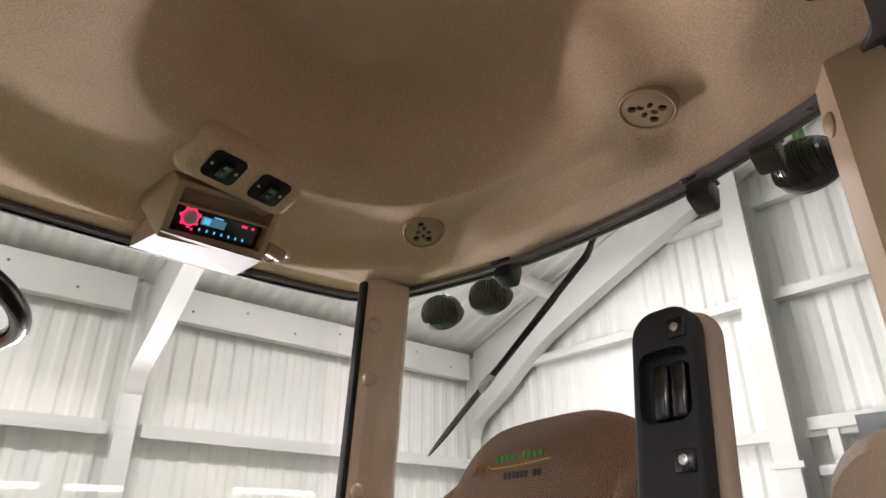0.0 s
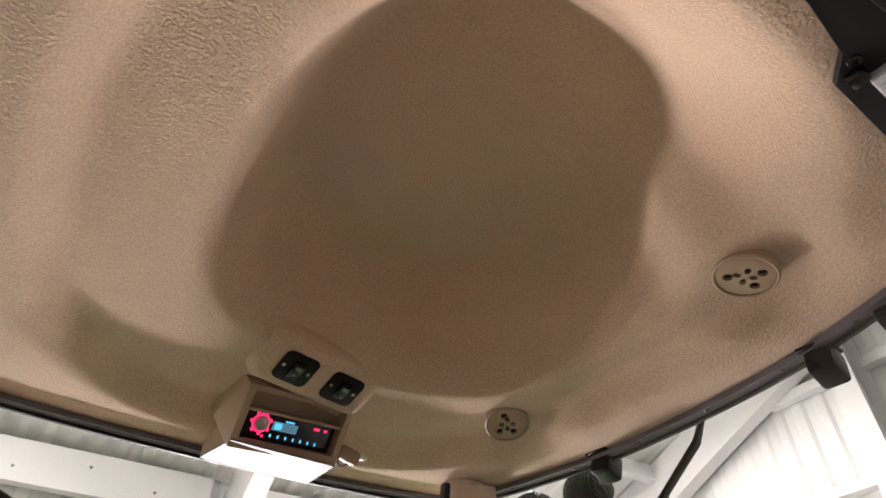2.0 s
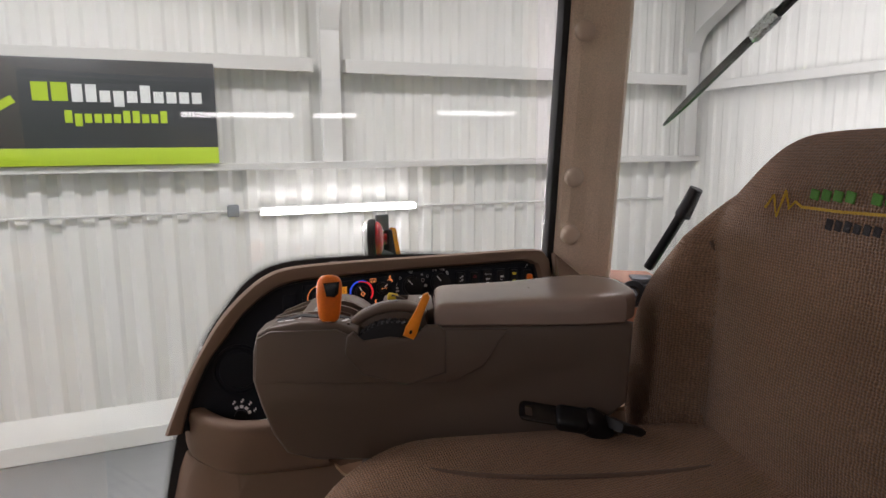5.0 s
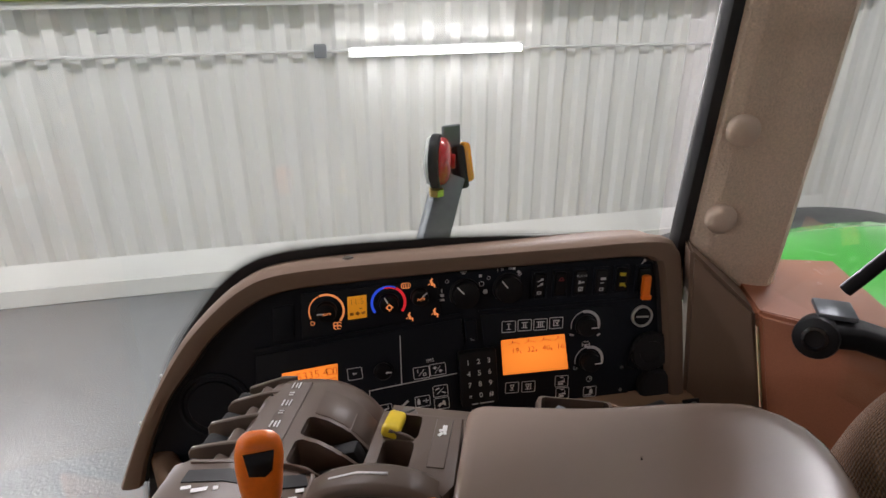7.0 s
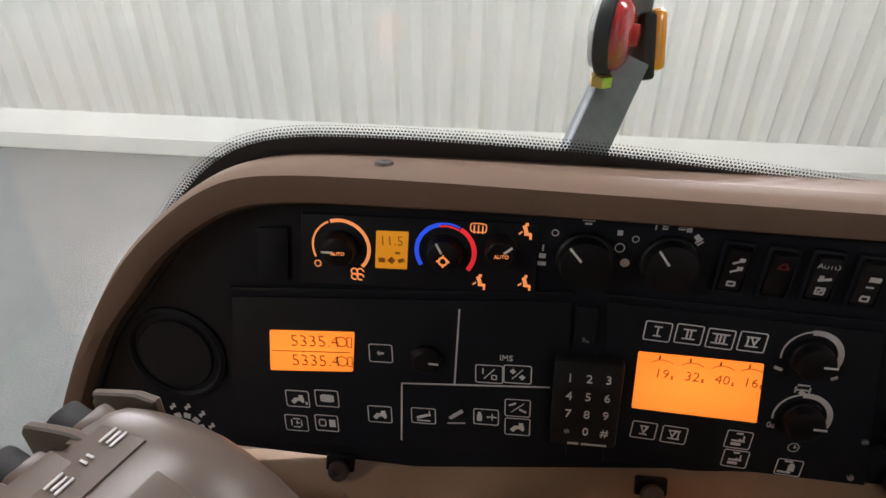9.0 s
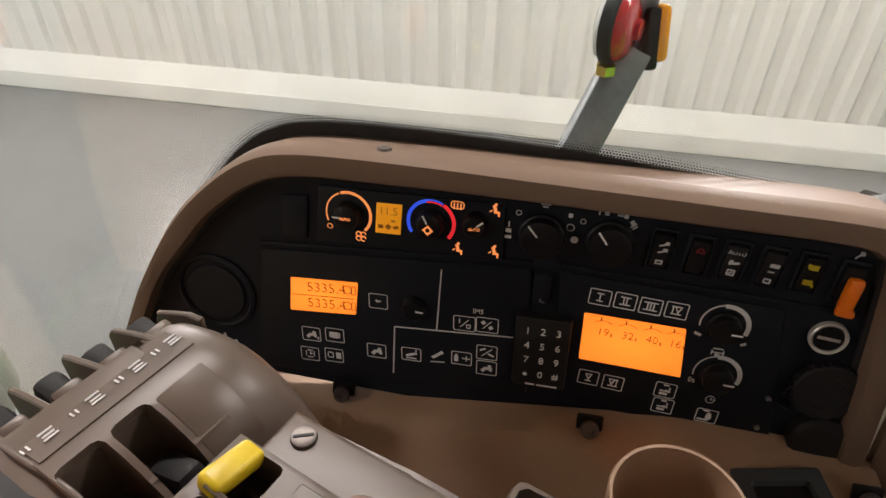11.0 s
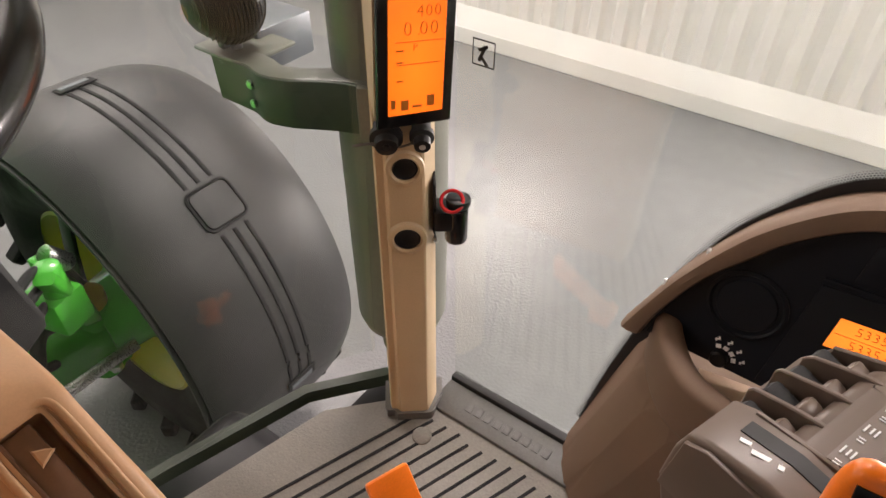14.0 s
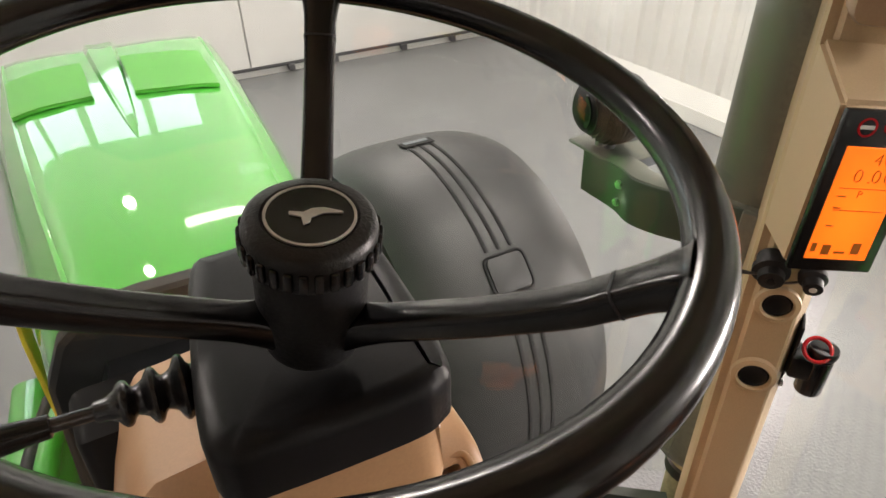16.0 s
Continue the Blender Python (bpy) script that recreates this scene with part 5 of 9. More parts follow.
part("fan_icon", join(*[arc_bm(2.0, 1.0, 0, 300, on_panel(-4 + 2.6 * math.cos(a), 33 + 2.6 * math.sin(a), 2.7), 10) for a in (0.8, 2.4, 3.9, 5.5)]), M_ORANGE_LIT, console)
lcd = panel_plate("climate_display", [(7, 38), (27, 39), (28, 64), (8, 63)], 3.0, M_LCD_DIM, 0.0008, "small amber display")
part("display_digit", text_bm("11.5", 0.0088, on_panel(17.5, 57, 3.1, 3), thin=0.02), M_LCD_INK, lcd)
part("display_marks", marks_bm(on_panel(17.5, 44.5, 3.05, 3), (-6, 0, 4, 3, 0), (0, 0, 3.6, 3.6, 45), (6, 0, 4, 2.4, 20), (4, 5, 3, 1.4, 0)), M_LCD_INK, lcd)
dial(50, 53, 10, 118)
part("sun_mark", join(arc_bm(2.4, 1.2, 0, 360, on_panel(50, 51, 12.6)), *[marks_bm(on_panel(50, 51, 12.6), (3.4 * math.cos(a), 3.4 * math.sin(a), 1.1, 1.1, 0)) for a in (0, 1.57, 3.14, 4.71)]), M_ORANGE_LIT, console)
part("cold_scale", arc_bm(17.3, 2.6, 100, 214, on_panel(50, 53, 2.7)), M_BLUE_LIT, console)
part("cold_scale_thin", arc_bm(17.9, 1.2, 62, 100, on_panel(50, 53, 2.7)), M_BLUE_LIT, console)
part("warm_scale", arc_bm(16.3, 1.2, 62, 104, on_panel(50, 53, 2.72)), M_RED_LIT, console)
part("warm_scale", arc_bm(17.3, 2.8, -38, 60, on_panel(50, 53, 2.7)), M_RED_LIT, console)
dial(83, 57, 9, 42, "AUTO")


def air_icon(u, v, turn):
    return marks_bm(on_panel(u, v, 2.8, turn), (0, 1.5, 2.2, 4.5, 20), (1.5, -1.6, 4.2, 1.6, 0), (3.2, -3.0, 1.4, 3.4, 0), (-2.6, -1.0, 2.6, 0.8, 40), (0.6, 4.4, 1.8, 1.8, 0))


part("air_icon", air_icon(96, 70, 0), M_ORANGE_LIT, console)
part("air_icon", air_icon(98, 37, 0), M_ORANGE_LIT, console)
part("air_icon", air_icon(71, 35, 0), M_ORANGE_LIT, console)
part("demist_icon", join(outline_bm(10, 6, 2, 0.7, on_panel(69, 70, 2.6)), marks_bm(on_panel(69, 69, 2.9), (-2.5, 0, 0.8, 5, 0), (0, 0, 0.8, 5, 0), (2.5, 0, 0.8, 5, 0))), M_ORANGE_LIT, console)

# wiper and light knobs
dial(131, 56, 15, 132, tall=11)
dial(178, 58, 15, 128, tall=11)
part("knob_marks", join(arc_bm(1.8, 0.6, 0, 360, on_panel(113, 70, 1)), marks_bm(on_panel(149, 73, 0.8), (0, 0, 3, 3, 0)), arc_bm(1.4, 2.6, 0, 360, on_panel(154, 55, 1)), marks_bm(on_panel(131, 79, 0.8), (0, 0, 7, 1, 0), (0, -2, 4, 1, 0)), marks_bm(on_panel(107, 55, 0.8), (0, 5, 1, 4, 0), (0, 0, 4, 3, 0), (0, -5, 5, 2.4, 0))), M_DIM_PRINT, console)
part("lamp_marks", join(arc_bm(1.8, 0.6, 0, 360, on_panel(158, 70, 1)), marks_bm(on_panel(171, 79, 0.8), (-3, 0, 1, 5, 0), (-1.6, 1.4, 2, 1, 0), (2, 1.5, 3, 0.8, 0), (2, 0, 3, 0.8, 0), (2, -1.5, 3, 0.8, 0)), marks_bm(on_panel(184, 78, 0.8), (-2, 0, 4, 0.8, 0), (-2, 1.5, 4, 0.8, 0), (2, 0.6, 3, 4, 0)), marks_bm(on_panel(192, 72, 0.8), (0, 0, 5, 1, 40), (1, -1.5, 4, 1, 40), (-1, 2, 3, 3, 40)), arc_bm(2.6, 0.7, 0, 360, on_panel(150, 64, 1))), M_DIM_PRINT, console)


def rocker(u, v, marks, material, tilt=0.12, lamp=None):
    r = part("rocker_switch", moved(cut(box(18.5 * MM, 33 * MM, 4 * MM, 0.002, 2), [box(14 * MM, 28 * MM, 8 * MM, 0.001, 1, Matrix.Translation((0, 0, 0.003)))]), on_panel(u, v, 1.5, -3)), M_PANEL, console)
    part("rocker_key", moved(box(13 * MM, 27 * MM, 7 * MM, 0.0025, 2), on_panel(u, v, 2.2, -3) @ Matrix.Rotation(tilt, 4, "X")), material, r)
    if marks:
        part("key_marks", moved(marks_bm(Matrix.Identity(4), *marks), on_panel(u, v, 2.2, -3) @ Matrix.Rotation(tilt, 4, "X") @ Matrix.Translation((0, 0, 0.0037))), lamp or M_DIM_PRINT, r)


part("rocker_word", text_bm("AUTO", 0.0042, on_panel(260.3, 65, 6.4, -3)), M_DIM_PRINT, console)
ICON = [(0, 6, 6, 1.2, 25), (2, 7.4, 3, 2.4, 0), (0, 0.5, 6, 1.2, 25), (2, 2, 3, 2.4, 0), (0, -7, 4, 1, 0), (0, -9.5, 4, 1, 0), (-2, -8.2, 1, 3, 0), (2, -8.2, 1, 3, 0)]
rocker(213, 58, ICON, M_BLACK)
rocker(237, 57, [(0, 5, 6, 1.0, 0), (-1.6, 7, 1, 4, -35), (1.6, 7, 1, 4, 35)], M_BLACK, lamp=mix_tree("dull_red_print", (0.25, 0.02, 0.025), rough=0.4))
rocker(260, 57, [(0, 0.5, 7, 1.6, 12), (-2, 1.6, 2.4, 2.4, 0), (0, -5, 5, 1, 0), (0, -9, 5, 1, 0), (-2.2, -7, 1, 4, 0), (2.2, -7, 1, 4, 0), (0, -7, 3, 1, 40)], M_BLACK_SOFT)
rocker(284, 56, [(1, 4, 6, 3, 0), (0, -1, 4, 1, 0), (0, -7, 4, 1, 0), (0, -10, 4, 1, 0), (-2, -8.5, 1, 3.4, 0), (2, -8.5, 1, 3.4, 0)], M_BLACK_SOFT)
rocker(308, 56, [(0, 7, 6, 4, 0), (-3.4, 8, 1.4, 3, 0), (0, -5, 6, 4, 0), (3.6, -7, 1.6, 3, 30)], M_BLACK, lamp=mix_tree("yellow_print", (0.55, 0.42, 0.02), rough=0.4))
rocker(333, 54, [], M_BLACK)
part("orange_lock_key", moved(join(box(10 * MM, 25 * MM, 8 * MM, 0.003, 2, Matrix.Translation((0, 0, 0.006))), box(12 * MM, 6 * MM, 6 * MM, 0.002, 2, Matrix.Translation((1.5 * MM, -0.0135, 0.006)))), on_panel(334, 48, 3, -4)), M_ORANGE, console, "orange locking rocker")
part("rocker_icon", marks_bm(on_panel(333, 73, 2), (0, 0, 5, 1, 50), (2, 2, 3, 3, 0)), M_DIM_PRINT, console)

# key switch, sockets
part("key_switch", lathe([(0.0125, 0), (0.0125, 0.004), (0.0115, 0.005), (0.0102, 0.004), (0.0102, 0.001)], 28, on_panel(334, 10, 1)), M_SILVER, console, "chrome ringed key switch")
part("key_barrel", lathe([(0.0102, 0.002), (0.0095, 0.0035), (0, 0.0035)], 24, on_panel(334, 10, 1)), M_BLACK, console)
part("key_slot", marks_bm(on_panel(334, 10, 4.8), (0, 0, 15, 2.2, -4)), M_SILVER, console)
sock = part("round_socket", lathe([(0.023, 0), (0.023, 0.006), (0.0215, 0.0075), (0.014, 0.0075), (0.013, 0.006), (0, 0.006)], 36, on_panel(345, -33, 1)), M_BLACK_SOFT, console, "round capped socket")
for k in range(26):
    a = 2 * math.pi * k / 26
    part("socket_tooth", moved(box(0.0018, 0.0018, 0.005), on_panel(345, -33, 5) @ Matrix.Translation((0.0232 * math.cos(a), 0.0232 * math.sin(a), 0))), M_BLACK_SOFT, sock)
part("socket_cap", lathe([(0.021, 0), (0.021, 0.008), (0.018, 0.011), (0, 0.012)], 30, on_panel(352, -76, 1)), M_BLACK_SOFT, console)
for u, v in ((312, -50), (335, -50), (352, -54), (311, -78)):
    part("socket_screw", lathe([(0.0022, 0), (0.002, 0.0015), (0, 0.0018)], 8, on_panel(u, v, 2)), M_METAL, console)
part("socket_cord", sweep([PM @ Vector(p) for p in ((0.327, -0.026, 0.006), (0.318, -0.036, 0.008), (0.316, -0.048, 0.006), (0.326, -0.054, 0.004))], ring_section(0.0012, 6)), M_BLACK, console)

# hour meter display and its keys
d1 = panel_plate("hour_display", [(-67, -46), (-9, -40), (-7, -9), (-65, -14)], 3.0, M_LCD, 0.0012, "orange hour meter display")
for v in (-19, -34):
    part("display_digit", text_bm("5335.4", 0.0125, on_panel(-34, v, 3.15, 5), thin=0.022), M_LCD_INK, d1)
    part("display_marks", join(arc_bm(3.6, 0.7, 0, 360, on_panel(-16, v + 2, 3.15)), outline_bm(3.6, 8, 0.6, 0.6, on_panel(-10.5, v + 2.4, 3.1))), M_LCD_INK, d1)
part("display_line", marks_bm(on_panel(-37, -27, 3.1, 5), (0, 0, 54, 0.5, 0)), M_LCD_INK, d1)


def key_frame(u, v, w, h, marks, turn=3.0, material=M_WHITE):
    b = part("membrane_key", outline_bm(w, h, 1.6, 0.75, on_panel(u, v, 2.15, turn)), material, console)
    if marks:
        part("key_icon", marks_bm(on_panel(u, v, 2.4, turn), *marks), material, b)


TRACTOR = [(1, -0.6, 7, 2.4, 0), (2.4, 1.4, 3, 3, 0), (-2.8, -2.4, 3, 3, 45), (3.4, -2.2, 2, 2, 45)]
key_frame(10, -23, 16, 14, [(0, 0, 4, 1.4, 0), (-1.2, 0, 2, 2.6, 45)])
key_frame(-49, -67, 17, 14, TRACTOR + [(6, -3.5, 1.4, 2, 0)])
key_frame(-28, -64, 17, 14, [(0, 0, 6, 6, 0), (-4, 0, 1.4, 5, 0), (4, 0, 1.4, 5, 0)])
key_frame(-51, -88, 17, 14, [(0, 3.5, 5, 0.7, 0), (0, -3.5, 5, 0.7, 0), (-3.6, 0, 0.7, 5, 0), (3.6, 0, 0.7, 5, 0), (0.4, 0.6, 0.7, 3, 0), (1, 0, 2.6, 0.7, 0)])
key_frame(-29, -85, 17, 14, [(-3, 2.6, 4, 0.7, 0), (-3, -2.6, 4, 0.7, 0), (-5.4, 0, 0.7, 4.4, 0), (-0.8, 0, 0.7, 4.4, 0), (4, 0, 4.4, 6, 0)])
key_frame(9, -72, 17, 14, TRACTOR)
dial(40, -23, 9, 0, tall=5)
ARM_UP = [(0, -4, 9, 0.8, 0), (-0.8, -0.6, 8, 2, 20)]
key_frame(39, -69, 17, 13, ARM_UP + [(4, 2.4, 0.8, 4, 0), (4, 0.6, 2, 0.8, 0)])
part("arm_icon", marks_bm(on_panel(61, -66, 2.4, 3), (0, 1, 11, 2.6, 38), (0, -6, 12, 0.8, 5)), M_DIM_PRINT, console)
key_frame(81, -64, 17, 13, [(-4.4, -1, 3.4, 5, 0), (-4.4, 2.4, 2, 2.2, 0), (1, 0, 1.2, 1.2, 0), (4.4, 0, 5, 0.8, 0), (4, 0, 0.8, 5, 0)])
key_frame(101, -54, 17, 14, [(-3.4, 2.6, 5, 1.4, 25), (0, 0, 11, 0.6, 42), (3.4, -2.2, 5, 1.4, -25)])
key_frame(102, -69, 17, 14, TRACTOR)
key_frame(81, -30, 18, 14, [(-4, 2, 0.9, 4, 0), (0, 0, 10, 0.6, 48), (3.2, -3.9, 3, 0.7, 0), (3.2, -1, 3, 0.7, 0), (1.7, -2.4, 0.7, 3, 0), (4.7, -2.4, 0.7, 3, 0)])
key_frame(99, -28, 18, 14, [(-3, 2, 3, 3, 45), (0, 0, 10, 0.6, 48), (3, -2.2, 3, 3, 45)])
part("panel_word", text_bm("IMS", 0.0058, on_panel(91, -17, 2.4, 3)), M_DIM_PRINT, console)
part("divider_line", marks_bm(on_panel(0, 0, 2.3), (59.5, -13, 1.1, 56, -1), (24, -68.5, 1.1, 47, 0), (72, -40, 97, 1.0, 5.6)), M_DIM_PRINT, console)

# keypad
pad = part("keypad", moved(box(42 * MM, 65 * MM, 11 * MM, 0.003, 2), on_panel(143, -41, 5, 2)), M_BLACK_SOFT, console, "black twelve-key keypad")
for r_i, row in enumerate(("123", "456", "789", "*0#")):
    for c_i, ch in enumerate(row):
        part("keypad_key", text_bm(ch, 0.0085, on_panel(131 + 11.6 * c_i + 0.7 * r_i, -21 - 13.3 * r_i + 0.5 * c_i - (2 if ch == "*" else 0), 10.7, 2)), M_WHITE, pad)
part("keypad_bar", marks_bm(on_panel(146, -70, 10.7, 2), (-8, 0, 7, 1.4, 0), (5, 0, 16, 1.2, 0)), M_DIM_PRINT, pad)
part("latch_block", moved(box(13 * MM, 26 * MM, 5 * MM, 0.002, 2), on_panel(137, 13, 2.5, 2)), M_PANEL, console)
part("latch_screw", marks_bm(on_panel(138, 3, 5.2), (0, 0, 4, 1.4, -20), (-1.6, 0.8, 1.4, 3, 0)), M_GREY_STEEL, console)

# hydraulic timers: display, numbered keys, knobs
d2 = panel_plate("timer_display", [(172, -44), (248, -45), (243, -2), (170, -2)], 3.0, M_LCD, 0.0012, "orange hydraulic timer display")
for u, w in ((186, "19"), (204, "32"), (221.5, "40"), (238, "16")):
    part("display_digit", text_bm(w, 0.0092, on_panel(u, -16, 3.15, -1), thin=0.022), M_LCD_INK, d2)
    part("display_marks", join(text_bm("s", 0.0052, on_panel(u + 6.2, -17.5, 3.15)), arc_bm(10, 0.45, 50, 130, on_panel(u - 1, -16, 3.12), 10), marks_bm(on_panel(u - 3, -4.6, 3.1), (0, 0, 1, 3, 0))), M_LCD_INK, d2)
for u, v, w in ((179, 13, "I"), (197, 13, "II"), (215, 12, "III"), (233, 12, "IV"), (182, -60, "V"), (201, -61, "VI")):
    b = part("membrane_key", outline_bm(16, 13.5, 1.4, 0.8, on_panel(u, v, 2.15, -2)), M_WHITE, console)
    part("key_numeral", join(text_bm(w, 0.0088, on_panel(u, v, 2.5, -2)), marks_bm(on_panel(u, v, 2.5, -2), (0, 3.1, 2.2 + 2.6 * len(w), 0.8, 0), (0, -3.1, 2.2 + 2.6 * len(w), 0.8, 0))), M_WHITE, b)
for u, v in ((240, -59), (241, -74)):
    key_frame(u, v, 16, 14, [(0, -1, 8, 1.2, 0), (-1, -3.6, 6, 2, 0), (3, 1.4, 1, 3.4, 0), (1, -0.6, 2, 2, 45), (0, 4.6, 4, 1.2, 0)], -2)
key_frame(274, -76, 16, 13, [(1.5, -0.6, 4, 4.4, 0), (1.5, 2.2, 2.6, 2, 0), (-2, -4, 8, 1.4, 0), (-1, 4.6, 5, 1, 0)], -2)
for u, v in ((267, 6), (272, -37)):
    dial(u, v, 11, 0, tall=10)
    part("knob_scale", join(arc_bm(16.5, 1.2, 100, 190, on_panel(u, v, 2.6)), arc_bm(16, 3.4, -20, 100, on_panel(u, v, 2.6))), M_DIM_PRINT, console)
part("knob_icon", marks_bm(on_panel(268, -16, 2.6), (0, 2, 7, 1, 0), (0, -1.4, 9, 1, 0), (0, -3.4, 3, 3, 45), (-4, -1.4, 1, 4, 0), (4, -1.4, 1, 4, 0)), M_DIM_PRINT, console)
part("clock_icon", join(arc_bm(3.2, 0.7, 0, 360, on_panel(273, -60, 2.6)), marks_bm(on_panel(273, -60, 2.6), (0.4, 0.6, 0.6, 2.6, 0), (1, 0, 2, 0.6, 0))), M_DIM_PRINT, console)
part("knob_tick", marks_bm(on_panel(251, -4, 2.6), (0, 0, 5, 2, -20)), M_DIM_PRINT, console)
part("knob_tick", marks_bm(on_panel(283, -7, 2.6), (0, 0, 4, 2, 30)), M_DIM_PRINT, console)
part("knob_word", text_bm("0s", 0.006, on_panel(256, -45, 2.6)), M_DIM_PRINT, console)
for k in range(4):
    a = radians(112 - 32 * k)
    part("dial_marks", marks_bm(on_panel(-137 + 13 * math.cos(a), -108 + 13 * math.sin(a), 0.6, 112 - 32 * k - 90), (0, 0, 5, 4.4, 0)), M_WHITE, console)
    part("dial_marks", marks_bm(on_panel(-137 + 21 * math.cos(a), -108 + 21 * math.sin(a), 0.6, 20), (0, 0, 5, 1.6, 0), (1.5, 1.6, 2, 2, 0), (-1.6, -1.4, 1.6, 1.6, 45)), M_WHITE, console)
part("corner_knob", lathe([(0.0085, 0), (0.0085, 0.006), (0.007, 0.0075), (0, 0.0075)], 24, on_panel(-137, -108, 0)), M_BLACK, console)

# screws under the panel and the tan tray with cup holder
tray = thing("side_tray", (0.15, 0.45, 1.56), "tan moulded side tray with a cup holder below the panel", "tray")


def tray_z(x, y):
    """The tray's height: level with a hollow towards the front and a lip up to the panel."""
    z = 1.541 + 0.15 * min(x, 0.25) - 0.12 * max(0, 0.49 - y)
    hollow = max(0, 1 - (((x - 0.06) / 0.17) ** 2 + ((y - 0.44) / 0.075) ** 2))
    return z - 0.045 * min(1, hollow * 1.8)


tray_y = lambda x, k: (y0 := 0.345 + 0.137 * min(1.0, max(0.0, 0.04 - x) / 0.07)) + (0.557 - y0) * k
rows = [[(x, tray_y(x, k / 14), tray_z(x, tray_y(x, k / 14))) for x in [-0.15 + 0.54 * i / 36 for i in range(37)]] for k in range(15)]
bm = skin(rows, thick=0.006)
bm = cut(bm, [cyl(0.037, 0.2, 40, m=Matrix.Translation((0.232, 0.427, 1.60))), moved(box(0.05, 0.075, 0.2), pose(0.322, 0.455, 1.6, 0, 0, 10))])
part("tray_surface", bm, M_TRAY, tray)
part("cup_holder", lathe([(0.038, -0.03), (0.0425, 0.058), (0.0415, 0.0605), (0.0395, 0.060), (0.036, -0.028), (0.033, -0.05), (0, -0.052)], 48, Matrix.Translation((0.232, 0.427, 1.570))), M_TRAY, tray, "round cup holder")
box_m = pose(0.322, 0.455, 1.583, -4, -6, 8)
part("bin_rim", moved(cut(box(0.062, 0.092, 0.008, 0.003, 2), [box(0.040, 0.068, 0.05, 0.002, 1)]), box_m), mix_tree("grey_bin_plastic", (0.07, 0.08, 0.09), rough=0.35, stain=0.1, stain_size=20, grain=0.1, grain_size=400), tray, "dark grey bin rim")
part("bin_cavity", moved(box(0.0415, 0.07, 0.05), box_m @ Matrix.Translation((0, 0, -0.0275))), M_SEAL, tray)
for p in ((-0.020, 0.530, 1.5475), (0.186, 0.512, 1.577), (0.372, 0.481, 1.587)):
    part("tray_screw", lathe([(0.0075, 0), (0.007, 0.003), (0.0035, 0.003), (0.0035, 0.0012), (0, 0.0012)], 16, Matrix.Translation(p) @ pose(0, 0, 0, 60)), M_SCREW, tray)
    part("screw_tab", box(0.02, 0.012, 0.004, 0.001, 1, Matrix.Translation((p[0], p[1] + 0.006, p[2] + 0.001)) @ pose(0, 0, 0, 60)), M_BLACK, tray)
part("gap_carpet", span(0.0, 0.19, 0.335, 0.40, 1.50, 1.545), M_CARPET, tray)

# console body below the panel
body = thing("console_body", (0, 0.52, FLOOR_Z), "brown moulded console body standing on the cab floor", "console")
bodyline = [(-0.205, 0.593), (-0.195, 0.550), (-0.165, 0.505), (-0.13, 0.485), (0.42, 0.40), (0.55, 0.44), (0.55, 0.595)]
bm = loft([[Vector((x - 0.24 * (1.545 - z) * (1 if x < 0 else 0), y + 0.03 * (1.545 - z), z)) for x, y in bodyline] for z in (FLOOR_Z, 1.35, 1.47, 1.500)])
bmesh.ops.bevel(bm, geom=[e for e in bm.edges if abs(e.verts[0].co.z - e.verts[1].co.z) > 0.02], offset=0.012, segments=3, affect="EDGES", clamp_overlap=True)
part("console_shell", bm, M_BROWN, body)
lip = smooth_line([(-0.200, 0.592, 1.538), (-0.192, 0.550, 1.537), (-0.160, 0.503, 1.534), (-0.12, 0.484, 1.533), (-0.03, 0.470, 1.533)], 5)
part("console_lip", sweep(lip, rounded(0.026, 0.072, 0.009, 3)), M_BROWN, body)

# trim between the panel and the rear post
trim = thing("quarter_trim", (0.45, 0.5, 1.4), "brown and red-brown moulded quarter trim under the window post", "trim")


def slab(corners, inward, bevel=0.004):
    bm = bmesh.new()
    a = [bm.verts.new(p) for p in corners]
    b = [bm.verts.new(Vector(p) + Vector(inward)) for p in corners]
    n = len(corners)
    bm.faces.new(a)
    bm.faces.new(b[::-1])
    for i in range(n):
        bm.faces.new((a[i], a[(i + 1) % n], b[(i + 1) % n], b[i]))
    bmesh.ops.recalc_face_normals(bm, faces=bm.faces[:])
    bmesh.ops.bevel(bm, geom=bm.edges[:], offset=bevel, segments=2, affect="EDGES", clamp_overlap=True)
    return bm


part("brown_panel", slab([(0.372, 0.535, 1.755), (0.432, 0.492, 1.695), (0.448, 0.462, 1.56), (0.452, 0.44, 1.46), (0.385, 0.49, 1.46), (0.384, 0.52, 1.58)], (0.02, 0.05, 0)), M_BROWN, trim)
part("red_brown_panel", slab([(0.434, 0.490, 1.695), (0.56, 0.40, 1.682), (0.58, 0.34, 1.56), (0.56, 0.33, 1.46), (0.454, 0.438, 1.46), (0.45, 0.46, 1.56)], (0.03, 0.05, 0)), M_RUST_BROWN, trim)
part("red_brown_ledge", slab([(0.434, 0.492, 1.695), (0.45, 0.59, 1.715), (0.60, 0.575, 1.70), (0.575, 0.40, 1.682)], (0, 0, -0.02)), M_RUST_BROWN, trim)
part("lower_shade", slab([(0.452, 0.438, 1.455), (0.57, 0.33, 1.455), (0.57, 0.30, 1.25), (0.46, 0.40, 1.25)], (0.03, 0.05, 0)), M_BROWN, trim)
handle = thing("latch_handle", (0.46, 0.43, 1.72), "black window latch handle behind the seat", "handle")
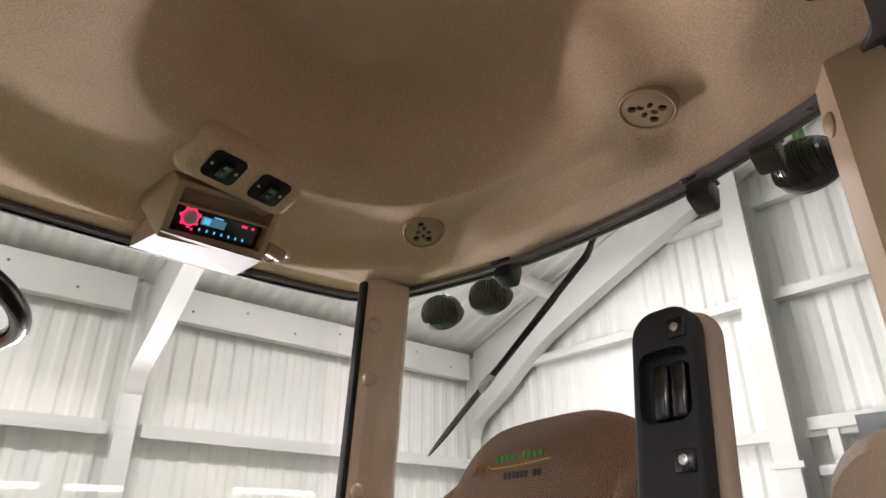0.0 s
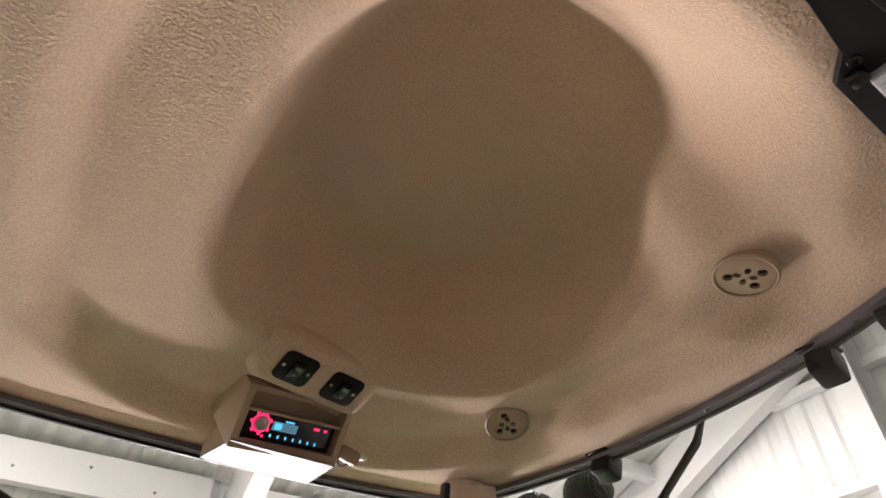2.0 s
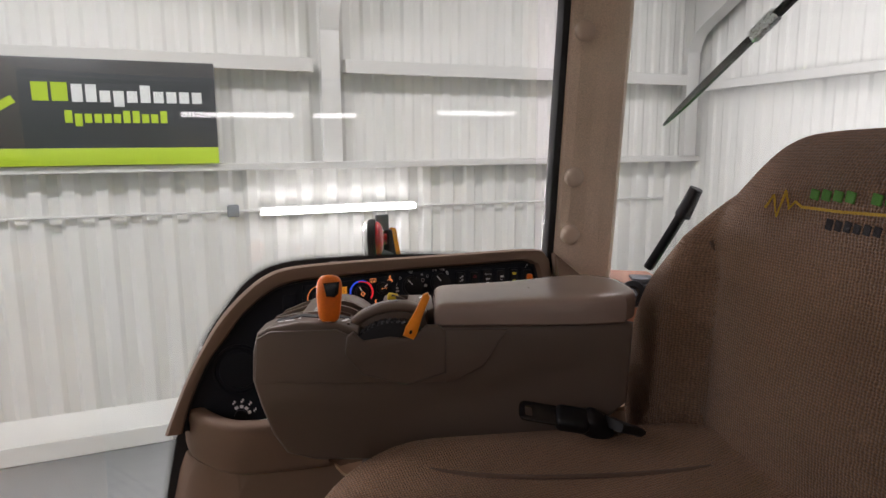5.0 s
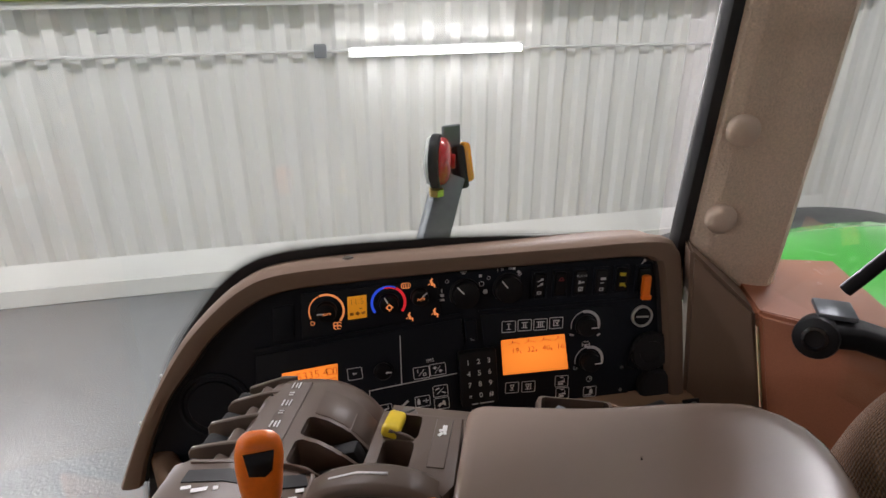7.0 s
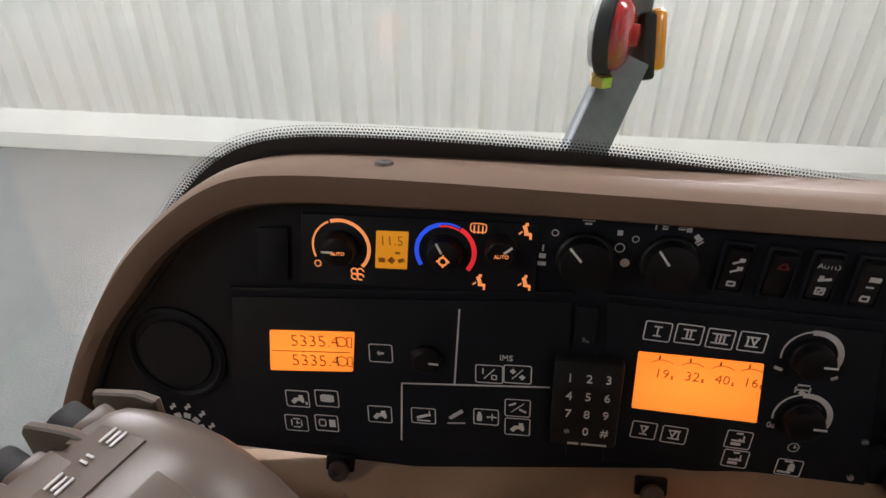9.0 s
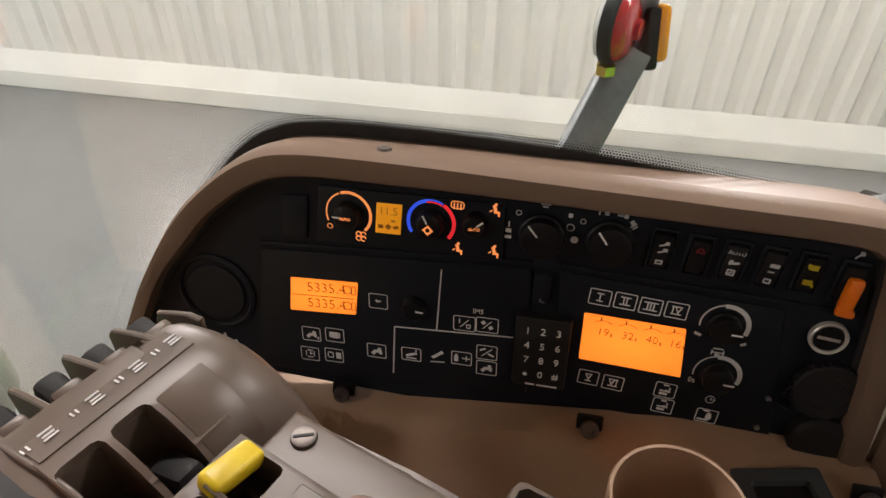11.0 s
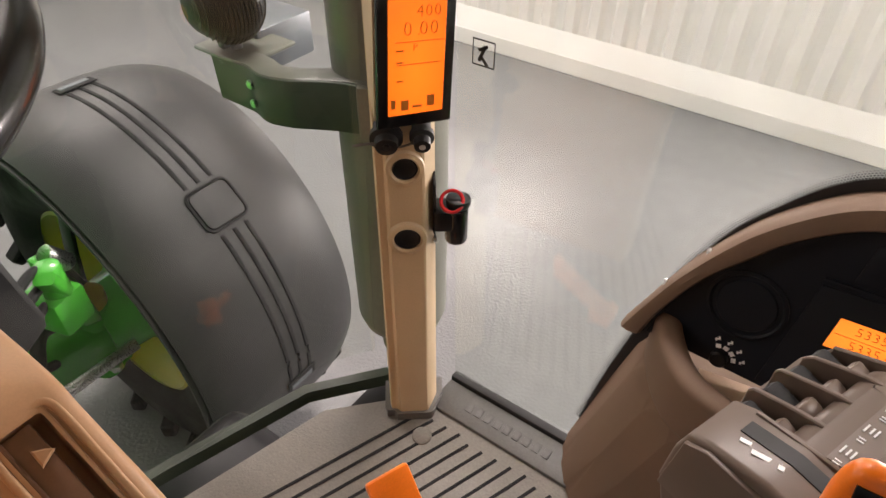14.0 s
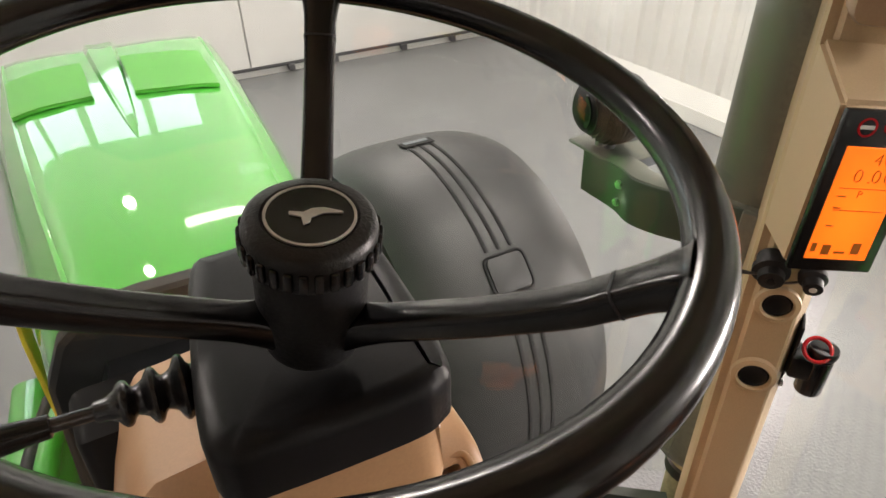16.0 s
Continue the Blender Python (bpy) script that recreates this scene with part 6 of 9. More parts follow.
part("handle_boss", cyl(0.021, 0.03, 24, bevel=0.004, m=Matrix.Translation((0.455, 0.432, 1.700)) @ Vector((-0.75, -0.6, 0.25)).to_track_quat("Z", "Y").to_matrix().to_4x4()), M_BLACK, handle)
part("handle_cap", lathe([(0.012, 0), (0.012, 0.003), (0.009, 0.004), (0.008, 0.002), (0, 0.002)], 20, Matrix.Translation((0.4435, 0.4232, 1.7037)) @ Vector((-0.75, -0.6, 0.25)).to_track_quat("Z", "Y").to_matrix().to_4x4()), M_BLACK_GLOSS, handle)
part("handle_bar", sweep([(0.455, 0.432, 1.705), (0.485, 0.418, 1.706), (0.52, 0.40, 1.696)], rounded(0.03, 0.024, 0.006, 3)), M_BLACK, handle)
part("handle_plate", box(0.035, 0.035, 0.006, 0.002, 2, Matrix.Translation((0.475, 0.44, 1.722)) @ pose(0, 0, 0, 0, 0, -30)), M_GREY_STEEL, handle)
part("handle_stalk", sweep([(0.50, 0.455, 1.735), (0.515, 0.428, 1.79), (0.525, 0.405, 1.835)], rounded(0.02, 0.014, 0.005, 3)), M_BLACK, handle)
part("stalk_grip", sweep([(0.522, 0.409, 1.822), (0.53, 0.391, 1.866)], ring_section(0.0125, 14), scales=[1.0, 0.8]), M_BLACK_SOFT, handle)

# black dotted border on the side window round the console
frit = thing("window_border", (0, 0.6, 1.6), "black printed window border fading out in small dots", "window border", kind="structure")
FR = [(0.30, 1.737), (0.15, 1.751), (0.0, 1.7555), (-0.07, 1.750), (-0.110, 1.729), (-0.143, 1.692), (-0.173, 1.648), (-0.197, 1.59), (-0.217, 1.52), (-0.243, 1.40), (-0.262, 1.28)]
fr_line = smooth_line([(x, 0, z) for x, z in FR], 5)


def frit_point(i, off):
    a, b = fr_line[max(i - 1, 0)], fr_line[min(i + 1, len(fr_line) - 1)]
    t = (b - a).normalized()
    nrm = Vector((t.z, 0, -t.x))
    if nrm.z < 0 and abs(nrm.z) > abs(nrm.x) or (abs(nrm.x) >= abs(nrm.z) and nrm.x > 0):
        nrm = -nrm
    p = fr_line[i] + nrm * off
    return Vector((p.x, side_glass_y(p.z) + 0.004, p.z))


part("solid_band", skin([[frit_point(i, off) for i in range(len(fr_line))] for off in (-0.032, 0.0060)]), M_SEAL, frit, smooth=False)
bm = bmesh.new()
step = 0
for i in range(len(fr_line) - 1):
    seg = (fr_line[i + 1] - fr_line[i]).length
    count = max(1, round(seg / 0.0023))
    for j in range(count):
        step += 1
        f = j / count
        for row, r in enumerate((0.0011, 0.0009, 0.0007, 0.00045)):
            off = 0.0058 + 0.0021 * (row + 0.5)
            g = min(1, f + (0.5 / count if row % 2 else 0))
            c = frit_point(i, off).lerp(frit_point(i + 1, off), g)
            vs = [bm.verts.new(c + Vector((r * math.cos(a), 0, r * math.sin(a)))) for a in [k * math.pi / 3 for k in range(6)]]
            bm.faces.new(vs)
tagged(part("border_dots", bm, M_SEAL, frit, smooth=False), kind="stuff")


# ---- the armrest with its hand controls; x runs back along it, y to its outer side ----
AM = pose(0.039, 0.237, 0.0, 0, 0, -20.7)
armrest = thing("armrest_console", (0.04, 0.3, 1.6), "grey-brown seat armrest with levers, thumb wheel and padded lid", "armrest")


def ap(p, q, z):
    """A place on the armrest: forward, outward, height."""
    return Matrix.Translation((-p, q, z))


# body: side outline pulled across; its front drops in a curve
SIDE = [(0.170, 1.7500), (0.182, 1.744), (0.187, 1.725), (0.189, 1.694), (0.183, 1.664), (0.172, 1.632), (0.158, 1.610), (0.127, 1.602), (0.04, 1.600), (-0.06, 1.602), (-0.16, 1.62), (-0.205, 1.66), (-0.208, 1.7495), (-0.01, 1.7495), (0.0, 1.742), (0.06, 1.735), (0.078, 1.747), (0.098, 1.753), (0.138, 1.756)]
bm = prism([(-p, z) for p, z in SIDE], 0.135, 0.004, 3, Matrix(((1, 0, 0, 0), (0, 0, 1, -0.004), (0, 1, 0, 0), (0, 0, 0, 1))))
bmesh.ops.bisect_plane(bm, geom=bm.verts[:] + bm.edges[:] + bm.faces[:], plane_co=(0, 0.098, 0), plane_no=(0, 1, 0))
for v in bm.verts:
    # below the hump's rounded outer edge
    if v.co.y > 0.105 and -0.165 < v.co.x <= -0.06 and v.co.z > 1.715:
        v.co.z = 1.715
    # the outer side is lower behind the hump and narrows towards the back
    if v.co.y > 0.09 and v.co.x > -0.06 and v.co.z > 1.7:
        v.co.z = min(v.co.z, 1.722) if v.co.y > 0.105 else v.co.z + 0.74 * (min(v.co.z, 1.722) - v.co.z)
    if v.co.z < 1.68:
        v.co.y = 0.065 + (v.co.y - 0.065) * 0.93
bm = cut(bm, [
    moved(box(0.070, 0.060, 0.075, 0.006, 2), ap(0.043, -0.016, 1.7455)),
    moved(box(0.041, 0.022, 0.07, 0.003, 2), ap(0.086, 0.0455, 1.749)),
    moved(box(0.041, 0.019, 0.07, 0.003, 2), ap(0.0855, 0.0692, 1.749)),
    moved(box(0.076, 0.120, 0.08), ap(0.180, 0.096, 1.754)),
])
part("armrest_body", moved(bm, AM), M_ARM, armrest)
part("side_step", moved(prism([(-0.186, 1.692), (0.018, 1.690), (0.05, 1.707), (0.076, 1.746), (0.0, 1.747), (-0.06, 1.728), (-0.1, 1.748), (-0.168, 1.747), (-0.181, 1.740)], 0.004, 0.0015, 2, Matrix(((1, 0, 0, 0), (0, 0, 1, -0.0072), (0, 1, 0, 0), (0, 0, 0, 1)))), AM), M_ARM, armrest)

# the hump over the hydraulic levers: an arched cover from the fins down to the outer flange
arch = [(0.151, 1.741), (0.150, 1.7455), (0.146, 1.7495), (0.138, 1.753), (0.126, 1.756), (0.114, 1.7575), (0.103, 1.7575), (0.093, 1.755), (0.083, 1.750), (0.074, 1.7425), (0.067, 1.7335), (0.061, 1.7235), (0.057, 1.715)]
rings = []
for q, drop in ((0.034, 0.0005), (0.0345, 0.0), (0.06, 0.0), (0.09, 0.0), (0.112, 0.0), (0.121, 0.0018), (0.128, 0.006), (0.133, 0.012), (0.136, 0.020)):
    rings.append([Vector((-p, q, max(1.706, z - drop))) for p, z in arch] + [Vector((-0.055, q, 1.70)), Vector((-0.151, q, 1.70))])
hump = loft(rings)
hump = cut(hump, [moved(box(0.042, 0.0215, 0.06, 0.004, 2), ap(0.0860, 0.0457, 1.752)), moved(box(0.042, 0.019, 0.06, 0.004, 2), ap(0.0855, 0.0692, 1.752))])
part("lever_cover", moved(hump, AM), M_ARM, armrest)
part("pocket_floor", moved(join(box(0.044, 0.024, 0.004, m=ap(0.086, 0.0457, 1.7195)), box(0.044, 0.021, 0.004, m=ap(0.0855, 0.0692, 1.7195))), AM), M_BLACK, armrest)
for q, z in ((0.0457, 1.731), (0.0692, 1.731)):
    key = part("pocket_switch", moved(box(0.026, 0.014, 0.022, 0.004, 2), AM @ ap(0.079, q, z) @ Matrix.Rotation(radians(-22), 4, "Y")), M_BLACK_SOFT, armrest)
part("switch_print", moved(marks_bm(Matrix.Identity(4), (0, 2.5, 7, 1.2, 0), (0, -2, 6, 1.2, 30), (3, 0, 1.2, 6, 0)), AM @ ap(0.080, 0.0457, 1.7425) @ Matrix.Rotation(radians(-22), 4, "Y")), M_DIM_PRINT, armrest)
# fold-down lid on the hump's outer half
lid = [(p, z + 0.002) for p, z in arch if 0.066 < p < 0.108]
part("fold_lid", moved(prism([(-p, z - 0.0013) for p, z in lid] + [(-p, z - 0.005) for p, z in lid[::-1]], 0.026, 0.0012, 2, Matrix(((1, 0, 0, 0), (0, 0, 1, 0.0815), (0, 1, 0, 0), (0, 0, 0, 1)))), AM), M_ARM, armrest)
# label strip along the front of the hump
strip_m = AM @ ap(0.1265, 0.075, 1.7563) @ Matrix.Rotation(radians(-8), 4, "Y")
edge = [(0.1375, 1.7534), (0.132, 1.7549), (0.126, 1.7562), (0.120, 1.7571), (0.1155, 1.7576)]
part("label_strip", moved(prism([(-p, z + 0.0005) for p, z in edge] + [(-p, z - 0.001) for p, z in edge[::-1]], 0.078, 0.0002, 1, Matrix(((1, 0, 0, 0), (0, 0, 1, 0.036), (0, 1, 0, 0), (0, 0, 0, 1)))), AM), M_LABEL, armrest)
part("strip_numerals", moved(join(*[marks_bm(Matrix.Rotation(radians(90), 4, "Z"), (y, 0, 3.2, 0.8, 90), (y + 2.2, 0, 3.2, 0.8, 90), (y + 10, 2.2, 6, 0.9, 0), (y + 10, -0.4, 5, 0.9, 0), (y + 10, -2.6, 6, 0.9, 0)) for y in (-36, -16, 4, 22)]), strip_m @ Matrix.Scale(1.1, 4) @ Matrix.Translation((0, 0, 0.0009))), M_DIM_PRINT, armrest)

# four hydraulic levers in their slots: fins and finger pieces
for k, q in enumerate((0.056, 0.083, 0.108, 0.134)):
    back = 0.003 * max(0, k - 1)
    fin = [(-0.1845 + back, 1.718), (-0.1845 + back, 1.7372 - 0.0018 * k), (-0.182 + back, 1.7410 - 0.0018 * k), (-0.176, 1.7432 - 0.0016 * k), (-0.160, 1.7482 - 0.0008 * k), (-0.147, 1.7515), (-0.136, 1.7530), (-0.136, 1.705), (-0.174, 1.705)]
    if k == 3:
        fin = [(x, z - 0.006 if z > 1.73 else z) for x, z in fin]
    part("guide_fin", moved(prism(fin, 0.0036, 0.0008, 1, Matrix(((1, 0, 0, 0), (0, 0, 1, q - 0.0018), (0, 1, 0, 0), (0, 0, 0, 1)))), AM), M_ARM, armrest)
    lever = part("finger_lever", moved(box(0.026, 0.015, 0.010, 0.004, 2), AM @ ap(0.168, q - 0.0135, 1.733 - 0.002 * k) @ Matrix.Rotation(radians(14), 4, "Y")), M_BLACK_SOFT, armrest)
    part("finger_pad", moved(box(0.011, 0.016, 0.008, 0.003, 2), AM @ ap(0.156, q - 0.0135, 1.7405 - 0.0015 * k) @ Matrix.Rotation(radians(24), 4, "Y")), M_ARM, lever)

# orange joystick in its slot
TOPS = [(-p, z) for p, z in SIDE[14:]] + [(-p, z) for p, z in SIDE[:1]]


def top_z(p):
    """Height of the body's upper face."""
    for (a, za), (b, zb) in zip(TOPS, TOPS[1:]):
        if b <= -p <= a:
            return za + (zb - za) * (-p - a) / (b - a)
    return 1.75


part("joystick_gate", moved(sweep([(-p, q, top_z(p) + 0.0002) for p, q in ((0.166, 0.0215), (0.15, 0.0215), (0.138, 0.0215), (0.12, 0.0215), (0.108, 0.0215), (0.100, 0.024), (0.091, 0.029))], [(-0.005, -0.0008), (0.005, -0.0008), (0.005, 0.0006), (-0.005, 0.0006)]), AM), M_SEAL, armrest)
part("gate_ridge", moved(sweep(smooth_line([(-p, q, top_z(p) + 0.0003) for p, q in ((0.168, 0.034), (0.13, 0.0335), (0.10, 0.036), (0.089, 0.034), (0.088, 0.02), (0.089, 0.004))], 4), rounded(0.003, 0.003, 0.001, 2)), AM), M_ARM, armrest)
part("gate_print", moved(join(*[marks_bm(ap(p, q, top_z(p) + 0.0006), (0, 0, w, h, 20)) for p, q, w, h in ((0.150, 0.010, 10, 3), (0.160, 0.012, 6, 2.5), (0.118, 0.010, 5, 3), (0.094, 0.012, 6, 4), (0.092, 0.020, 5, 3), (0.140, 0.011, 3, 3))]), AM), M_WHITE, armrest)
JM = AM @ ap(0.1098, 0.0045, 1.752) @ Matrix.Rotation(radians(-7), 4, "X") @ Matrix.Rotation(radians(3), 4, "Y") @ Matrix.Scale(0.87, 4)
part("joystick_shaft", moved(cyl(0.0045, 0.016, 12, m=Matrix.Translation((0, 0, 0.004))), JM), M_METAL, armrest)
rings = []
for z, w, d, off in ((0.003, 0.0165, 0.0115, 0.001), (0.006, 0.0205, 0.0138, 0.001), (0.012, 0.0232, 0.0150, 0.001), (0.022, 0.0250, 0.0160, 0.0005), (0.032, 0.0266, 0.0166, 0.0), (0.042, 0.0270, 0.0166, 0.0), (0.048, 0.0258, 0.0156, 0.0), (0.0525, 0.0232, 0.0136, 0.0), (0.0555, 0.0190, 0.0106, 0.0), (0.0572, 0.0130, 0.0068, 0.0), (0.0578, 0.006, 0.003, 0.0)):
    rings.append([Vector((x * w / 0.0265 + off, y * d / 0.0165, z)) for x, y in rounded(0.030, 0.019, 0.0092, 6)])
bm = loft(rings)
part("joystick_grip", moved(bm, JM @ Matrix.Rotation(radians(22), 4, "Z")), M_ORANGE, armrest, "orange joystick grip")
part("joystick_window", moved(prism([(-0.0095, 0.006), (0.0095, 0.008), (0.0085, -0.006), (0.004, -0.0105), (-0.006, -0.0095)], 0.002, 0.001, 2), JM @ Matrix.Rotation(radians(22), 4, "Z") @ Matrix.Translation((0.0, -0.0088, 0.0425)) @ Matrix.Rotation(radians(84), 4, "X")), M_BLACK_GLOSS, armrest)

# thumb wheel with ribs and the amber limit lever
wheel_m = AM @ Matrix.Translation((-0.043, 0.002, 1.7060)) @ pose(0, 0, 0, 90)
part("thumb_wheel", moved(prism([(0.0485 * math.cos(radians(k)), 0.0485 * math.sin(radians(k))) for k in range(20, 162, 4)], 0.017, 0.002, 2, Matrix.Translation((0, 0, -0.0085))), wheel_m), M_BLACK_SOFT, armrest)
for k in range(20):
    a = radians(30 + 120 * k / 19)
    part("wheel_rib", moved(box(0.0022, 0.003, 0.0155, 0.0006, 1), wheel_m @ Matrix.Rotation(a, 4, "Z") @ Matrix.Translation((0.0487, 0, 0))), M_BLACK, armrest)
guard = [Vector((-p, 0.0215, z)) for p, z in ((0.086, 1.746), (0.074, 1.756), (0.056, 1.7635), (0.038, 1.7655), (0.022, 1.763), (0.010, 1.756))]
part("wheel_guard", moved(sweep(smooth_line(guard, 4), rounded(0.010, 0.021, 0.004, 3), up=(0, 1, 0)), AM), M_ARM, armrest)
cheek = [(-0.092, 1.722), (-0.090, 1.741), (-0.083, 1.746), (-0.078, 1.741), (-0.072, 1.736), (-0.06, 1.738), (-0.045, 1.740), (-0.03, 1.738), (-0.019, 1.742), (-0.008, 1.752), (0.004, 1.752), (0.012, 1.744), (0.012, 1.70), (-0.03, 1.688), (-0.075, 1.70)]
part("wheel_cheek", moved(prism(cheek, 0.007, 0.003, 3, Matrix(((1, 0, 0, 0), (0, 0, 1, -0.0098), (0, 1, 0, 0), (0, 0, 0, 1)))), AM), M_ARM, armrest)
part("guard_wall", moved(prism([(g.x, g.z) for g in guard] + [(-0.006, 1.738), (-0.090, 1.738)], 0.015, 0.002, 2, Matrix(((1, 0, 0, 0), (0, 0, 1, 0.0145), (0, 1, 0, 0), (0, 0, 0, 1)))), AM), M_ARM, armrest)
part("guard_scale", moved(sweep([g + Vector((0, 0.0, 0.0058)) for g in guard[1:4]], [(-0.0005, -0.0007), (0.0005, -0.0007), (0.0005, 0.0007), (-0.0005, 0.0007)], up=(0, 1, 0)), AM), M_DIM_PRINT, armrest)
lm = AM @ ap(0.018, -0.004, 1.759) @ Matrix.Rotation(radians(24), 4, "Y") @ Matrix.Diagonal((0.68, 0.8, 1.08, 1))
part("amber_lever", moved(prism([(-0.0085, -0.020), (0.0085, -0.020), (0.010, -0.012), (0.0065, 0.006), (0.0055, 0.024), (0.0, 0.0275), (-0.0055, 0.024), (-0.0065, 0.006), (-0.010, -0.012)], 0.008, 0.002, 2), lm @ Matrix.Translation((0, -0.001, 0)) @ pose(0, 0, 0, 90)), M_AMBER_PLASTIC, armrest, "amber limit lever")
part("lever_hole", moved(lathe([(0.0022, 0), (0.002, 0.0006), (0, 0.0006)], 10), lm @ Matrix.Translation((0, -0.0092, -0.0135)) @ pose(0, 0, 0, 90)), M_BLACK, armrest)

# rear pockets: yellow lever, empty pocket, printed plate
pl = cut(moved(prism([(-0.058, 0.026), (-0.0565, 0.088), (-0.002, 0.087), (0.0, 0.028), (-0.006, 0.018), (-0.03, 0.034), (-0.05, 0.030)], 0.030, 0.002, 2, Matrix.Translation((0, 0, 1.7315))), Matrix.Identity(4)),
         [moved(box(0.020, 0.023, 0.06, 0.003, 2), ap(0.0395, 0.048, 1.762)), moved(box(0.020, 0.022, 0.06, 0.003, 2), ap(0.0385, 0.0735, 1.762))])
part("pocket_plate", moved(pl, AM), M_ARM, armrest)
part("pocket_base", moved(join(box(0.022, 0.025, 0.004, m=ap(0.0395, 0.048, 1.737)), box(0.022, 0.026, 0.004, m=ap(0.0385, 0.075, 1.737))), AM), M_BLACK, armrest)
part("pocket_wall", moved(prism([(-0.052, 1.760), (-0.046, 1.7685), (-0.034, 1.7645), (-0.028, 1.760)], 0.0025, 0.0006, 1, Matrix(((1, 0, 0, 0), (0, 0, 1, 0.0605), (0, 1, 0, 0), (0, 0, 0, 1)))), AM), M_ARM, armrest)
part("yellow_lever", moved(box(0.012, 0.026, 0.009, 0.003, 3), AM @ ap(0.046, 0.073, 1.7625) @ Matrix.Rotation(radians(-14), 4, "X") @ Matrix.Rotation(radians(10), 4, "Y")), M_YELLOW, armrest, "yellow lever")
part("print_plate", moved(box(0.011, 0.044, 0.001, 0.0004, 1, ap(0.0135, 0.061, 1.7617)), AM), M_LABEL, armrest)
part("plate_print", moved(marks_bm(ap(0.0135, 0.072, 1.7624), (0, 0, 5, 2, 20), (1, 3, 3, 3, 0), (-1, -4, 4, 2, 60), (1.5, -2, 2, 4, 10)), AM), M_WHITE, armrest)

# padded lid
pad_line = [(v.x, v.y) for v in round_corners([(0.0, -0.006), (0.0, 0.0895), (-0.06, 0.094), (-0.16, 0.110), (-0.218, 0.104), (-0.222, 0.0), (-0.16, -0.013)], [0.009, 0.009, 0.03, 0.03, 0.045, 0.045, 0.04])]
rings = []
for z, inset in ((1.7495, 0.004), (1.7515, 0.001), (1.758, 0.0), (1.766, 0.0008), (1.7695, 0.0026), (1.7718, 0.006), (1.7728, 0.011), (1.7732, 0.022)):
    ring = []
    for p, q in pad_line:
        cx, cy = -0.1, 0.05
        d = Vector((p - cx, q - cy)).length
        f = 1 - inset / d
        rise = 0.007 * min(1, max(0, -p / 0.19)) if z > 1.755 else 0
        ring.append(Vector((-(cx + (p - cx) * f), cy + (q - cy) * f, z + rise)))
    rings.append(ring)
for shrink in (0.6, 0.3, 0.08):
    rings.append([Vector((0.1 + (v.x - 0.1) * shrink, 0.05 + (v.y - 0.05) * shrink, 1.7766 + (v.z - 1.7766) * shrink)) for v in rings[7]])
part("padded_lid", moved(loft(rings), AM), M_PAD, armrest, "brown padded armrest lid")

# outer flange with screws and the small lever bin
part("outer_flange", moved(prism([(-0.0575, 0.076), (-0.0575, 0.119), (0.02, 0.119), (0.10, 0.119), (0.19, 0.122), (0.19, 0.095), (0.10, 0.080), (0.0, 0.076)], 0.030, 0.003, 3, Matrix.Translation((0, 0, 1.712))), AM), M_ARM, armrest)
for p, q in ((0.0435, 0.1085), (-0.026, 0.1065)):
    sc = part("flange_screw", moved(lathe([(0.0062, 0), (0.0058, 0.0018), (0.0045, 0.0022), (0, 0.0022)], 18), AM @ ap(p, q, 1.7418)), M_SCREW, armrest)
    part("screw_slot", moved(box(0.009, 0.0014, 0.0006, m=Matrix.Rotation(0.7, 4, "Z")), AM @ ap(p, q, 1.7441)), M_SEAL, sc)
binm = AM @ ap(-0.074, 0.124, 1.728)
part("lever_bin", moved(cut(box(0.056, 0.034, 0.036, 0.005, 2), [box(0.048, 0.026, 0.05, 0.003, 1, Matrix.Translation((0, 0, 0.012)))]), binm), M_ARM, armrest)
part("bin_floor", moved(box(0.047, 0.025, 0.003, m=Matrix.Translation((0, 0, -0.010))), binm), M_SEAL, armrest)
part("bin_lever", moved(box(0.009, 0.014, 0.018, 0.003, 2), binm @ Matrix.Translation((-0.012, -0.002, 0.010)) @ Matrix.Rotation(0.4, 4, "Y")), M_GREY_STEEL, armrest)
part("armrest_stalk", moved(box(0.08, 0.07, 0.14, 0.01, 2), AM @ ap(-0.12, 0.055, 1.54)), M_BLACK, armrest)


# ---- driver's seat ----
SEAT_Y = -0.010
seat = thing("driver_seat", (0.2, SEAT_Y, FLOOR_Z), "brown woven cloth driver's seat with dark belt and folded armrest", "seat")


def seat_ring(points, steps=5):
    return smooth_line(points, steps, closed=True)


# backrest: half outline from the crown down to the foot, then slices from the front face to the shell
HALF = [(0.0, 1.945), (0.09, 1.942), (0.130, 1.932), (0.160, 1.912), (0.190, 1.880), (0.217, 1.850), (0.250, 1.816), (0.282, 1.782), (0.302, 1.75), (0.318, 1.70), (0.325, 1.64), (0.318, 1.590), (0.29, 1.555), (0.16, 1.53), (0.0, 1.515)]
outline = [(SEAT_Y + y, z) for y, z in HALF] + [(SEAT_Y - y, z) for y, z in HALF[-2:0:-1]]
outline = [(p.x, p.y) for p in smooth_line([(y, z, 0) for y, z in outline], 5, closed=True)]
BACK_C = (SEAT_Y, 1.70)


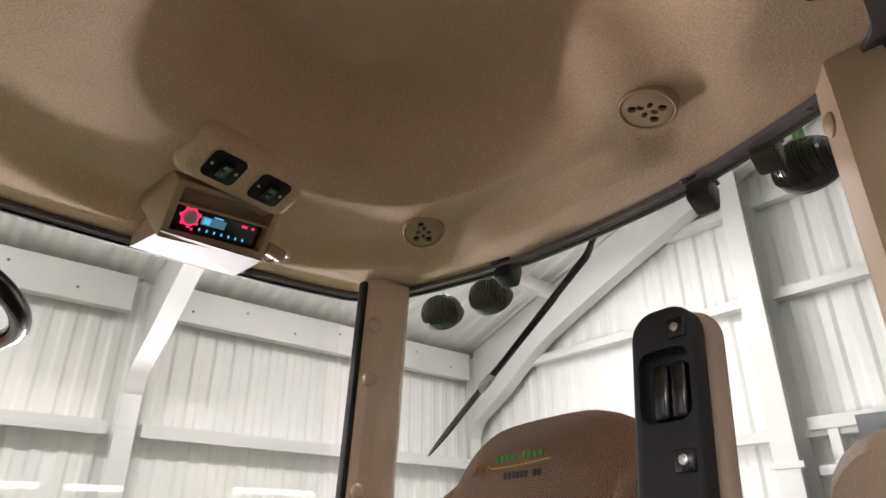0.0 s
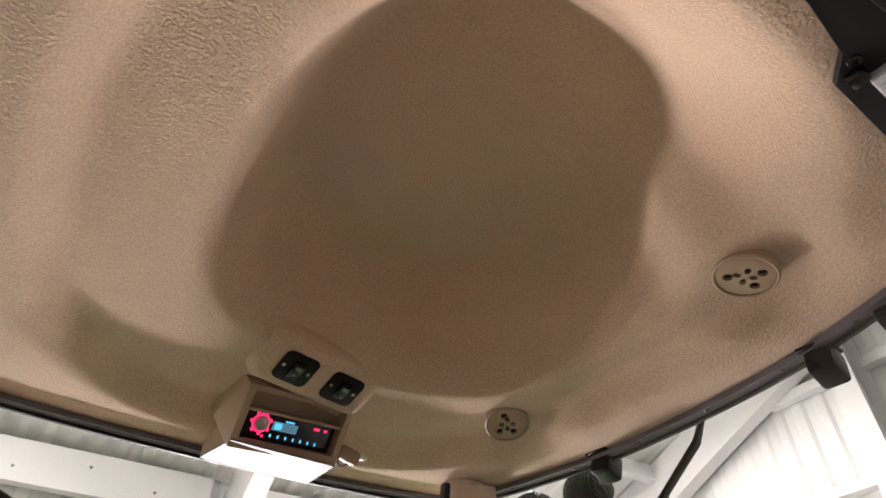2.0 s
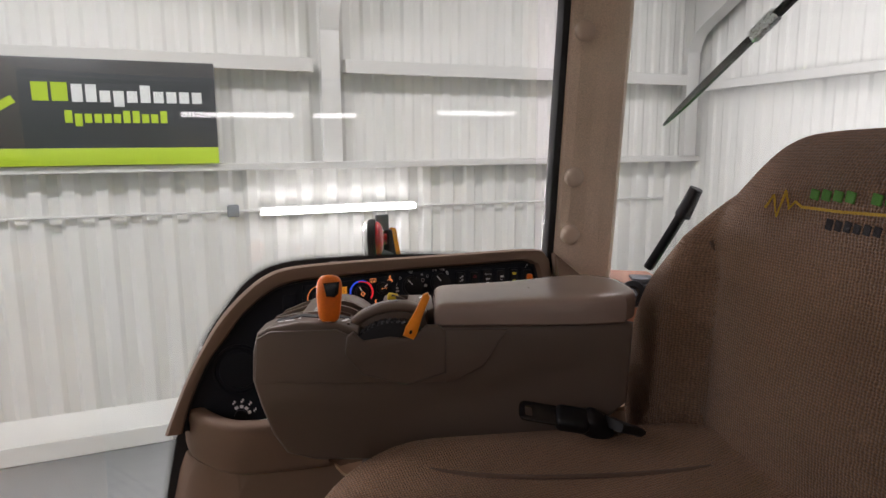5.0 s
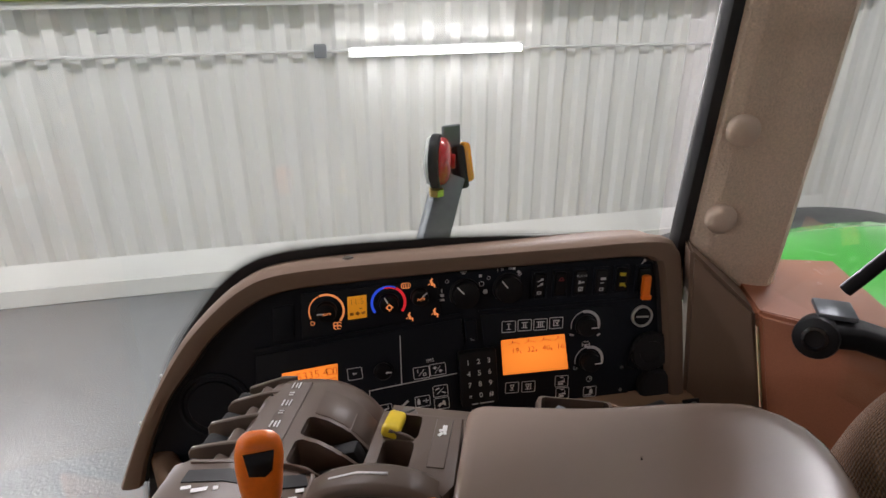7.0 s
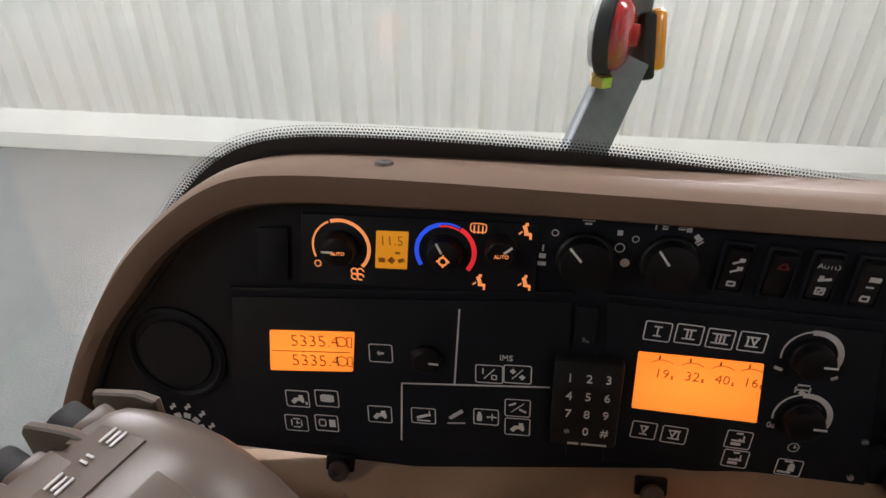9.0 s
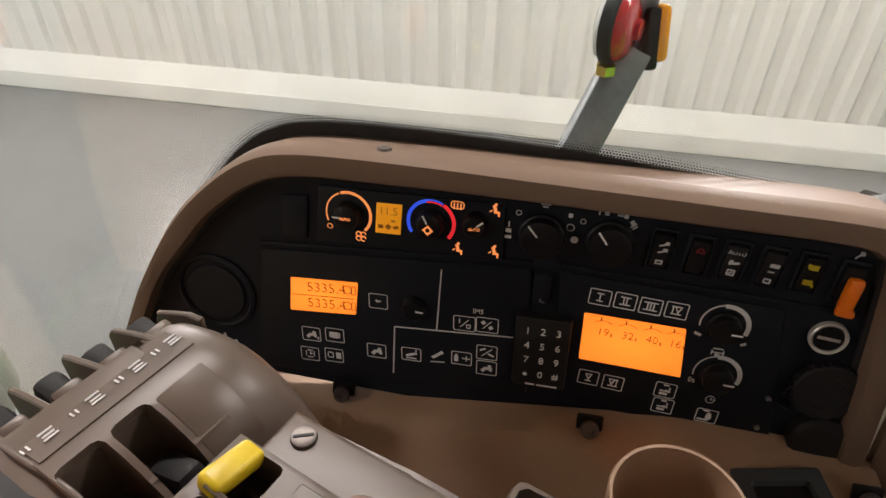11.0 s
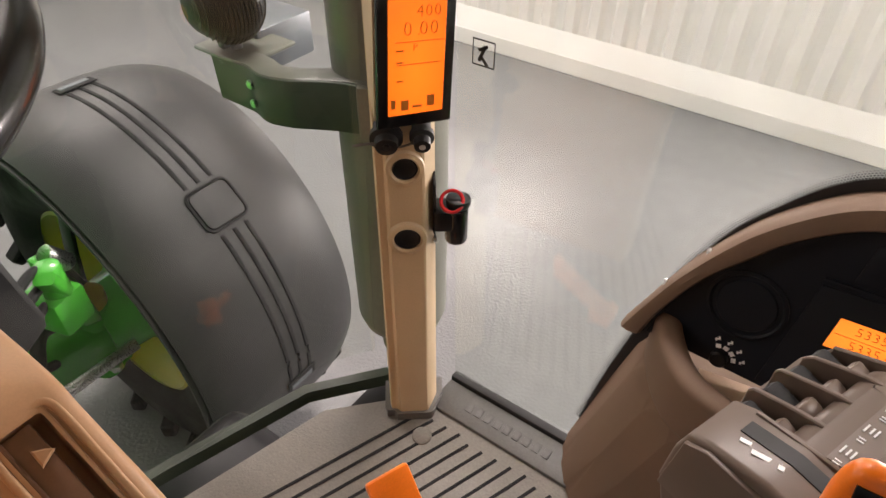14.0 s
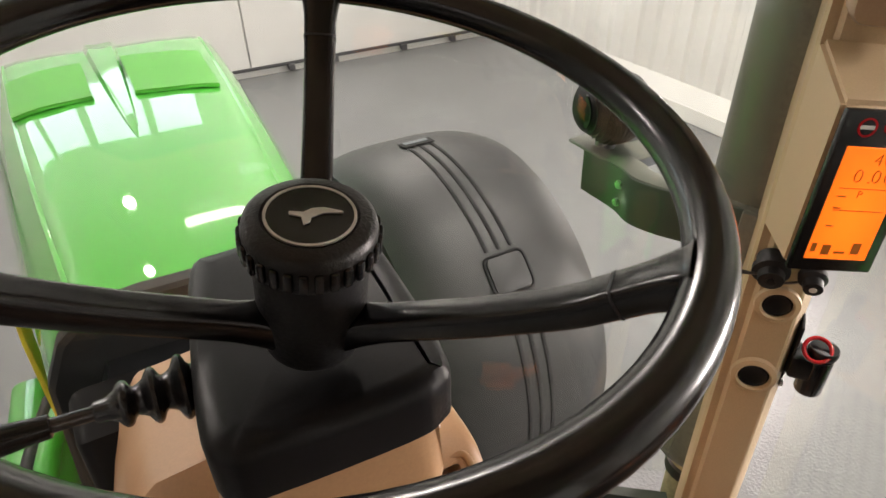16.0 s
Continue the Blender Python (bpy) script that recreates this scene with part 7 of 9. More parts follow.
def back_x(y, z, s):
    """Front face of the backrest: a shallow hollow between swollen bolsters."""
    v = abs(y - SEAT_Y)
    soft = max(0, min(1, (v - 0.150) / 0.055))
    bolster = 0.030 * soft * soft * (3 - 2 * soft) * max(0, min(1, (1.90 - z) / 0.07))
    crease = 0.010 * math.exp(-((v - 0.158 - 0.35 * max(0, z - 1.80)) / 0.011) ** 2) * max(0, min(1, (1.90 - z) / 0.04))
    lumbar = 0.014 * math.exp(-((z - 1.70) / 0.08) ** 2) * max(0, 1 - (v / 0.16) ** 2)
    edge = 0.055 * max(0, (s - 0.72) / 0.28) ** 2.2
    return 0.296 + 0.05 * (z - 1.75) - bolster - lumbar + crease + edge


rows = []
for i in range(1, 29):
    s = (i / 28) ** 0.8
    rows.append([(back_x(BACK_C[0] + (y - BACK_C[0]) * s, BACK_C[1] + (z - BACK_C[1]) * s, s), BACK_C[0] + (y - BACK_C[0]) * s, BACK_C[1] + (z - BACK_C[1]) * s) for y, z in outline])
for d, s in ((0.082, 1.0), (0.105, 0.985), (0.115, 0.95)):
    rows.append([(0.296 + 0.05 * (z - 1.75) + d, BACK_C[0] + (y - BACK_C[0]) * s, BACK_C[1] + (z - BACK_C[1]) * s) for y, z in outline])
# the whole backrest is turned a little towards the console
BACK_M = Matrix.Translation((0.30, SEAT_Y, 0)) @ Matrix.Rotation(radians(-8), 4, "Z") @ Matrix.Translation((-0.30, -SEAT_Y, 0))
part("backrest", moved(loft([[Vector(p) for p in r] for r in rows]), BACK_M), M_CLOTH, seat)
# piped seams of the bolsters
for sgn in (1, -1):
    line = [(back_x(SEAT_Y + sgn * v, z, 0.5) + 0.0035, SEAT_Y + sgn * v, z) for v, z in ((0.170, 1.83), (0.163, 1.81), (0.158, 1.77), (0.158, 1.70), (0.160, 1.63), (0.165, 1.57))]
    part("seam", moved(sweep(smooth_line(line, 5), ring_section(0.0026, 6)), BACK_M), M_FABRIC_SIDE, seat)
part("backrest_shell", moved(loft([[Vector((0.411 + 0.05 * (z - 1.75) + d, BACK_C[0] + (y - BACK_C[0]) * s, BACK_C[1] + (z - BACK_C[1]) * s)) for y, z in outline] for d, s in ((-0.008, 0.955), (0.004, 0.955), (0.022, 0.85), (0.026, 0.7))]), BACK_M), M_BLACK, seat, "black plastic seat shell")

# embroidery: green and black bars of unreadable wording and a yellow line with a zigzag
rng = random.Random(5)


def stitched(name, mat, y0, y1, z, h, gap_at=-1):
    w = (y1 - y0) / 9
    for k in range(9):
        if k == gap_at:
            continue
        y = y0 + w * (k + 0.5)
        hh = h * (0.82 + 0.18 * rng.random())
        part(name, moved(box(0.0016, abs(w) * 0.78, hh, 0.0006, 1, Matrix.Translation((back_x(y, z, 0.4), y, z + (hh - h) / 2)) @ Matrix.Rotation(0.18, 4, "X")), BACK_M), mat, seat)


stitched("green_stitching", M_GREEN_THREAD, 0.034, -0.072, 1.889, 0.0095, 4)
stitched("black_stitching", M_BLACK_THREAD, 0.014, -0.066, 1.865, 0.0095, 6)
zig = [(0.083, 1.873), (0.074, 1.885), (0.068, 1.866), (0.06, 1.890), (0.054, 1.874), (0.048, 1.881), (0.04, 1.877), (0.0, 1.8765), (-0.05, 1.878), (-0.085, 1.880)]
part("yellow_stitching", moved(sweep([(back_x(y, z, 0.4) - 0.0002, y, z) for y, z in zig], ring_section(0.0014, 6)), BACK_M), M_GOLD_THREAD, seat)

# cushion, turned with the armrest
CUSH_M = Matrix.Translation((0.125, SEAT_Y, 0)) @ Matrix.Rotation(radians(-15), 4, "Z") @ Matrix.Translation((-0.03, 0, 0))
rows = []
cush = rounded(0.50, 0.424, 0.12, 8)
for z, s in ((1.500, 0.90), (1.515, 0.96), (1.555, 0.995), (1.590, 1.0), (1.615, 0.99), (1.628, 0.965), (1.6345, 0.93), (1.637, 0.88), (1.635, 0.82), (1.630, 0.75), (1.625, 0.66), (1.621, 0.52), (1.619, 0.35), (1.618, 0.12)):
    row = []
    for u, v in cush:
        x, y = u * s, v * s
        front = max(0, min(1, (-0.12 - x) / 0.12))
        row.append(CUSH_M @ Vector((x, y, z - (0.020 * front * front if z > 1.6 else 0.01 * front))))
    rows.append(row)
part("cushion", loft(rows), M_CLOTH_FLAT, seat)
for sgn in (1, -1):
    line = smooth_line([CUSH_M @ Vector(p) for p in ((0.20, sgn * 0.125, 1.6255), (0.10, sgn * 0.118, 1.6245), (0.0, sgn * 0.120, 1.6255), (-0.08, sgn * 0.132, 1.6265), (-0.14, sgn * 0.152, 1.6280), (-0.18, sgn * 0.180, 1.6240))], 6)
    part("seam", sweep([p - Vector((0, 0, 0.0012)) for p in line], ring_section(0.0022, 6)), M_FABRIC_SIDE, seat)
part("suspension_cover", loft([[Vector((0.14 + u, 0.03 + v, z)) for u, v in rounded(0.34 * s, 0.34 * s, 0.05, 4)] for z, s in ((FLOOR_Z + 0.001, 1.08), (FLOOR_Z + 0.03, 1.05), (FLOOR_Z + 0.07, 0.92), (FLOOR_Z + 0.11, 1.02), (FLOOR_Z + 0.15, 0.92), (FLOOR_Z + 0.19, 1.02), (1.46, 0.95), (1.488, 1.15))]), M_BLACK_SOFT, seat)
# belt anchor lying in the gap beside the cushion
tongue = axes_at((0.128, 0.172, 1.664), (0.93, -0.33, -0.2), (0.1, 0.80, 0.6)) @ Matrix.Diagonal((0.85, 0.85, 0.85, 1))
plate = prism(rounded(0.052, 0.026, 0.008), 0.004, 0.001, m=Matrix.Translation((0, 0, -0.002)))
part("belt_tongue", moved(cut(plate, [span(-0.019, -0.009, -0.007, 0.007, -0.01, 0.01, 0.002)]), tongue), M_BLACK_GLOSS, seat, "worn black steel belt tongue")
part("belt_buckle", moved(join(box(0.042, 0.030, 0.020, 0.007, 3, Matrix.Translation((0.040, 0, -0.002))), box(0.046, 0.03, 0.03, 0.010, 3, Matrix.Translation((0.072, 0.003, -0.010)) @ Matrix.Rotation(0.5, 4, "Y"))), tongue), M_BLACK, seat)
belt = smooth_line([(0.195, 0.146, 1.652), (0.215, 0.150, 1.643), (0.235, 0.158, 1.628), (0.25, 0.165, 1.605)], 6)
part("belt_webbing", sweep(belt, rounded(0.034, 0.010, 0.004, 2)), M_BLACK_SOFT, seat)

# left armrest folded upright beside the backrest
arm_m = Matrix.Translation((0.262, -0.280, 1.835)) @ Matrix.Rotation(radians(-4), 4, "Z") @ Matrix.Rotation(radians(8), 4, "Y")


base = prism(rounded(0.080, 0.36, 0.030, 6), 0.026, 0.007, 3)
plate_m = arm_m @ Matrix.Rotation(radians(-90), 4, "Y") @ Matrix.Rotation(radians(-90), 4, "Z")
part("armrest_plate", moved(cut(base, [box(0.062, 0.078, 0.05, 0.014, 3, Matrix.Translation((0.002, 0.092, 0.032)))]), plate_m), M_BLACK_SOFT, seat, "black plastic underside of the folded armrest")
part("armrest_grip", moved(join(box(0.021, 0.062, 0.018, 0.007, 3, Matrix.Translation((-0.006, 0.086, 0.015))), box(0.021, 0.062, 0.018, 0.007, 3, Matrix.Translation((0.016, 0.086, 0.015)))), plate_m), M_BLACK_GLOSS, seat)
for v in (0.150, 0.014):
    catch = part("armrest_catch", moved(box(0.022, 0.022, 0.006, 0.002, 2, Matrix.Translation((0.022, v, 0.027))), plate_m), M_BLACK_GLOSS, seat)
    part("catch_screw", lathe([(0.005, 0.03), (0.005, 0.032), (0, 0.033)], 10, plate_m @ Matrix.Translation((0.022, v, 0))), M_METAL, catch)
part("armrest_pad", moved(prism(rounded(0.088, 0.366, 0.034, 6), 0.030, 0.013, 3, Matrix.Translation((0.003, 0, -0.029))), plate_m), M_VINYL, seat, "brown vinyl padding of the folded armrest")
part("armrest_pivot", cyl(0.02, 0.07, 20, bevel=0.003, m=Matrix.Translation((0.31, -0.225, 1.695)) @ Matrix.Rotation(radians(90), 4, "X")), M_BLACK, seat)

# rounded brown cushion beside the door, the passenger's place
pseat = thing("passenger_seat", (0.33, -0.47, FLOOR_Z), "small brown padded passenger seat folded beside the door", "seat")
part("backrest_pad", loft([[Vector((0.36 + d, -0.455 + (y * s), 1.63 + (z * s))) for y, z in rounded(0.17, 0.50, 0.075, 6)] for d, s in ((-0.03, 0.8), (-0.022, 0.93), (0.0, 1.0), (0.04, 0.98), (0.06, 0.85))]), M_VINYL, pseat)
part("base", span(0.3, 0.44, -0.53, -0.42, FLOOR_Z + 0.001, 1.40, 0.01), M_BLACK, pseat)


# ---- steering wheel and column ----
W_N = Vector((0.2059, 0.0494, 1.0)).normalized()
W_C = Vector((-0.4213, 0.0264, 1.9819))
W_R = 0.1368
wx = Vector((0.829, 0.559, 0)) - W_N * Vector((0.829, 0.559, 0)).dot(W_N)
wx.normalize()
wy = W_N.cross(wx)
W_M = Matrix.Translation(W_C) @ Matrix((wx, wy, W_N)).transposed().to_4x4()
wheel = thing("steering_wheel", W_M, "black three-spoke steering wheel with a round knurled hub cap", "steering wheel")
circle = [Vector((W_R * math.cos(a), W_R * math.sin(a), 0)) for a in (2 * math.pi * k / 96 for k in range(96))]
part("rim", moved(sweep(circle, ring_section(0.0088, 20, 0.0086), closed=True), W_M), M_WHEEL, wheel)
for deg in (5, 123, 239):
    a = radians(deg)
    d = Vector((math.cos(a), math.sin(a), 0))
    line = smooth_line([d * r + Vector((0, 0, h)) for r, h in ((0.018, -0.089), (0.030, -0.081), (0.050, -0.068), (0.070, -0.055), (0.090, -0.041), (0.104, -0.030), (0.115, -0.019), (0.125, -0.009), (W_R - 0.002, -0.001))], 5)
    n = len(line)
    widths = [1.0 - 0.10 * math.sin(math.pi * k / (n - 1)) + 0.45 * max(0, (k / (n - 1) - 0.82) / 0.18) ** 2 + 0.25 * max(0, (0.16 - k / (n - 1)) / 0.16) for k in range(n)]
    spoke = part("spoke", moved(sweep(line, rounded(0.0165, 0.0135, 0.0042, 4), scales=widths), W_M), M_WHEEL, wheel)
    k = int(n * 0.74)
    part("sleeve_joint", moved(sweep([line[k], line[k] + (line[k + 1] - line[k]).normalized() * 0.0010], [(u * widths[k] * 1.04, v * widths[k] * 1.04) for u, v in rounded(0.0165, 0.0135, 0.0042, 4)]), W_M), M_SEAL, spoke)
hub_z = -0.034
part("hub", moved(lathe([(0.0, hub_z - 0.070), (0.0215, hub_z - 0.070), (0.0232, hub_z - 0.065), (0.0235, hub_z - 0.03), (0.0232, hub_z - 0.015), (0, hub_z - 0.015)], 40), W_M), M_BLACK_SOFT, wheel)
cap = part("hub_cap", moved(lathe([(0, hub_z - 0.018), (0.0248, hub_z - 0.018), (0.0262, hub_z - 0.0148), (0.0264, hub_z - 0.006), (0.0256, hub_z - 0.0025), (0.0236, hub_z - 0.0008), (0.0190, hub_z), (0.0182, hub_z - 0.0008), (0, hub_z - 0.0008)], 48), W_M), M_HUB, wheel, "black round cap with a knurled edge")
for k in range(30):
    a = 2 * math.pi * k / 30
    part("knurl", moved(box(0.0028, 0.0036, 0.0092, 0.0011, 2, Matrix.Rotation(a, 4, "Z") @ Matrix.Translation((0.0266, 0, hub_z - 0.0107))), W_M), M_BLACK_GLOSS, cap)
part("badge_disc", moved(lathe([(0, hub_z), (0.0168, hub_z), (0.0168, hub_z - 0.001)], 40), W_M), M_BLACK_GLOSS, cap)
part("badge_ring", moved(lathe([(0.0165, hub_z - 0.0005), (0.0165, hub_z + 0.0004), (0.0176, hub_z + 0.0004), (0.0176, hub_z - 0.0005)], 48), W_M), M_SILVER, cap, "silver ring")
# plain silver emblem: a leaping bar with short strokes
em = W_M @ Matrix.Translation((0.0, 0.0, hub_z + 0.0002)) @ Matrix.Rotation(radians(35), 4, "Z")
part("badge_emblem", moved(prism([(0.84 * x, 0.84 * y) for x, y in [(-0.0095, -0.0005), (-0.004, -0.0022), (-0.003, -0.0075), (-0.0002, -0.0060), (0.0005, -0.0025), (0.006, 0.0005), (0.0145, 0.0005), (0.0148, 0.0015), (0.006, 0.0042), (0.0005, 0.0035), (-0.003, 0.0008), (-0.0095, 0.0015)]], 0.0006), em), M_SILVER, cap, "silver emblem")

col = thing("steering_column", (-0.52, 0.03, FLOOR_Z), "steering column with black top cover and tan moulded dashboard housing", "steering column")
cz = 1.866
plan = lambda grow, z, dx=0.0: [Vector((x + dx, y, z)) for x, y in
                        [(p.x, p.y) for p in smooth_line([(-0.555 - grow, 0.0, 0), (-0.548 - grow, -0.016 - grow, 0), (-0.49, -0.028 - grow, 0), (-0.425, -0.036 - grow, 0), (-0.408 + grow, -0.03 - grow, 0), (-0.403 + grow, -0.015, 0), (-0.399 + grow, 0.045, 0), (-0.402 + grow, 0.064, 0), (-0.415, 0.075 + grow, 0), (-0.48, 0.083 + grow, 0), (-0.54, 0.085 + grow, 0), (-0.555 - grow, 0.07, 0)], 4, closed=True)]]
part("top_cover", loft([plan(-0.012, cz + 0.001), plan(-0.004, cz), plan(0.0, cz - 0.004), plan(0.001, cz - 0.008), plan(0.001, cz - 0.030), plan(-0.004, cz - 0.036)]), M_BLACK, col, "black moulded cover under the wheel")
tan = [(1.835, -0.008, 0.0), (1.80, 0.0, 0.0), (1.74, 0.012, -0.006), (1.66, 0.03, -0.02), (1.55, 0.045, -0.04), (1.40, 0.05, -0.06), (FLOOR_Z + 0.001, 0.05, -0.07)]
housing = [plan(g, z, dx) for z, g, dx in tan]
for k, ring in enumerate(housing[1:]):
    for p in ring:
        p.y = min(p.y, 0.055 if k else 0.066)
part("housing", loft(housing), M_DASH, col, "tan moulded housing")
# bellows and lever on the left
b0, b1 = Vector((-0.478, -0.030, 1.843)), Vector((-0.478, -0.072, 1.8465))
bd = (b1 - b0)
bm_l = bd.to_track_quat("Z", "Y").to_matrix().to_4x4()
prof = [(0.0, 0.0), (0.010, 0.0)]
for k in range(3):
    r = 0.0165 - 0.0026 * k
    z = 0.003 + 0.0130 * k
    prof += [(r * 0.62, z), (r * 0.70, z + 0.0012), (r * 0.93, z + 0.0026), (r, z + 0.0042), (r * 0.98, z + 0.0058), (r * 0.86, z + 0.0072), (r * 0.66, z + 0.0088), (r * 0.58, z + 0.0106)]
prof += [(0.0055, 0.041), (0.0052, 0.046), (0.0045, 0.047), (0, 0.047)]
lever = part("lever_bellows", lathe(prof, 32, Matrix.Translation(b0) @ bm_l), M_BLACK_GLOSS, col, "black rubber bellows")
d = bd.normalized()
part("lever_rod", sweep([b1 - d * 0.004, b1 + d * 0.032], ring_section(0.0036, 12)), M_ROD, lever, "dark polished steel rod")
part("lever_grip", sweep([b1 + d * s for s in (0.022, 0.0225, 0.030, 0.048, 0.09, 0.125, 0.13)], ring_section(0.0078, 14), scales=[0.55, 0.72, 0.76, 0.98, 1.05, 1.0, 0.7]), M_BLACK_GLOSS, lever)

# lower dashboard: tan side panels beside the column with vents
dash = thing("dashboard", (-0.58, 0.05, FLOOR_Z), "tan moulded lower dashboard with recessed air vents", "dashboard")


def dash_ring(x, sgn):
    """Cross-section of a side panel; it falls away towards the rear and the side."""
    drop = -0.7 * (x + 0.50) if x > -0.50 else 0.25 * (x + 0.50)
    nose = 0.05 * max(0, (x + 0.44) / 0.04) ** 2
    pts = [(0.02, 1.80), (0.080, 1.795), (0.098, 1.78), (0.112, 1.745), (0.130, 1.69), (0.137, 1.665), (0.139, 1.60), (0.139, 1.40), (0.139, FLOOR_Z + 0.001), (0.02, FLOOR_Z + 0.001)]
    return [Vector((x, MID_Y - 0.022 + sgn * (y - 0.028), z + (drop - nose if z > 1.45 else 0))) for y, z in pts]


# right side: a shoulder beside the column that steps down to the sloping vent face
rings = []
for x, z_in, z_out in ((-0.64, 1.765, 1.727), (-0.50, 1.762, 1.730), (-0.476, 1.759, 1.729), (-0.468, 1.750, 1.727), (-0.461, 1.736, 1.725), (-0.454, 1.7225, 1.7185), (-0.447, 1.7135, 1.7130), (-0.40, 1.680, 1.680), (-0.362, 1.6535, 1.6535), (-0.355, 1.645, 1.645), (-0.352, 1.60, 1.60)):
    low = min(z_out - 0.02, 1.66)
    rings.append([Vector((x, 0.050, FLOOR_Z + 0.001)), Vector((x, 0.050, z_in - 0.012)), Vector((x, 0.053, z_in - 0.003)), Vector((x, 0.060, z_in)), Vector((x, 0.080, z_in + (z_out - z_in) * 0.3)), Vector((x, 0.100, z_in + (z_out - z_in) * 0.7)), Vector((x, 0.114, z_out)), Vector((x, 0.119, z_out - 0.0015)), Vector((x, 0.1225, z_out - 0.006)), Vector((x, 0.124, min(z_out - 0.012, low + 0.01))), Vector((x, 0.126, 1.45)), Vector((x, 0.126, FLOOR_Z + 0.001))])
VL, VW, VN = Vector((0.82, 0, -0.572)).normalized(), Vector((0, 1, 0)), Vector((0.572, 0, 0.82)).normalized()
vent_m = Matrix.Translation((-0.460, 0, 1.7225)) @ Matrix((VL, VW, VN)).transposed().to_4x4()
part("side_panel", cut(loft(rings), [moved(box(0.094, 0.028, 0.050, 0.003, 2), vent_m @ Matrix.Translation((0.054, 0.0905, 0)))]), M_DASH, dash)
lip = smooth_line([(0.105, 0.1115, 0), (0.06, 0.1118, 0), (0.020, 0.1120, 0), (0.006, 0.1105, 0), (0.0015, 0.1045, 0), (0.0005, 0.092, 0), (0.003, 0.079, 0), (0.009, 0.0725, 0), (0.020, 0.0712, 0), (0.06, 0.0710, 0), (0.105, 0.0708, 0)], 5)
part("vent_surround", moved(sweep([Vector(p) + Vector((0, 0, 0.0005)) for p in lip], rounded(0.0055, 0.0042, 0.0018, 3)), vent_m), M_DASH, dash)
part("vent_inner_rim", moved(cut(box(0.100, 0.0335, 0.005, 0.0015, 2), [box(0.094, 0.0275, 0.05, 0.002, 2)]), vent_m @ Matrix.Translation((0.054, 0.0905, -0.001))), M_DASH, dash)
vent = part("air_vent", moved(join(box(0.092, 0.019, 0.004, 0.0015, 2, Matrix.Translation((0, -0.0035, -0.006)) @ Matrix.Rotation(radians(8), 4, "X")), box(0.092, 0.003, 0.016, 0.001, 1, Matrix.Translation((0, -0.0125, -0.010)))), vent_m @ Matrix.Translation((0.054, 0.0905, 0))), M_VENT, dash, "brown vent flap with a small tab")
part("vent_tab", moved(prism([(-0.006, -0.004), (0.006, -0.0045), (0.0035, 0.001), (0.001, 0.0065), (-0.002, 0.003)], 0.007, 0.001, 1), vent_m @ Matrix.Translation((0.029, 0.091, -0.004))), M_DASH, vent)
part("column_slot", box(0.030, 0.006, 0.048, 0.002, 1, Matrix.Translation((-0.462, 0.0545, 1.745)) @ Matrix.Rotation(radians(28), 4, "Y")), M_BLACK, dash, "black slot beside the column")
left = loft([dash_ring(x, -1) for x in (-0.64, -0.60, -0.55, -0.50, -0.46, -0.44, -0.425)])
part("side_panel", moved(left, Matrix.Translation((0.005, -0.044, -0.028))), M_DASH, dash)
part("far_panel", prism([(-0.60, 1.715), (-0.585, 1.62), (-0.595, FLOOR_Z + 0.001), (-0.66, FLOOR_Z + 0.001), (-0.66, 1.70), (-0.64, 1.73)], 0.10, 0.012, 3, Matrix.Translation((0, -0.02, 0)) @ Matrix.Rotation(radians(90), 4, "X")), M_BLACK, dash, "black side panel")
tag = thing("column_tag", (-0.464, 0.086, 1.757), "torn white card tag stuck on the dashboard", "tag")
c_low, c_right, c_top = Vector((-0.447, 0.067, 1.7725)), Vector((-0.462, 0.097, 1.7530)), Vector((-0.499, 0.094, 1.7515))
cx = (c_right - c_low).normalized()
cn = cx.cross(c_top - c_low).normalized()
card_m = Matrix.Translation(c_low) @ Matrix((cx, cn.cross(cx), cn)).transposed().to_4x4()
card = [(-0.002, 0.004), (0.004, -0.001), (0.012, 0.0015), (0.018, -0.0015), (0.026, 0.0005), (0.033, -0.002), (0.0375, 0.003), (0.0365, 0.012), (0.033, 0.024), (0.027, 0.034), (0.018, 0.0335), (0.006, 0.026), (-0.004, 0.017), (-0.006, 0.009)]
part("card", prism(card, 0.0010, m=card_m), M_WHITE, tag)
part("pin", lathe([(0.0013, 0), (0.0012, 0.0006), (0, 0.0008)], 10, card_m @ Matrix.Translation((0.0165, 0.0045, 0.0009))), M_SCREW, tag)

# ---- performance monitor on the front post ----
mon = thing("post_monitor", (-0.448, 0.47, 1.8), "black-framed orange display on a beige housing on the front post", "monitor")
MO = Vector((-0.448, 0.4695, 1.8185))
mu = Vector((0.033, 0.061, -0.006)).normalized()
mv = Vector((-0.010, 0.006, 0.131)).normalized()
MM = axes_at(MO, mu, mv)
if MM.col[2].x < 0:
    MM = axes_at(MO, -mu, mv)
out = lambda a, b, c: MM @ Vector((a, b, c))
back = lambda a, b, c: out(a, b, -c)
ring0 = [out(a, b, -0.004) for a, b in ((-0.036, -0.068), (0.036, -0.068), (0.037, 0.072), (-0.037, 0.072))]
ring1 = [fp(a, -0.004, z) for a, z in ((-0.036, 1.735), (0.033, 1.735), (0.034, 1.915), (-0.036, 1.915))]
hous = loft([ring1, ring0])
bmesh.ops.bevel(hous, geom=hous.edges[:], offset=0.004, segments=2, affect="EDGES", clamp_overlap=True)
part("housing", hous, M_POST, mon, "beige painted wedge housing")
part("frame", moved(box(0.072, 0.138, 0.007, 0.002, 2), MM), M_BLACK_GLOSS, mon, "black glossy display frame")
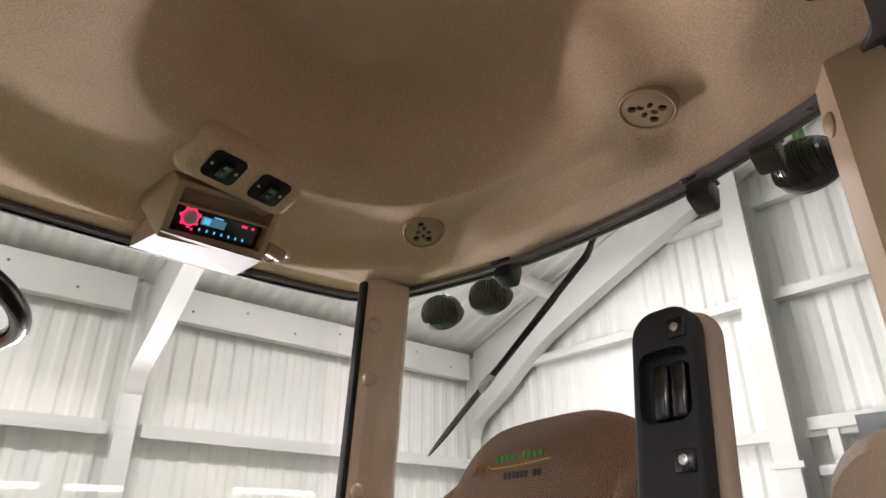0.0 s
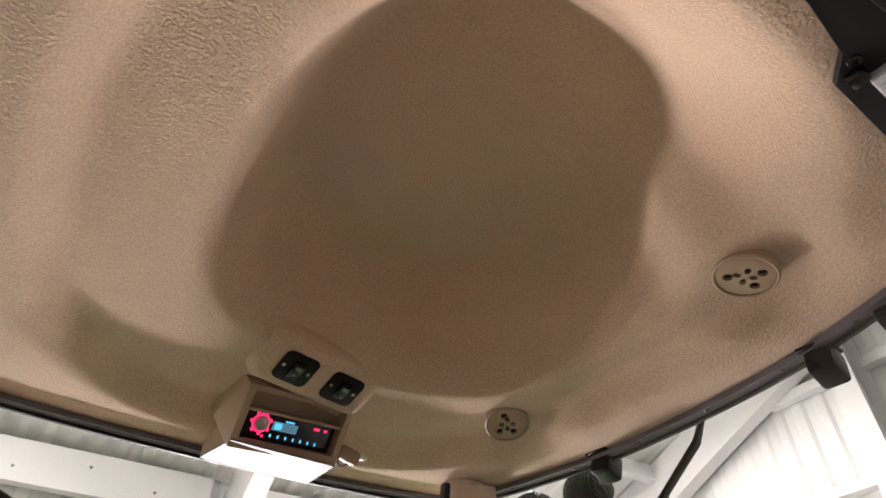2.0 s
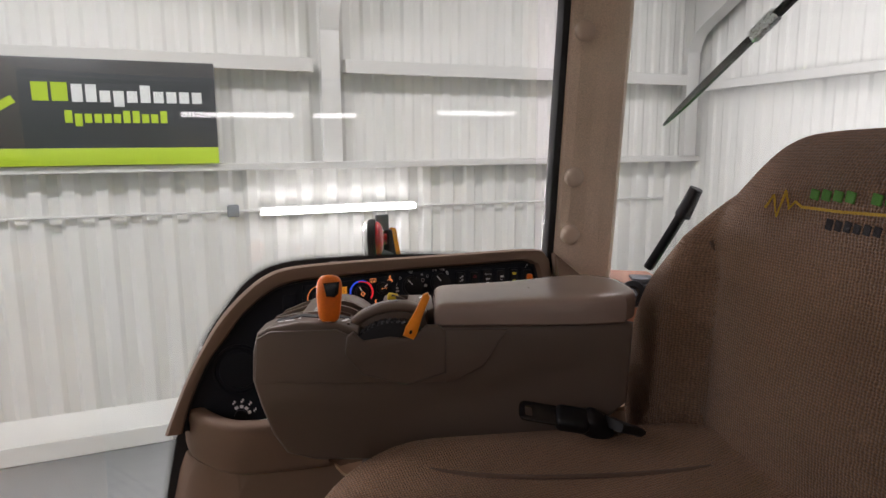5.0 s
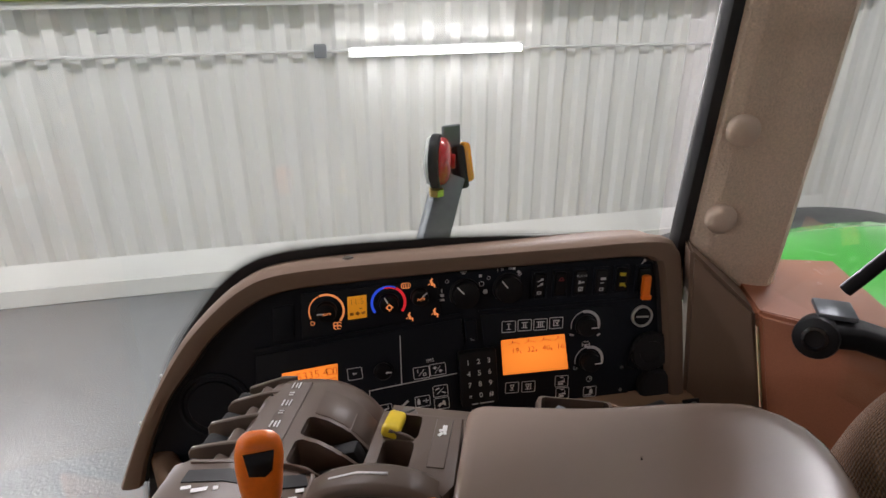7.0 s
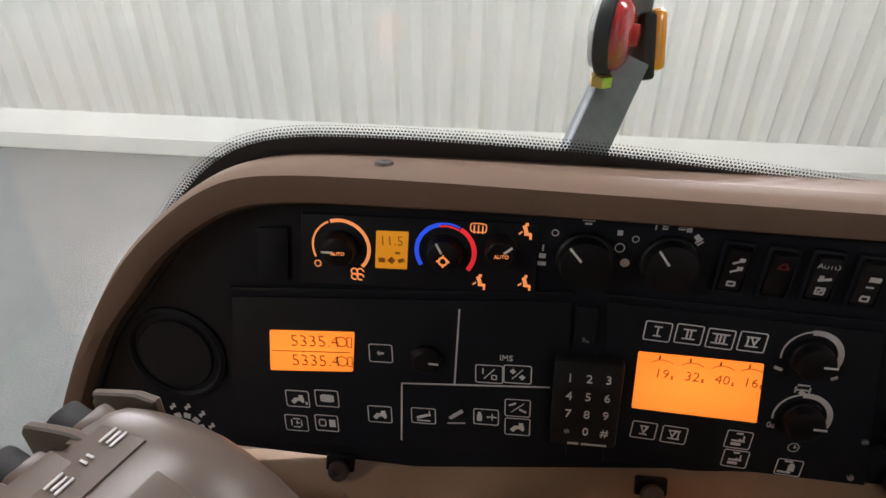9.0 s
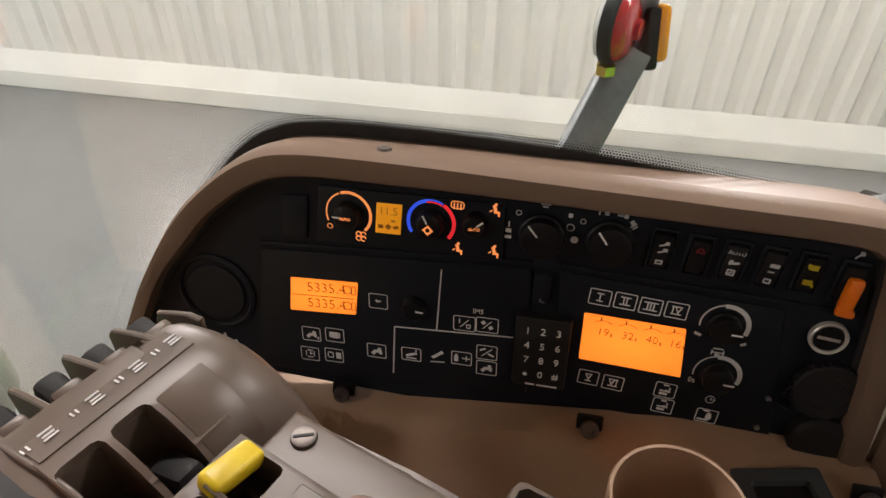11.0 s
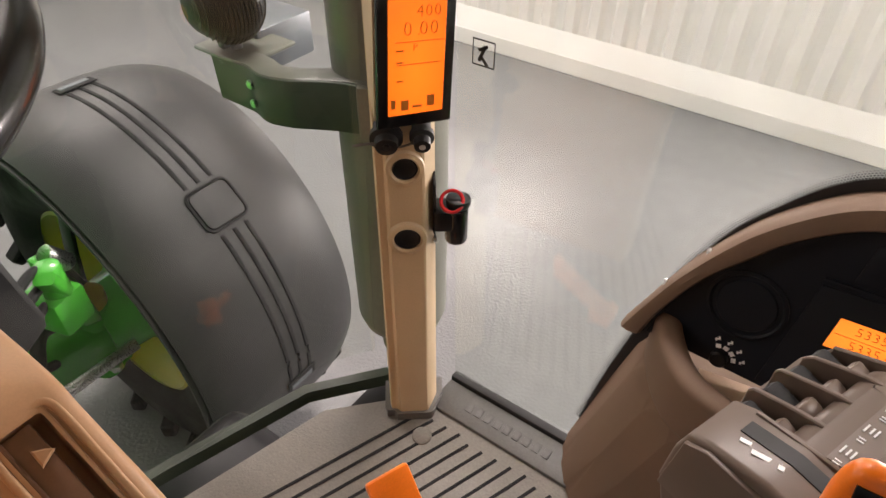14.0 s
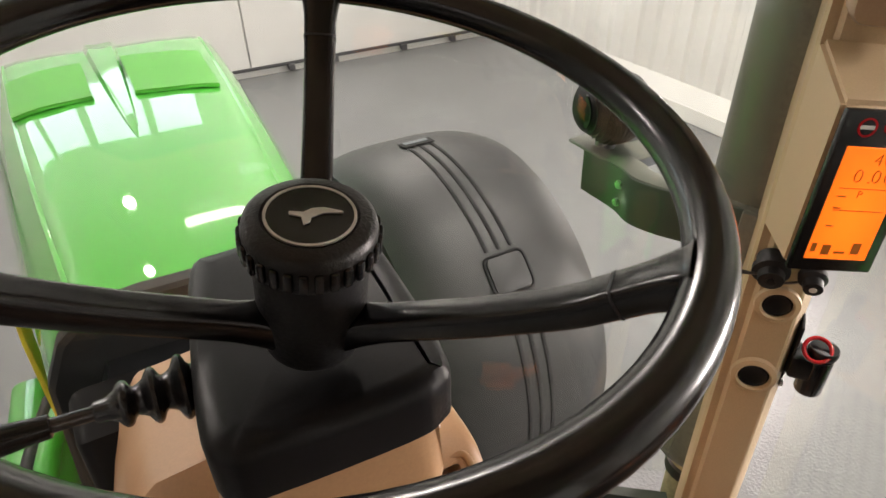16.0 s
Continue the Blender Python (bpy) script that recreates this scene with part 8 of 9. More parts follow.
part("screen", moved(box(0.053, 0.098, 0.002, 0.0006, 1, Matrix.Translation((0, -0.008, 0.0033))), MM), M_LCD_DEEP, mon, "orange lit liquid crystal screen")
for ch, size, a, b in (("4", 0.014, 0.008, 0.031), ("0", 0.014, 0.016, 0.031), ("0", 0.014, 0.024, 0.031), ("0", 0.017, -0.003, 0.017), (".", 0.017, 0.0068, 0.017), ("0", 0.017, 0.0115, 0.017), ("0", 0.017, 0.0213, 0.017), ("P", 0.009, 0.004, 0.002)):
    part("digit", text_bm(ch, size, MM @ Matrix.Translation((a - 0.006, b, 0.0046)), thin=0.025), M_LCD_INK, mon)
for a, b, w, h in ((-0.016, 0.000, 0.007, 0.0012), (-0.016, -0.010, 0.006, 0.0012), (-0.016, -0.026, 0.006, 0.0012), (0.002, -0.012, 0.040, 0.0006), (-0.022, -0.046, 0.004, 0.008), (-0.011, -0.048, 0.007, 0.009), (0.001, -0.050, 0.009, 0.002), (0.014, -0.046, 0.007, 0.010), (0.002, 0.007, 0.044, 0.0005)):
    part("display_bar", moved(box(w, h, 0.0006, m=Matrix.Translation((a, b, 0.0046))), MM), M_LCD_INK, mon)
part("stop_mark", moved(lathe([(0.0075, 0.0034), (0.0075, 0.0042), (0.006, 0.0042), (0.006, 0.0034)], 24, Matrix.Translation((-0.017, 0.056, 0))), MM), M_RED_LENS, mon, "red round warning mark")
part("stop_bar", moved(box(0.011, 0.003, 0.0006, m=Matrix.Translation((-0.017, 0.056, 0.0038))), MM), M_DIM_PRINT, mon)
part("warning_mark", moved(lathe([(0, 0.0042), (0.0052, 0.0042), (0.0052, 0.0034)], 10, Matrix.Translation((0.001, 0.057, 0))), MM), M_RED_LENS, mon, "red warning mark")
# upper beige box on the same post
ubox = thing("post_box", (-0.47, 0.50, 1.95), "beige painted box on the front post above the display", "box")
part("case", moved(prism(rounded(0.062, 0.30, 0.012), 0.045, 0.006, 2, Matrix.Translation((0.002, 0.17, -0.004))), fp_face(0.002, 1.915)), M_TAN_PLASTIC, ubox)

# two capped sockets below the display
caps = thing("dust_caps", (-0.47, 0.49, 1.70), "two black rubber dust caps on the front post below the display", "cap")
for a, z, r, ln in ((-0.020, 1.702, 0.0175, 0.03), (0.017, 1.703, 0.013, 0.032)):
    m = fp_face(a, z, 0.0) @ Matrix.Rotation(radians(14), 4, "X")
    c = part("cap", lathe([(0, -0.002), (r * 0.8, -0.002), (r * 0.8, ln * 0.35), (r, ln * 0.4), (r, ln * 0.62), (r * 0.72, ln * 0.72), (r * 0.66, ln), (r * 0.3, ln + 0.001), (0, ln - 0.003)], 24, m), M_BLACK_SOFT, caps)
    part("cap_pin", lathe([(0.0035, ln - 0.002), (0.0035, ln + 0.001), (0, ln + 0.0015)], 12, m), M_DIM_PRINT if a > 0 else M_BLACK, c)
part("wire_loop", sweep(smooth_line([fp(-0.022, 0.018, 1.695), fp(-0.048, 0.022, 1.694), fp(-0.055, 0.016, 1.690), fp(-0.04, 0.004, 1.685), fp(-0.01, 0.014, 1.686), fp(0.01, 0.012, 1.69)], 6), ring_section(0.0014, 8)), M_SCREW, caps, "thin steel retaining wire")

# switch on a black bracket, on the window side of the post
swt = thing("isolator_switch", (-0.48, 0.56, 1.56), "black switch with a red ring beside the front post", "switch")
part("bracket", prism([(0.0, 0.055), (0.018, 0.048), (0.02, 0.0), (0.006, -0.035), (0.0, -0.06), (-0.006, 0.0)], 0.003, 0.001, m=axes_at(fp(0.033, -0.030, 1.575), (0.63, -0.77, 0), (0, 0, 1))), M_BLACK, swt)
part("switch_body", cyl(0.014, 0.05, 20, bevel=0.003, m=Matrix.Translation(fp(0.058, -0.018, 1.562))), M_BLACK_GLOSS, swt)
part("switch_base", box(0.03, 0.034, 0.03, 0.005, 2, Matrix.Translation(fp(0.045, -0.022, 1.572)) @ Matrix.Rotation(0.68, 4, "Z")), M_BLACK, swt)
part("switch_ring", moved(sweep([Vector((0.013 * math.cos(a), 0.013 * math.sin(a), 0)) for a in (2 * math.pi * k / 24 for k in range(24))], ring_section(0.0022, 8), closed=True), Matrix.Translation(fp(0.052, -0.012, 1.598)) @ Matrix.Rotation(0.7, 4, "X") @ Matrix.Rotation(0.4, 4, "Y")), M_RED_LENS, swt, "red plastic ring")
part("switch_top", cyl(0.015, 0.012, 20, bevel=0.003, m=Matrix.Translation(fp(0.06, -0.02, 1.592))), M_BLACK, swt)
for z in (1.60, 1.535):
    part("bracket_screw", lathe([(0.005, 0), (0.005, 0.003), (0, 0.004)], 10, axes_at(fp(0.034, -0.024, z), (0.63, -0.77, 0), (0, 0, 1))), M_METAL, swt)

# orange pedal on the floor
pedal = thing("orange_block", (-0.40, 0.34, FLOOR_Z), "flat orange plastic block leaning on the cab floor", "block")
pm = axes_at((-0.372, 0.333, 1.283), (0.37, 0.93, 0.0), (-0.72, 0.10, 0.68))
part("face", moved(box(0.058, 0.130, 0.012, 0.004, 2), pm), M_ORANGE, pedal)
part("foot", span(-0.345, -0.305, 0.300, 0.345, FLOOR_Z + 0.001, FLOOR_Z + 0.03, 0.003), M_ORANGE, pedal)


# ---- the tractor outside the cab ----
# air intake pipe beside the front post
pipe = thing("exhaust_pipe", (-0.59, 0.604, 1.0), "thick dark green vertical exhaust pipe beside the front post", "exhaust pipe")
px0, py0 = -0.592, 0.606
part("muffler", lathe([(0, 1.262), (0.030, 1.262), (0.050, 1.270), (0.064, 1.285), (0.070, 1.305), (0.070, 2.9), (0, 2.9)], 40, Matrix.Translation((px0, py0, 0))), M_DARK_GREEN, pipe)
part("lower_pipe", sweep(smooth_line([(px0, py0, 1.268), (px0, py0, 1.18), (px0 + 0.004, py0, 1.06), (px0 + 0.01, py0, 0.95)], 6), ring_section(0.030, 18)), M_PIPE_DUST, pipe, "dusty pale yellow lower pipe")
part("pipe_clamp", lathe([(0.031, 1.215), (0.036, 1.216), (0.036, 1.236), (0.031, 1.237)], 24, Matrix.Translation((px0, py0, 0))), M_SCREW, pipe)

# curved bracket with a work lamp and a grey box
brk = thing("lamp_bracket", (-0.68, 0.55, 1.66), "curved dark green steel bracket bolted beside the exhaust pipe", "bracket")
line = smooth_line([(-0.545, 0.532, 1.690), (-0.581, 0.530, 1.690), (-0.625, 0.522, 1.684), (-0.67, 0.512, 1.676), (-0.715, 0.512, 1.668), (-0.75, 0.524, 1.664), (-0.786, 0.530, 1.66), (-0.83, 0.532, 1.658)], 5)
part("arm", sweep(line, rounded(0.008, 0.062, 0.002, 2)), M_BRACKET_GREEN, brk)
part("top_flange", sweep([p + Vector((0, 0.016, 0.030)) for p in line], rounded(0.034, 0.006, 0.002, 2)), M_DARK_GREEN, brk)
for z in (0.013, -0.013):
    part("bolt", lathe([(0.006, 0), (0.006, 0.004), (0, 0.005)], 6, Matrix.Translation((-0.745, 0.517, 1.664 + z)) @ Matrix.Rotation(radians(90), 4, "X")), M_METAL, brk)
part("lamp_plate", box(0.10, 0.09, 0.006, 0.002, 1, Matrix.Translation((-0.815, 0.572, 1.690))), M_DARK_GREEN, brk)
part("post_clamp", box(0.05, 0.012, 0.066, 0.003, 2, Matrix.Translation((-0.552, 0.537, 1.69)) @ Matrix.Rotation(0.5, 4, "Z")), M_DARK_GREEN, brk)
gbox = thing("terminal_box", (-0.83, 0.65, 1.66), "small grey metal box on the lamp bracket", "box")
part("case", box(0.085, 0.10, 0.062, 0.004, 2, Matrix.Translation((-0.852, 0.640, 1.672))), M_GREY_STEEL, gbox)
part("cover", box(0.070, 0.004, 0.05, 0.002, 1, Matrix.Translation((-0.852, 0.692, 1.672))), M_GREY_STEEL, gbox)
part("rivet", lathe([(0.004, 0), (0.004, 0.002), (0, 0.003)], 8, Matrix.Translation((-0.84, 0.694, 1.675)) @ Matrix.Rotation(radians(-90), 4, "X")), M_METAL, gbox)

# finned round lamp on the bracket
wl = thing("work_lamp", (-0.815, 0.556, 1.69), "round black finned work lamp on the curved bracket", "lamp")
lm = Matrix.Translation((-0.815, 0.556, 1.750)) @ Vector((-1, 0.25, -0.12)).to_track_quat("Z", "Y").to_matrix().to_4x4() @ Matrix.Scale(0.9, 4)
part("body", lathe([(0, -0.050), (0.020, -0.050), (0.038, -0.040), (0.050, -0.018), (0.053, 0.012), (0.053, 0.028), (0.049, 0.032), (0.047, 0.028), (0, 0.026)], 36, lm), M_BLACK, wl)
part("lens", lathe([(0, 0.034), (0.030, 0.032), (0.047, 0.027)], 28, lm), M_CLEAR_LENS, wl, "clear glass lens")
for k in range(-8, 9):
    h = 0.052 * k / 8.8
    w = math.sqrt(0.052 ** 2 - h * h) * 0.97
    arc = [(h, w * math.cos(a), -0.050 * max(0.0, 1 - ((w * math.cos(a)) ** 2 + h * h) / 0.052 ** 2) ** 0.6 - 0.002) for a in [math.pi * j / 10 for j in range(11)]]
    part("fin", sweep([lm @ Vector(p) for p in arc], [(-0.0013, -0.004), (0.0013, -0.004), (0.0013, 0.004), (-0.0013, 0.004)], up=lm.to_3x3() @ Vector((0, 0, 1))), M_BLACK, wl)
part("stalk", join(cyl(0.008, 0.03, 12, m=Matrix.Translation((-0.812, 0.556, 1.700))), box(0.012, 0.05, 0.014, 0.003, 1, Matrix.Translation((-0.812, 0.556, 1.706)))), M_GREY_STEEL, wl)

# chassis, front wheel, fender and axle on the right side
frame_t = thing("tractor_chassis", (-1.4, 0.0, 0.5), "green and black tractor chassis and engine below the hood", "chassis")
part("engine_block", span(-2.2, -0.8, -0.20, 0.20, 0.62, 1.06, 0.03), M_GREEN_DULL, frame_t)
part("side_rail", span(-2.7, -0.7, 0.16, 0.24, 0.55, 0.72, 0.01), M_GREEN, frame_t)
part("side_rail", span(-2.7, -0.7, -0.24, -0.16, 0.55, 0.72, 0.01), M_GREEN, frame_t)
part("fuel_tank", span(-0.95, 0.2, 0.18, 0.46, 0.5, 0.93, 0.05, 3), M_BLACK, frame_t)
for z, r in ((0.92, 0.03), (1.0, 0.022)):
    part("pipe", sweep(smooth_line([(-0.9, -0.30, z), (-1.15, -0.33, z + 0.08), (-1.4, -0.31, z + 0.05), (-1.6, -0.26, z)], 5), ring_section(r, 12)), M_GREEN, frame_t)
part("left_beam", sweep(smooth_line([(-1.75, -0.42, 0.84), (-1.4, -0.41, 0.90), (-1.05, -0.38, 0.93), (-0.78, -0.34, 0.92)], 5), rounded(0.09, 0.11, 0.035, 4)), M_GREEN, frame_t)
part("left_hose", sweep(smooth_line([(-1.5, -0.33, 1.02), (-1.2, -0.37, 1.06), (-0.95, -0.36, 1.0), (-0.8, -0.31, 0.94)], 6), ring_section(0.018, 12)), M_BLACK_SOFT, frame_t)

WX, WZ = -1.72, 0.60
wm = Matrix.Translation((WX - 0.03, 0.75, WZ)) @ Matrix.Rotation(radians(-90), 4, "X")
tyre = part("front_tyre", lathe([(0.34, -0.17), (0.40, -0.20), (0.50, -0.205), (0.535, -0.19), (0.55, -0.12), (0.553, 0), (0.55, 0.12), (0.535, 0.19), (0.50, 0.205), (0.40, 0.20), (0.34, 0.17)], 64, wm), M_TYRE, frame_t, "black lugged rubber tyre")
for sgn in (1, -1):
    for k in range(20):
        a = 2 * math.pi * (k + (0.5 if sgn > 0 else 0)) / 20
        m = wm @ Matrix.Rotation(a, 4, "Z") @ Matrix.Translation((0.570, 0, sgn * 0.115)) @ Matrix.Rotation(sgn * radians(38), 4, "X")
        part("lug", moved(box(0.062, 0.050, 0.27, 0.008, 1), m), M_TYRE, tyre)
part("front_rim", lathe([(0.33, -0.175), (0.345, -0.165), (0.33, -0.14), (0.30, -0.10), (0.28, 0.02), (0.14, 0.05), (0, 0.05), (0, 0.07), (0.15, 0.07), (0.31, 0.04), (0.34, 0.165), (0.345, 0.17)], 48, wm), M_YELLOW_PAINT, frame_t, "yellow painted rim")
for k in range(8):
    a = 2 * math.pi * k / 8
    part("wheel_nut", lathe([(0.014, 0.02), (0.014, 0.045), (0, 0.046)], 6, wm @ Matrix.Translation((0.11 * math.cos(a), 0.11 * math.sin(a), 0)) @ Matrix.Rotation(math.pi, 4, "X")), M_METAL, frame_t)

axle = thing("front_axle", (WX, 0.3, 0.6), "green cast front axle with steering rod and hub carrier", "axle")
part("axle_beam", sweep(smooth_line([(WX, -0.6, 0.58), (WX, -0.1, 0.62), (WX, 0.2, 0.62), (WX, 0.45, 0.58), (WX, 0.6, 0.58)], 5), rounded(0.15, 0.17, 0.05, 4)), M_GREEN, axle)
part("hub_carrier", lathe([(0, -0.14), (0.09, -0.14), (0.12, -0.11), (0.13, -0.03), (0.16, 0.0), (0.16, 0.06), (0, 0.06)], 28, Matrix.Translation((WX, 0.64, 0.6)) @ Matrix.Rotation(radians(-90), 4, "X")), M_GREEN, axle)
part("steering_knuckle", join(box(0.14, 0.10, 0.30, 0.03, 3, Matrix.Translation((WX, 0.50, 0.60))), cyl(0.05, 0.36, 18, bevel=0.01, m=Matrix.Translation((WX, 0.48, 0.60)))), M_GREEN, axle)
part("steering_rod", cyl(0.018, 0.5, 14, m=Matrix.Translation((WX + 0.16, 0.28, 0.60)) @ Matrix.Rotation(radians(90), 4, "X")), M_METAL, axle)
part("steering_cylinder", cyl(0.042, 0.34, 20, bevel=0.006, m=Matrix.Translation((WX + 0.16, 0.08, 0.60)) @ Matrix.Rotation(radians(90), 4, "X")), M_GREEN, axle)
for x, y, z, r in ((WX + 0.12, 0.40, 0.78, 0.018), (WX + 0.08, 0.36, 0.84, 0.014), (WX + 0.15, 0.33, 0.70, 0.013)):
    part("hose", sweep(smooth_line([(x, y, z), (x + 0.08, y - 0.08, z + 0.07), (x + 0.18, y - 0.16, z), (x + 0.30, y - 0.26, z - 0.02)], 6), ring_section(r, 10)), M_BLACK_SOFT, axle)
part("valve_block", join(box(0.11, 0.09, 0.10, 0.012, 2, Matrix.Translation((-1.43, 0.37, 0.98)) @ Matrix.Rotation(0.3, 4, "Z")), cyl(0.03, 0.09, 16, bevel=0.004, m=Matrix.Translation((-1.41, 0.38, 1.06))), box(0.05, 0.06, 0.05, 0.008, 2, Matrix.Translation((-1.50, 0.41, 1.04)))), M_GREEN, axle)
part("tie_arm", sweep(smooth_line([(-1.38, 0.36, 1.10), (-1.42, 0.40, 0.98), (-1.47, 0.43, 0.86), (-1.58, 0.46, 0.76)], 5), rounded(0.045, 0.03, 0.008, 3)), M_GREEN, axle)
part("pivot_cap", lathe([(0.05, 0), (0.05, 0.03), (0.035, 0.042), (0, 0.045)], 20, Matrix.Translation((-1.52, 0.45, 0.86))), M_YELLOW_PAINT, axle, "yellow painted pivot cap")
part("ball_joint", cyl(0.022, 0.07, 16, bevel=0.004, m=Matrix.Translation((-1.45, 0.42, 1.08)) @ Matrix.Rotation(0.6, 4, "X")), M_METAL, axle)
for dz in (0.0, 0.045, 0.09):
    part("hose", sweep(smooth_line([(-1.36, 0.30, 1.12 - dz), (-1.42, 0.36, 1.10 - dz), (-1.50, 0.43, 1.02 - dz), (-1.55, 0.47, 0.90 - dz)], 6), ring_section(0.011, 10)), M_BLACK_SOFT, axle)
for x, z in ((WX + 0.06, 0.76), (WX - 0.06, 0.76), (WX + 0.1, 0.5)):
    part("axle_bolt", lathe([(0.02, 0), (0.02, 0.02), (0, 0.022)], 6, Matrix.Translation((x, 0.47, z))), M_METAL, axle)

fen = thing("front_fender", (WX, 0.75, 1.2), "dark grey moulded plastic front wheel fender with long grooves", "fender")
F_C, F_R = Vector((WX, 0, 0.65)), 0.605


def fender_at(deg, y, lift=0.0):
    a = radians(deg)
    v = (y - 0.75) / 0.27
    drop = 0.045 * abs(v) ** 3.5
    r = F_R - drop + lift
    return Vector((F_C.x + r * math.cos(a), y, F_C.z + r * math.sin(a)))


end = lambda y: 0.055 * max(0, (abs(y - 0.75) - 0.20) / 0.07) ** 2
grid = []
for i in range(49):
    row = []
    for j in range(21):
        y = 0.485 + (1.015 - 0.485) * j / 20
        e = end(y) / F_R * 57.3
        a0, a1 = -25 + e, 128 - e
        row.append(fender_at(a0 + (a1 - a0) * i / 48, y))
    grid.append(row)
shellf = part("shell", skin(grid, thick=-0.006), M_FENDER, fen)
rims = [fender_at(-25 + 153 * k / 48, 0.487, -0.012) for k in range(49)]
part("inner_lip", sweep(rims, rounded(0.012, 0.03, 0.003, 2), up=(0, 1, 0)), M_FENDER, fen)
for y in (0.715, 0.752, 0.789):
    for a0, a1 in ((-8, 40), (53, 97)):
        part("groove", sweep([fender_at(a0 + (a1 - a0) * k / 16, y, 0.0065) for k in range(17)], rounded(0.012, 0.004, 0.0015, 2)), M_GROOVE, fen)
for a in (-9.5, 98.5):
    m = Matrix.Translation(fender_at(a, 0.752, 0.010)) @ Matrix.Rotation(radians(90 - a), 4, "Y")
    part("slot", moved(box(0.045, 0.105, 0.004, 0.0015, 1), m), M_GROOVE, fen)
    part("slot_bottom", moved(box(0.022, 0.080, 0.004, 0.001, 1, Matrix.Translation((0.008 if a < 0 else -0.008, 0, 0.0015))), m), M_GREY_STEEL, fen)
m = Matrix.Translation(fender_at(46.5, 0.752, 0.008)) @ Matrix.Rotation(radians(90 - 46.5), 4, "Y")
badge = part("badge", moved(prism(rounded(0.098, 0.110, 0.018), 0.006, 0.002, m=Matrix.Translation((0, 0, -0.003))), m), M_FENDER, fen, "square raised badge without lettering")
rim_pts = rounded(0.110, 0.122, 0.022)
part("badge_edge", moved(sweep([Vector((x, y, 0)) for x, y in rim_pts], rounded(0.007, 0.005, 0.0015, 2), closed=True), m), M_GROOVE, badge)
part("fender_bracket", sweep(smooth_line([(WX + 0.02, 0.50, 0.68), (WX + 0.02, 0.54, 0.95), (WX + 0.02, 0.60, 1.10), (WX + 0.02, 0.72, 1.225)], 5), rounded(0.06, 0.012, 0.003, 2)), M_BLACK, fen)
part("front_bracket", sweep([(WX - 0.46, 0.43, 0.93), (WX - 0.30, 0.47, 1.03), (WX - 0.16, 0.53, 1.10)], rounded(0.022, 0.010, 0.003, 2)), M_BLACK, fen)

# hood
hood = thing("tractor_hood", (-1.8, 0.0, 1.2), "glossy green tractor hood with two matt screens on top", "hood")


def hood_top(x):
    k = (x + 1.02) / -1.65
    return 1.56 - 0.085 * k - 0.10 * max(0, (k - 0.90) / 0.10) ** 2


def hood_half(x):
    """Half the width of the hood's flat top: it narrows towards the cab and rounds off at the nose."""
    k = (x + 1.0) / -1.7
    return 0.156 + 0.20 * k - 0.055 * k * k - 0.05 * max(0, (k - 0.90) / 0.10) ** 2


HOOD_Y = 0.012


def hood_ring(x):
    top, w = hood_top(x), hood_half(x)
    k = (x + 1.0) / -1.7
    low = 1.34 - 0.20 * k
    half = [(0.0, top + 0.004), (w * 0.5, top + 0.006), (w * 0.86, top + 0.001), (w * 0.965, top - 0.004), (w, top - 0.012), (w + 0.030, top - 0.035), (w + 0.062, top - 0.10)]
    left = half[:7] + [(w + 0.085, low - 0.12), (w + 0.075, low - 0.32), (w + 0.02, low - 0.34)]
    right = half[:7] + [(w + 0.075, low), (w + 0.070, low - 0.02), (w + 0.02, low - 0.05)]
    return [Vector((x, HOOD_Y + y, z)) for y, z in right] + [Vector((x, HOOD_Y - y, z)) for y, z in left[:0:-1]]


hb = loft([hood_ring(-1.0 - 1.70 * k / 28) for k in range(29)])
part("shell", hb, M_GREEN, hood)
part("rear_seal", loft([[Vector((x, HOOD_Y + (p.y - HOOD_Y) * g, 1.40 + (p.z - 1.40) * g)) for p in hood_ring(-1.0)] for x, g in ((-1.01, 1.004), (-0.988, 1.004), (-0.982, 0.97))]), M_SEAL, hood, "black rubber seal round the rear end")
for sgn, x0, x1, inner, outer in ((-1, -2.27, -1.90, 0.075, 0.255), (1, -2.26, -1.86, 0.025, 0.225)):
    g = []
    for i in range(9):
        row = []
        for j in range(7):
            x = x0 + (x1 - x0) * i / 8 - (0.05 * (1 - j / 6) if sgn > 0 else 0.03 * (1 - j / 6))
            y = sgn * (inner + (outer - inner) * j / 6) * (1.06 - 0.10 * i / 8)
            row.append((x, HOOD_Y + y, hood_top(x) + 0.0085 - 0.010 * max(0, (abs(y) - 0.16) / 0.08) ** 2))
        g.append(row)
    part("screen", skin(g, thick=-0.008), M_SCREEN, hood, "matt green air intake screen")
    part("screen_edge", sweep([g[0][j] for j in range(7)] + [g[i][6] for i in range(1, 9)] + [g[8][j] for j in range(5, -1, -1)] + [g[i][0] for i in range(7, -1, -1)], rounded(0.005, 0.003, 0.0012, 2)), M_GREEN, hood)
# raised spine between the screens, running out to a point
rings = []
for k in range(11):
    x = -2.62 + 1.02 * k / 10
    w = 0.052 * (1 - k / 10) ** 0.7 + 0.003
    t = hood_top(x) + 0.004
    h = 0.016 * (1 - k / 10) ** 0.5 + 0.001
    rings.append([Vector((x, HOOD_Y - 0.02 + 0.012 * k / 10 + y, t + z)) for y, z in ((-w, -0.004), (-w * 0.7, h), (0, h * 0.75), (w * 0.7, h), (w, -0.004))])
part("centre_spine", loft(rings), M_GREEN, hood)
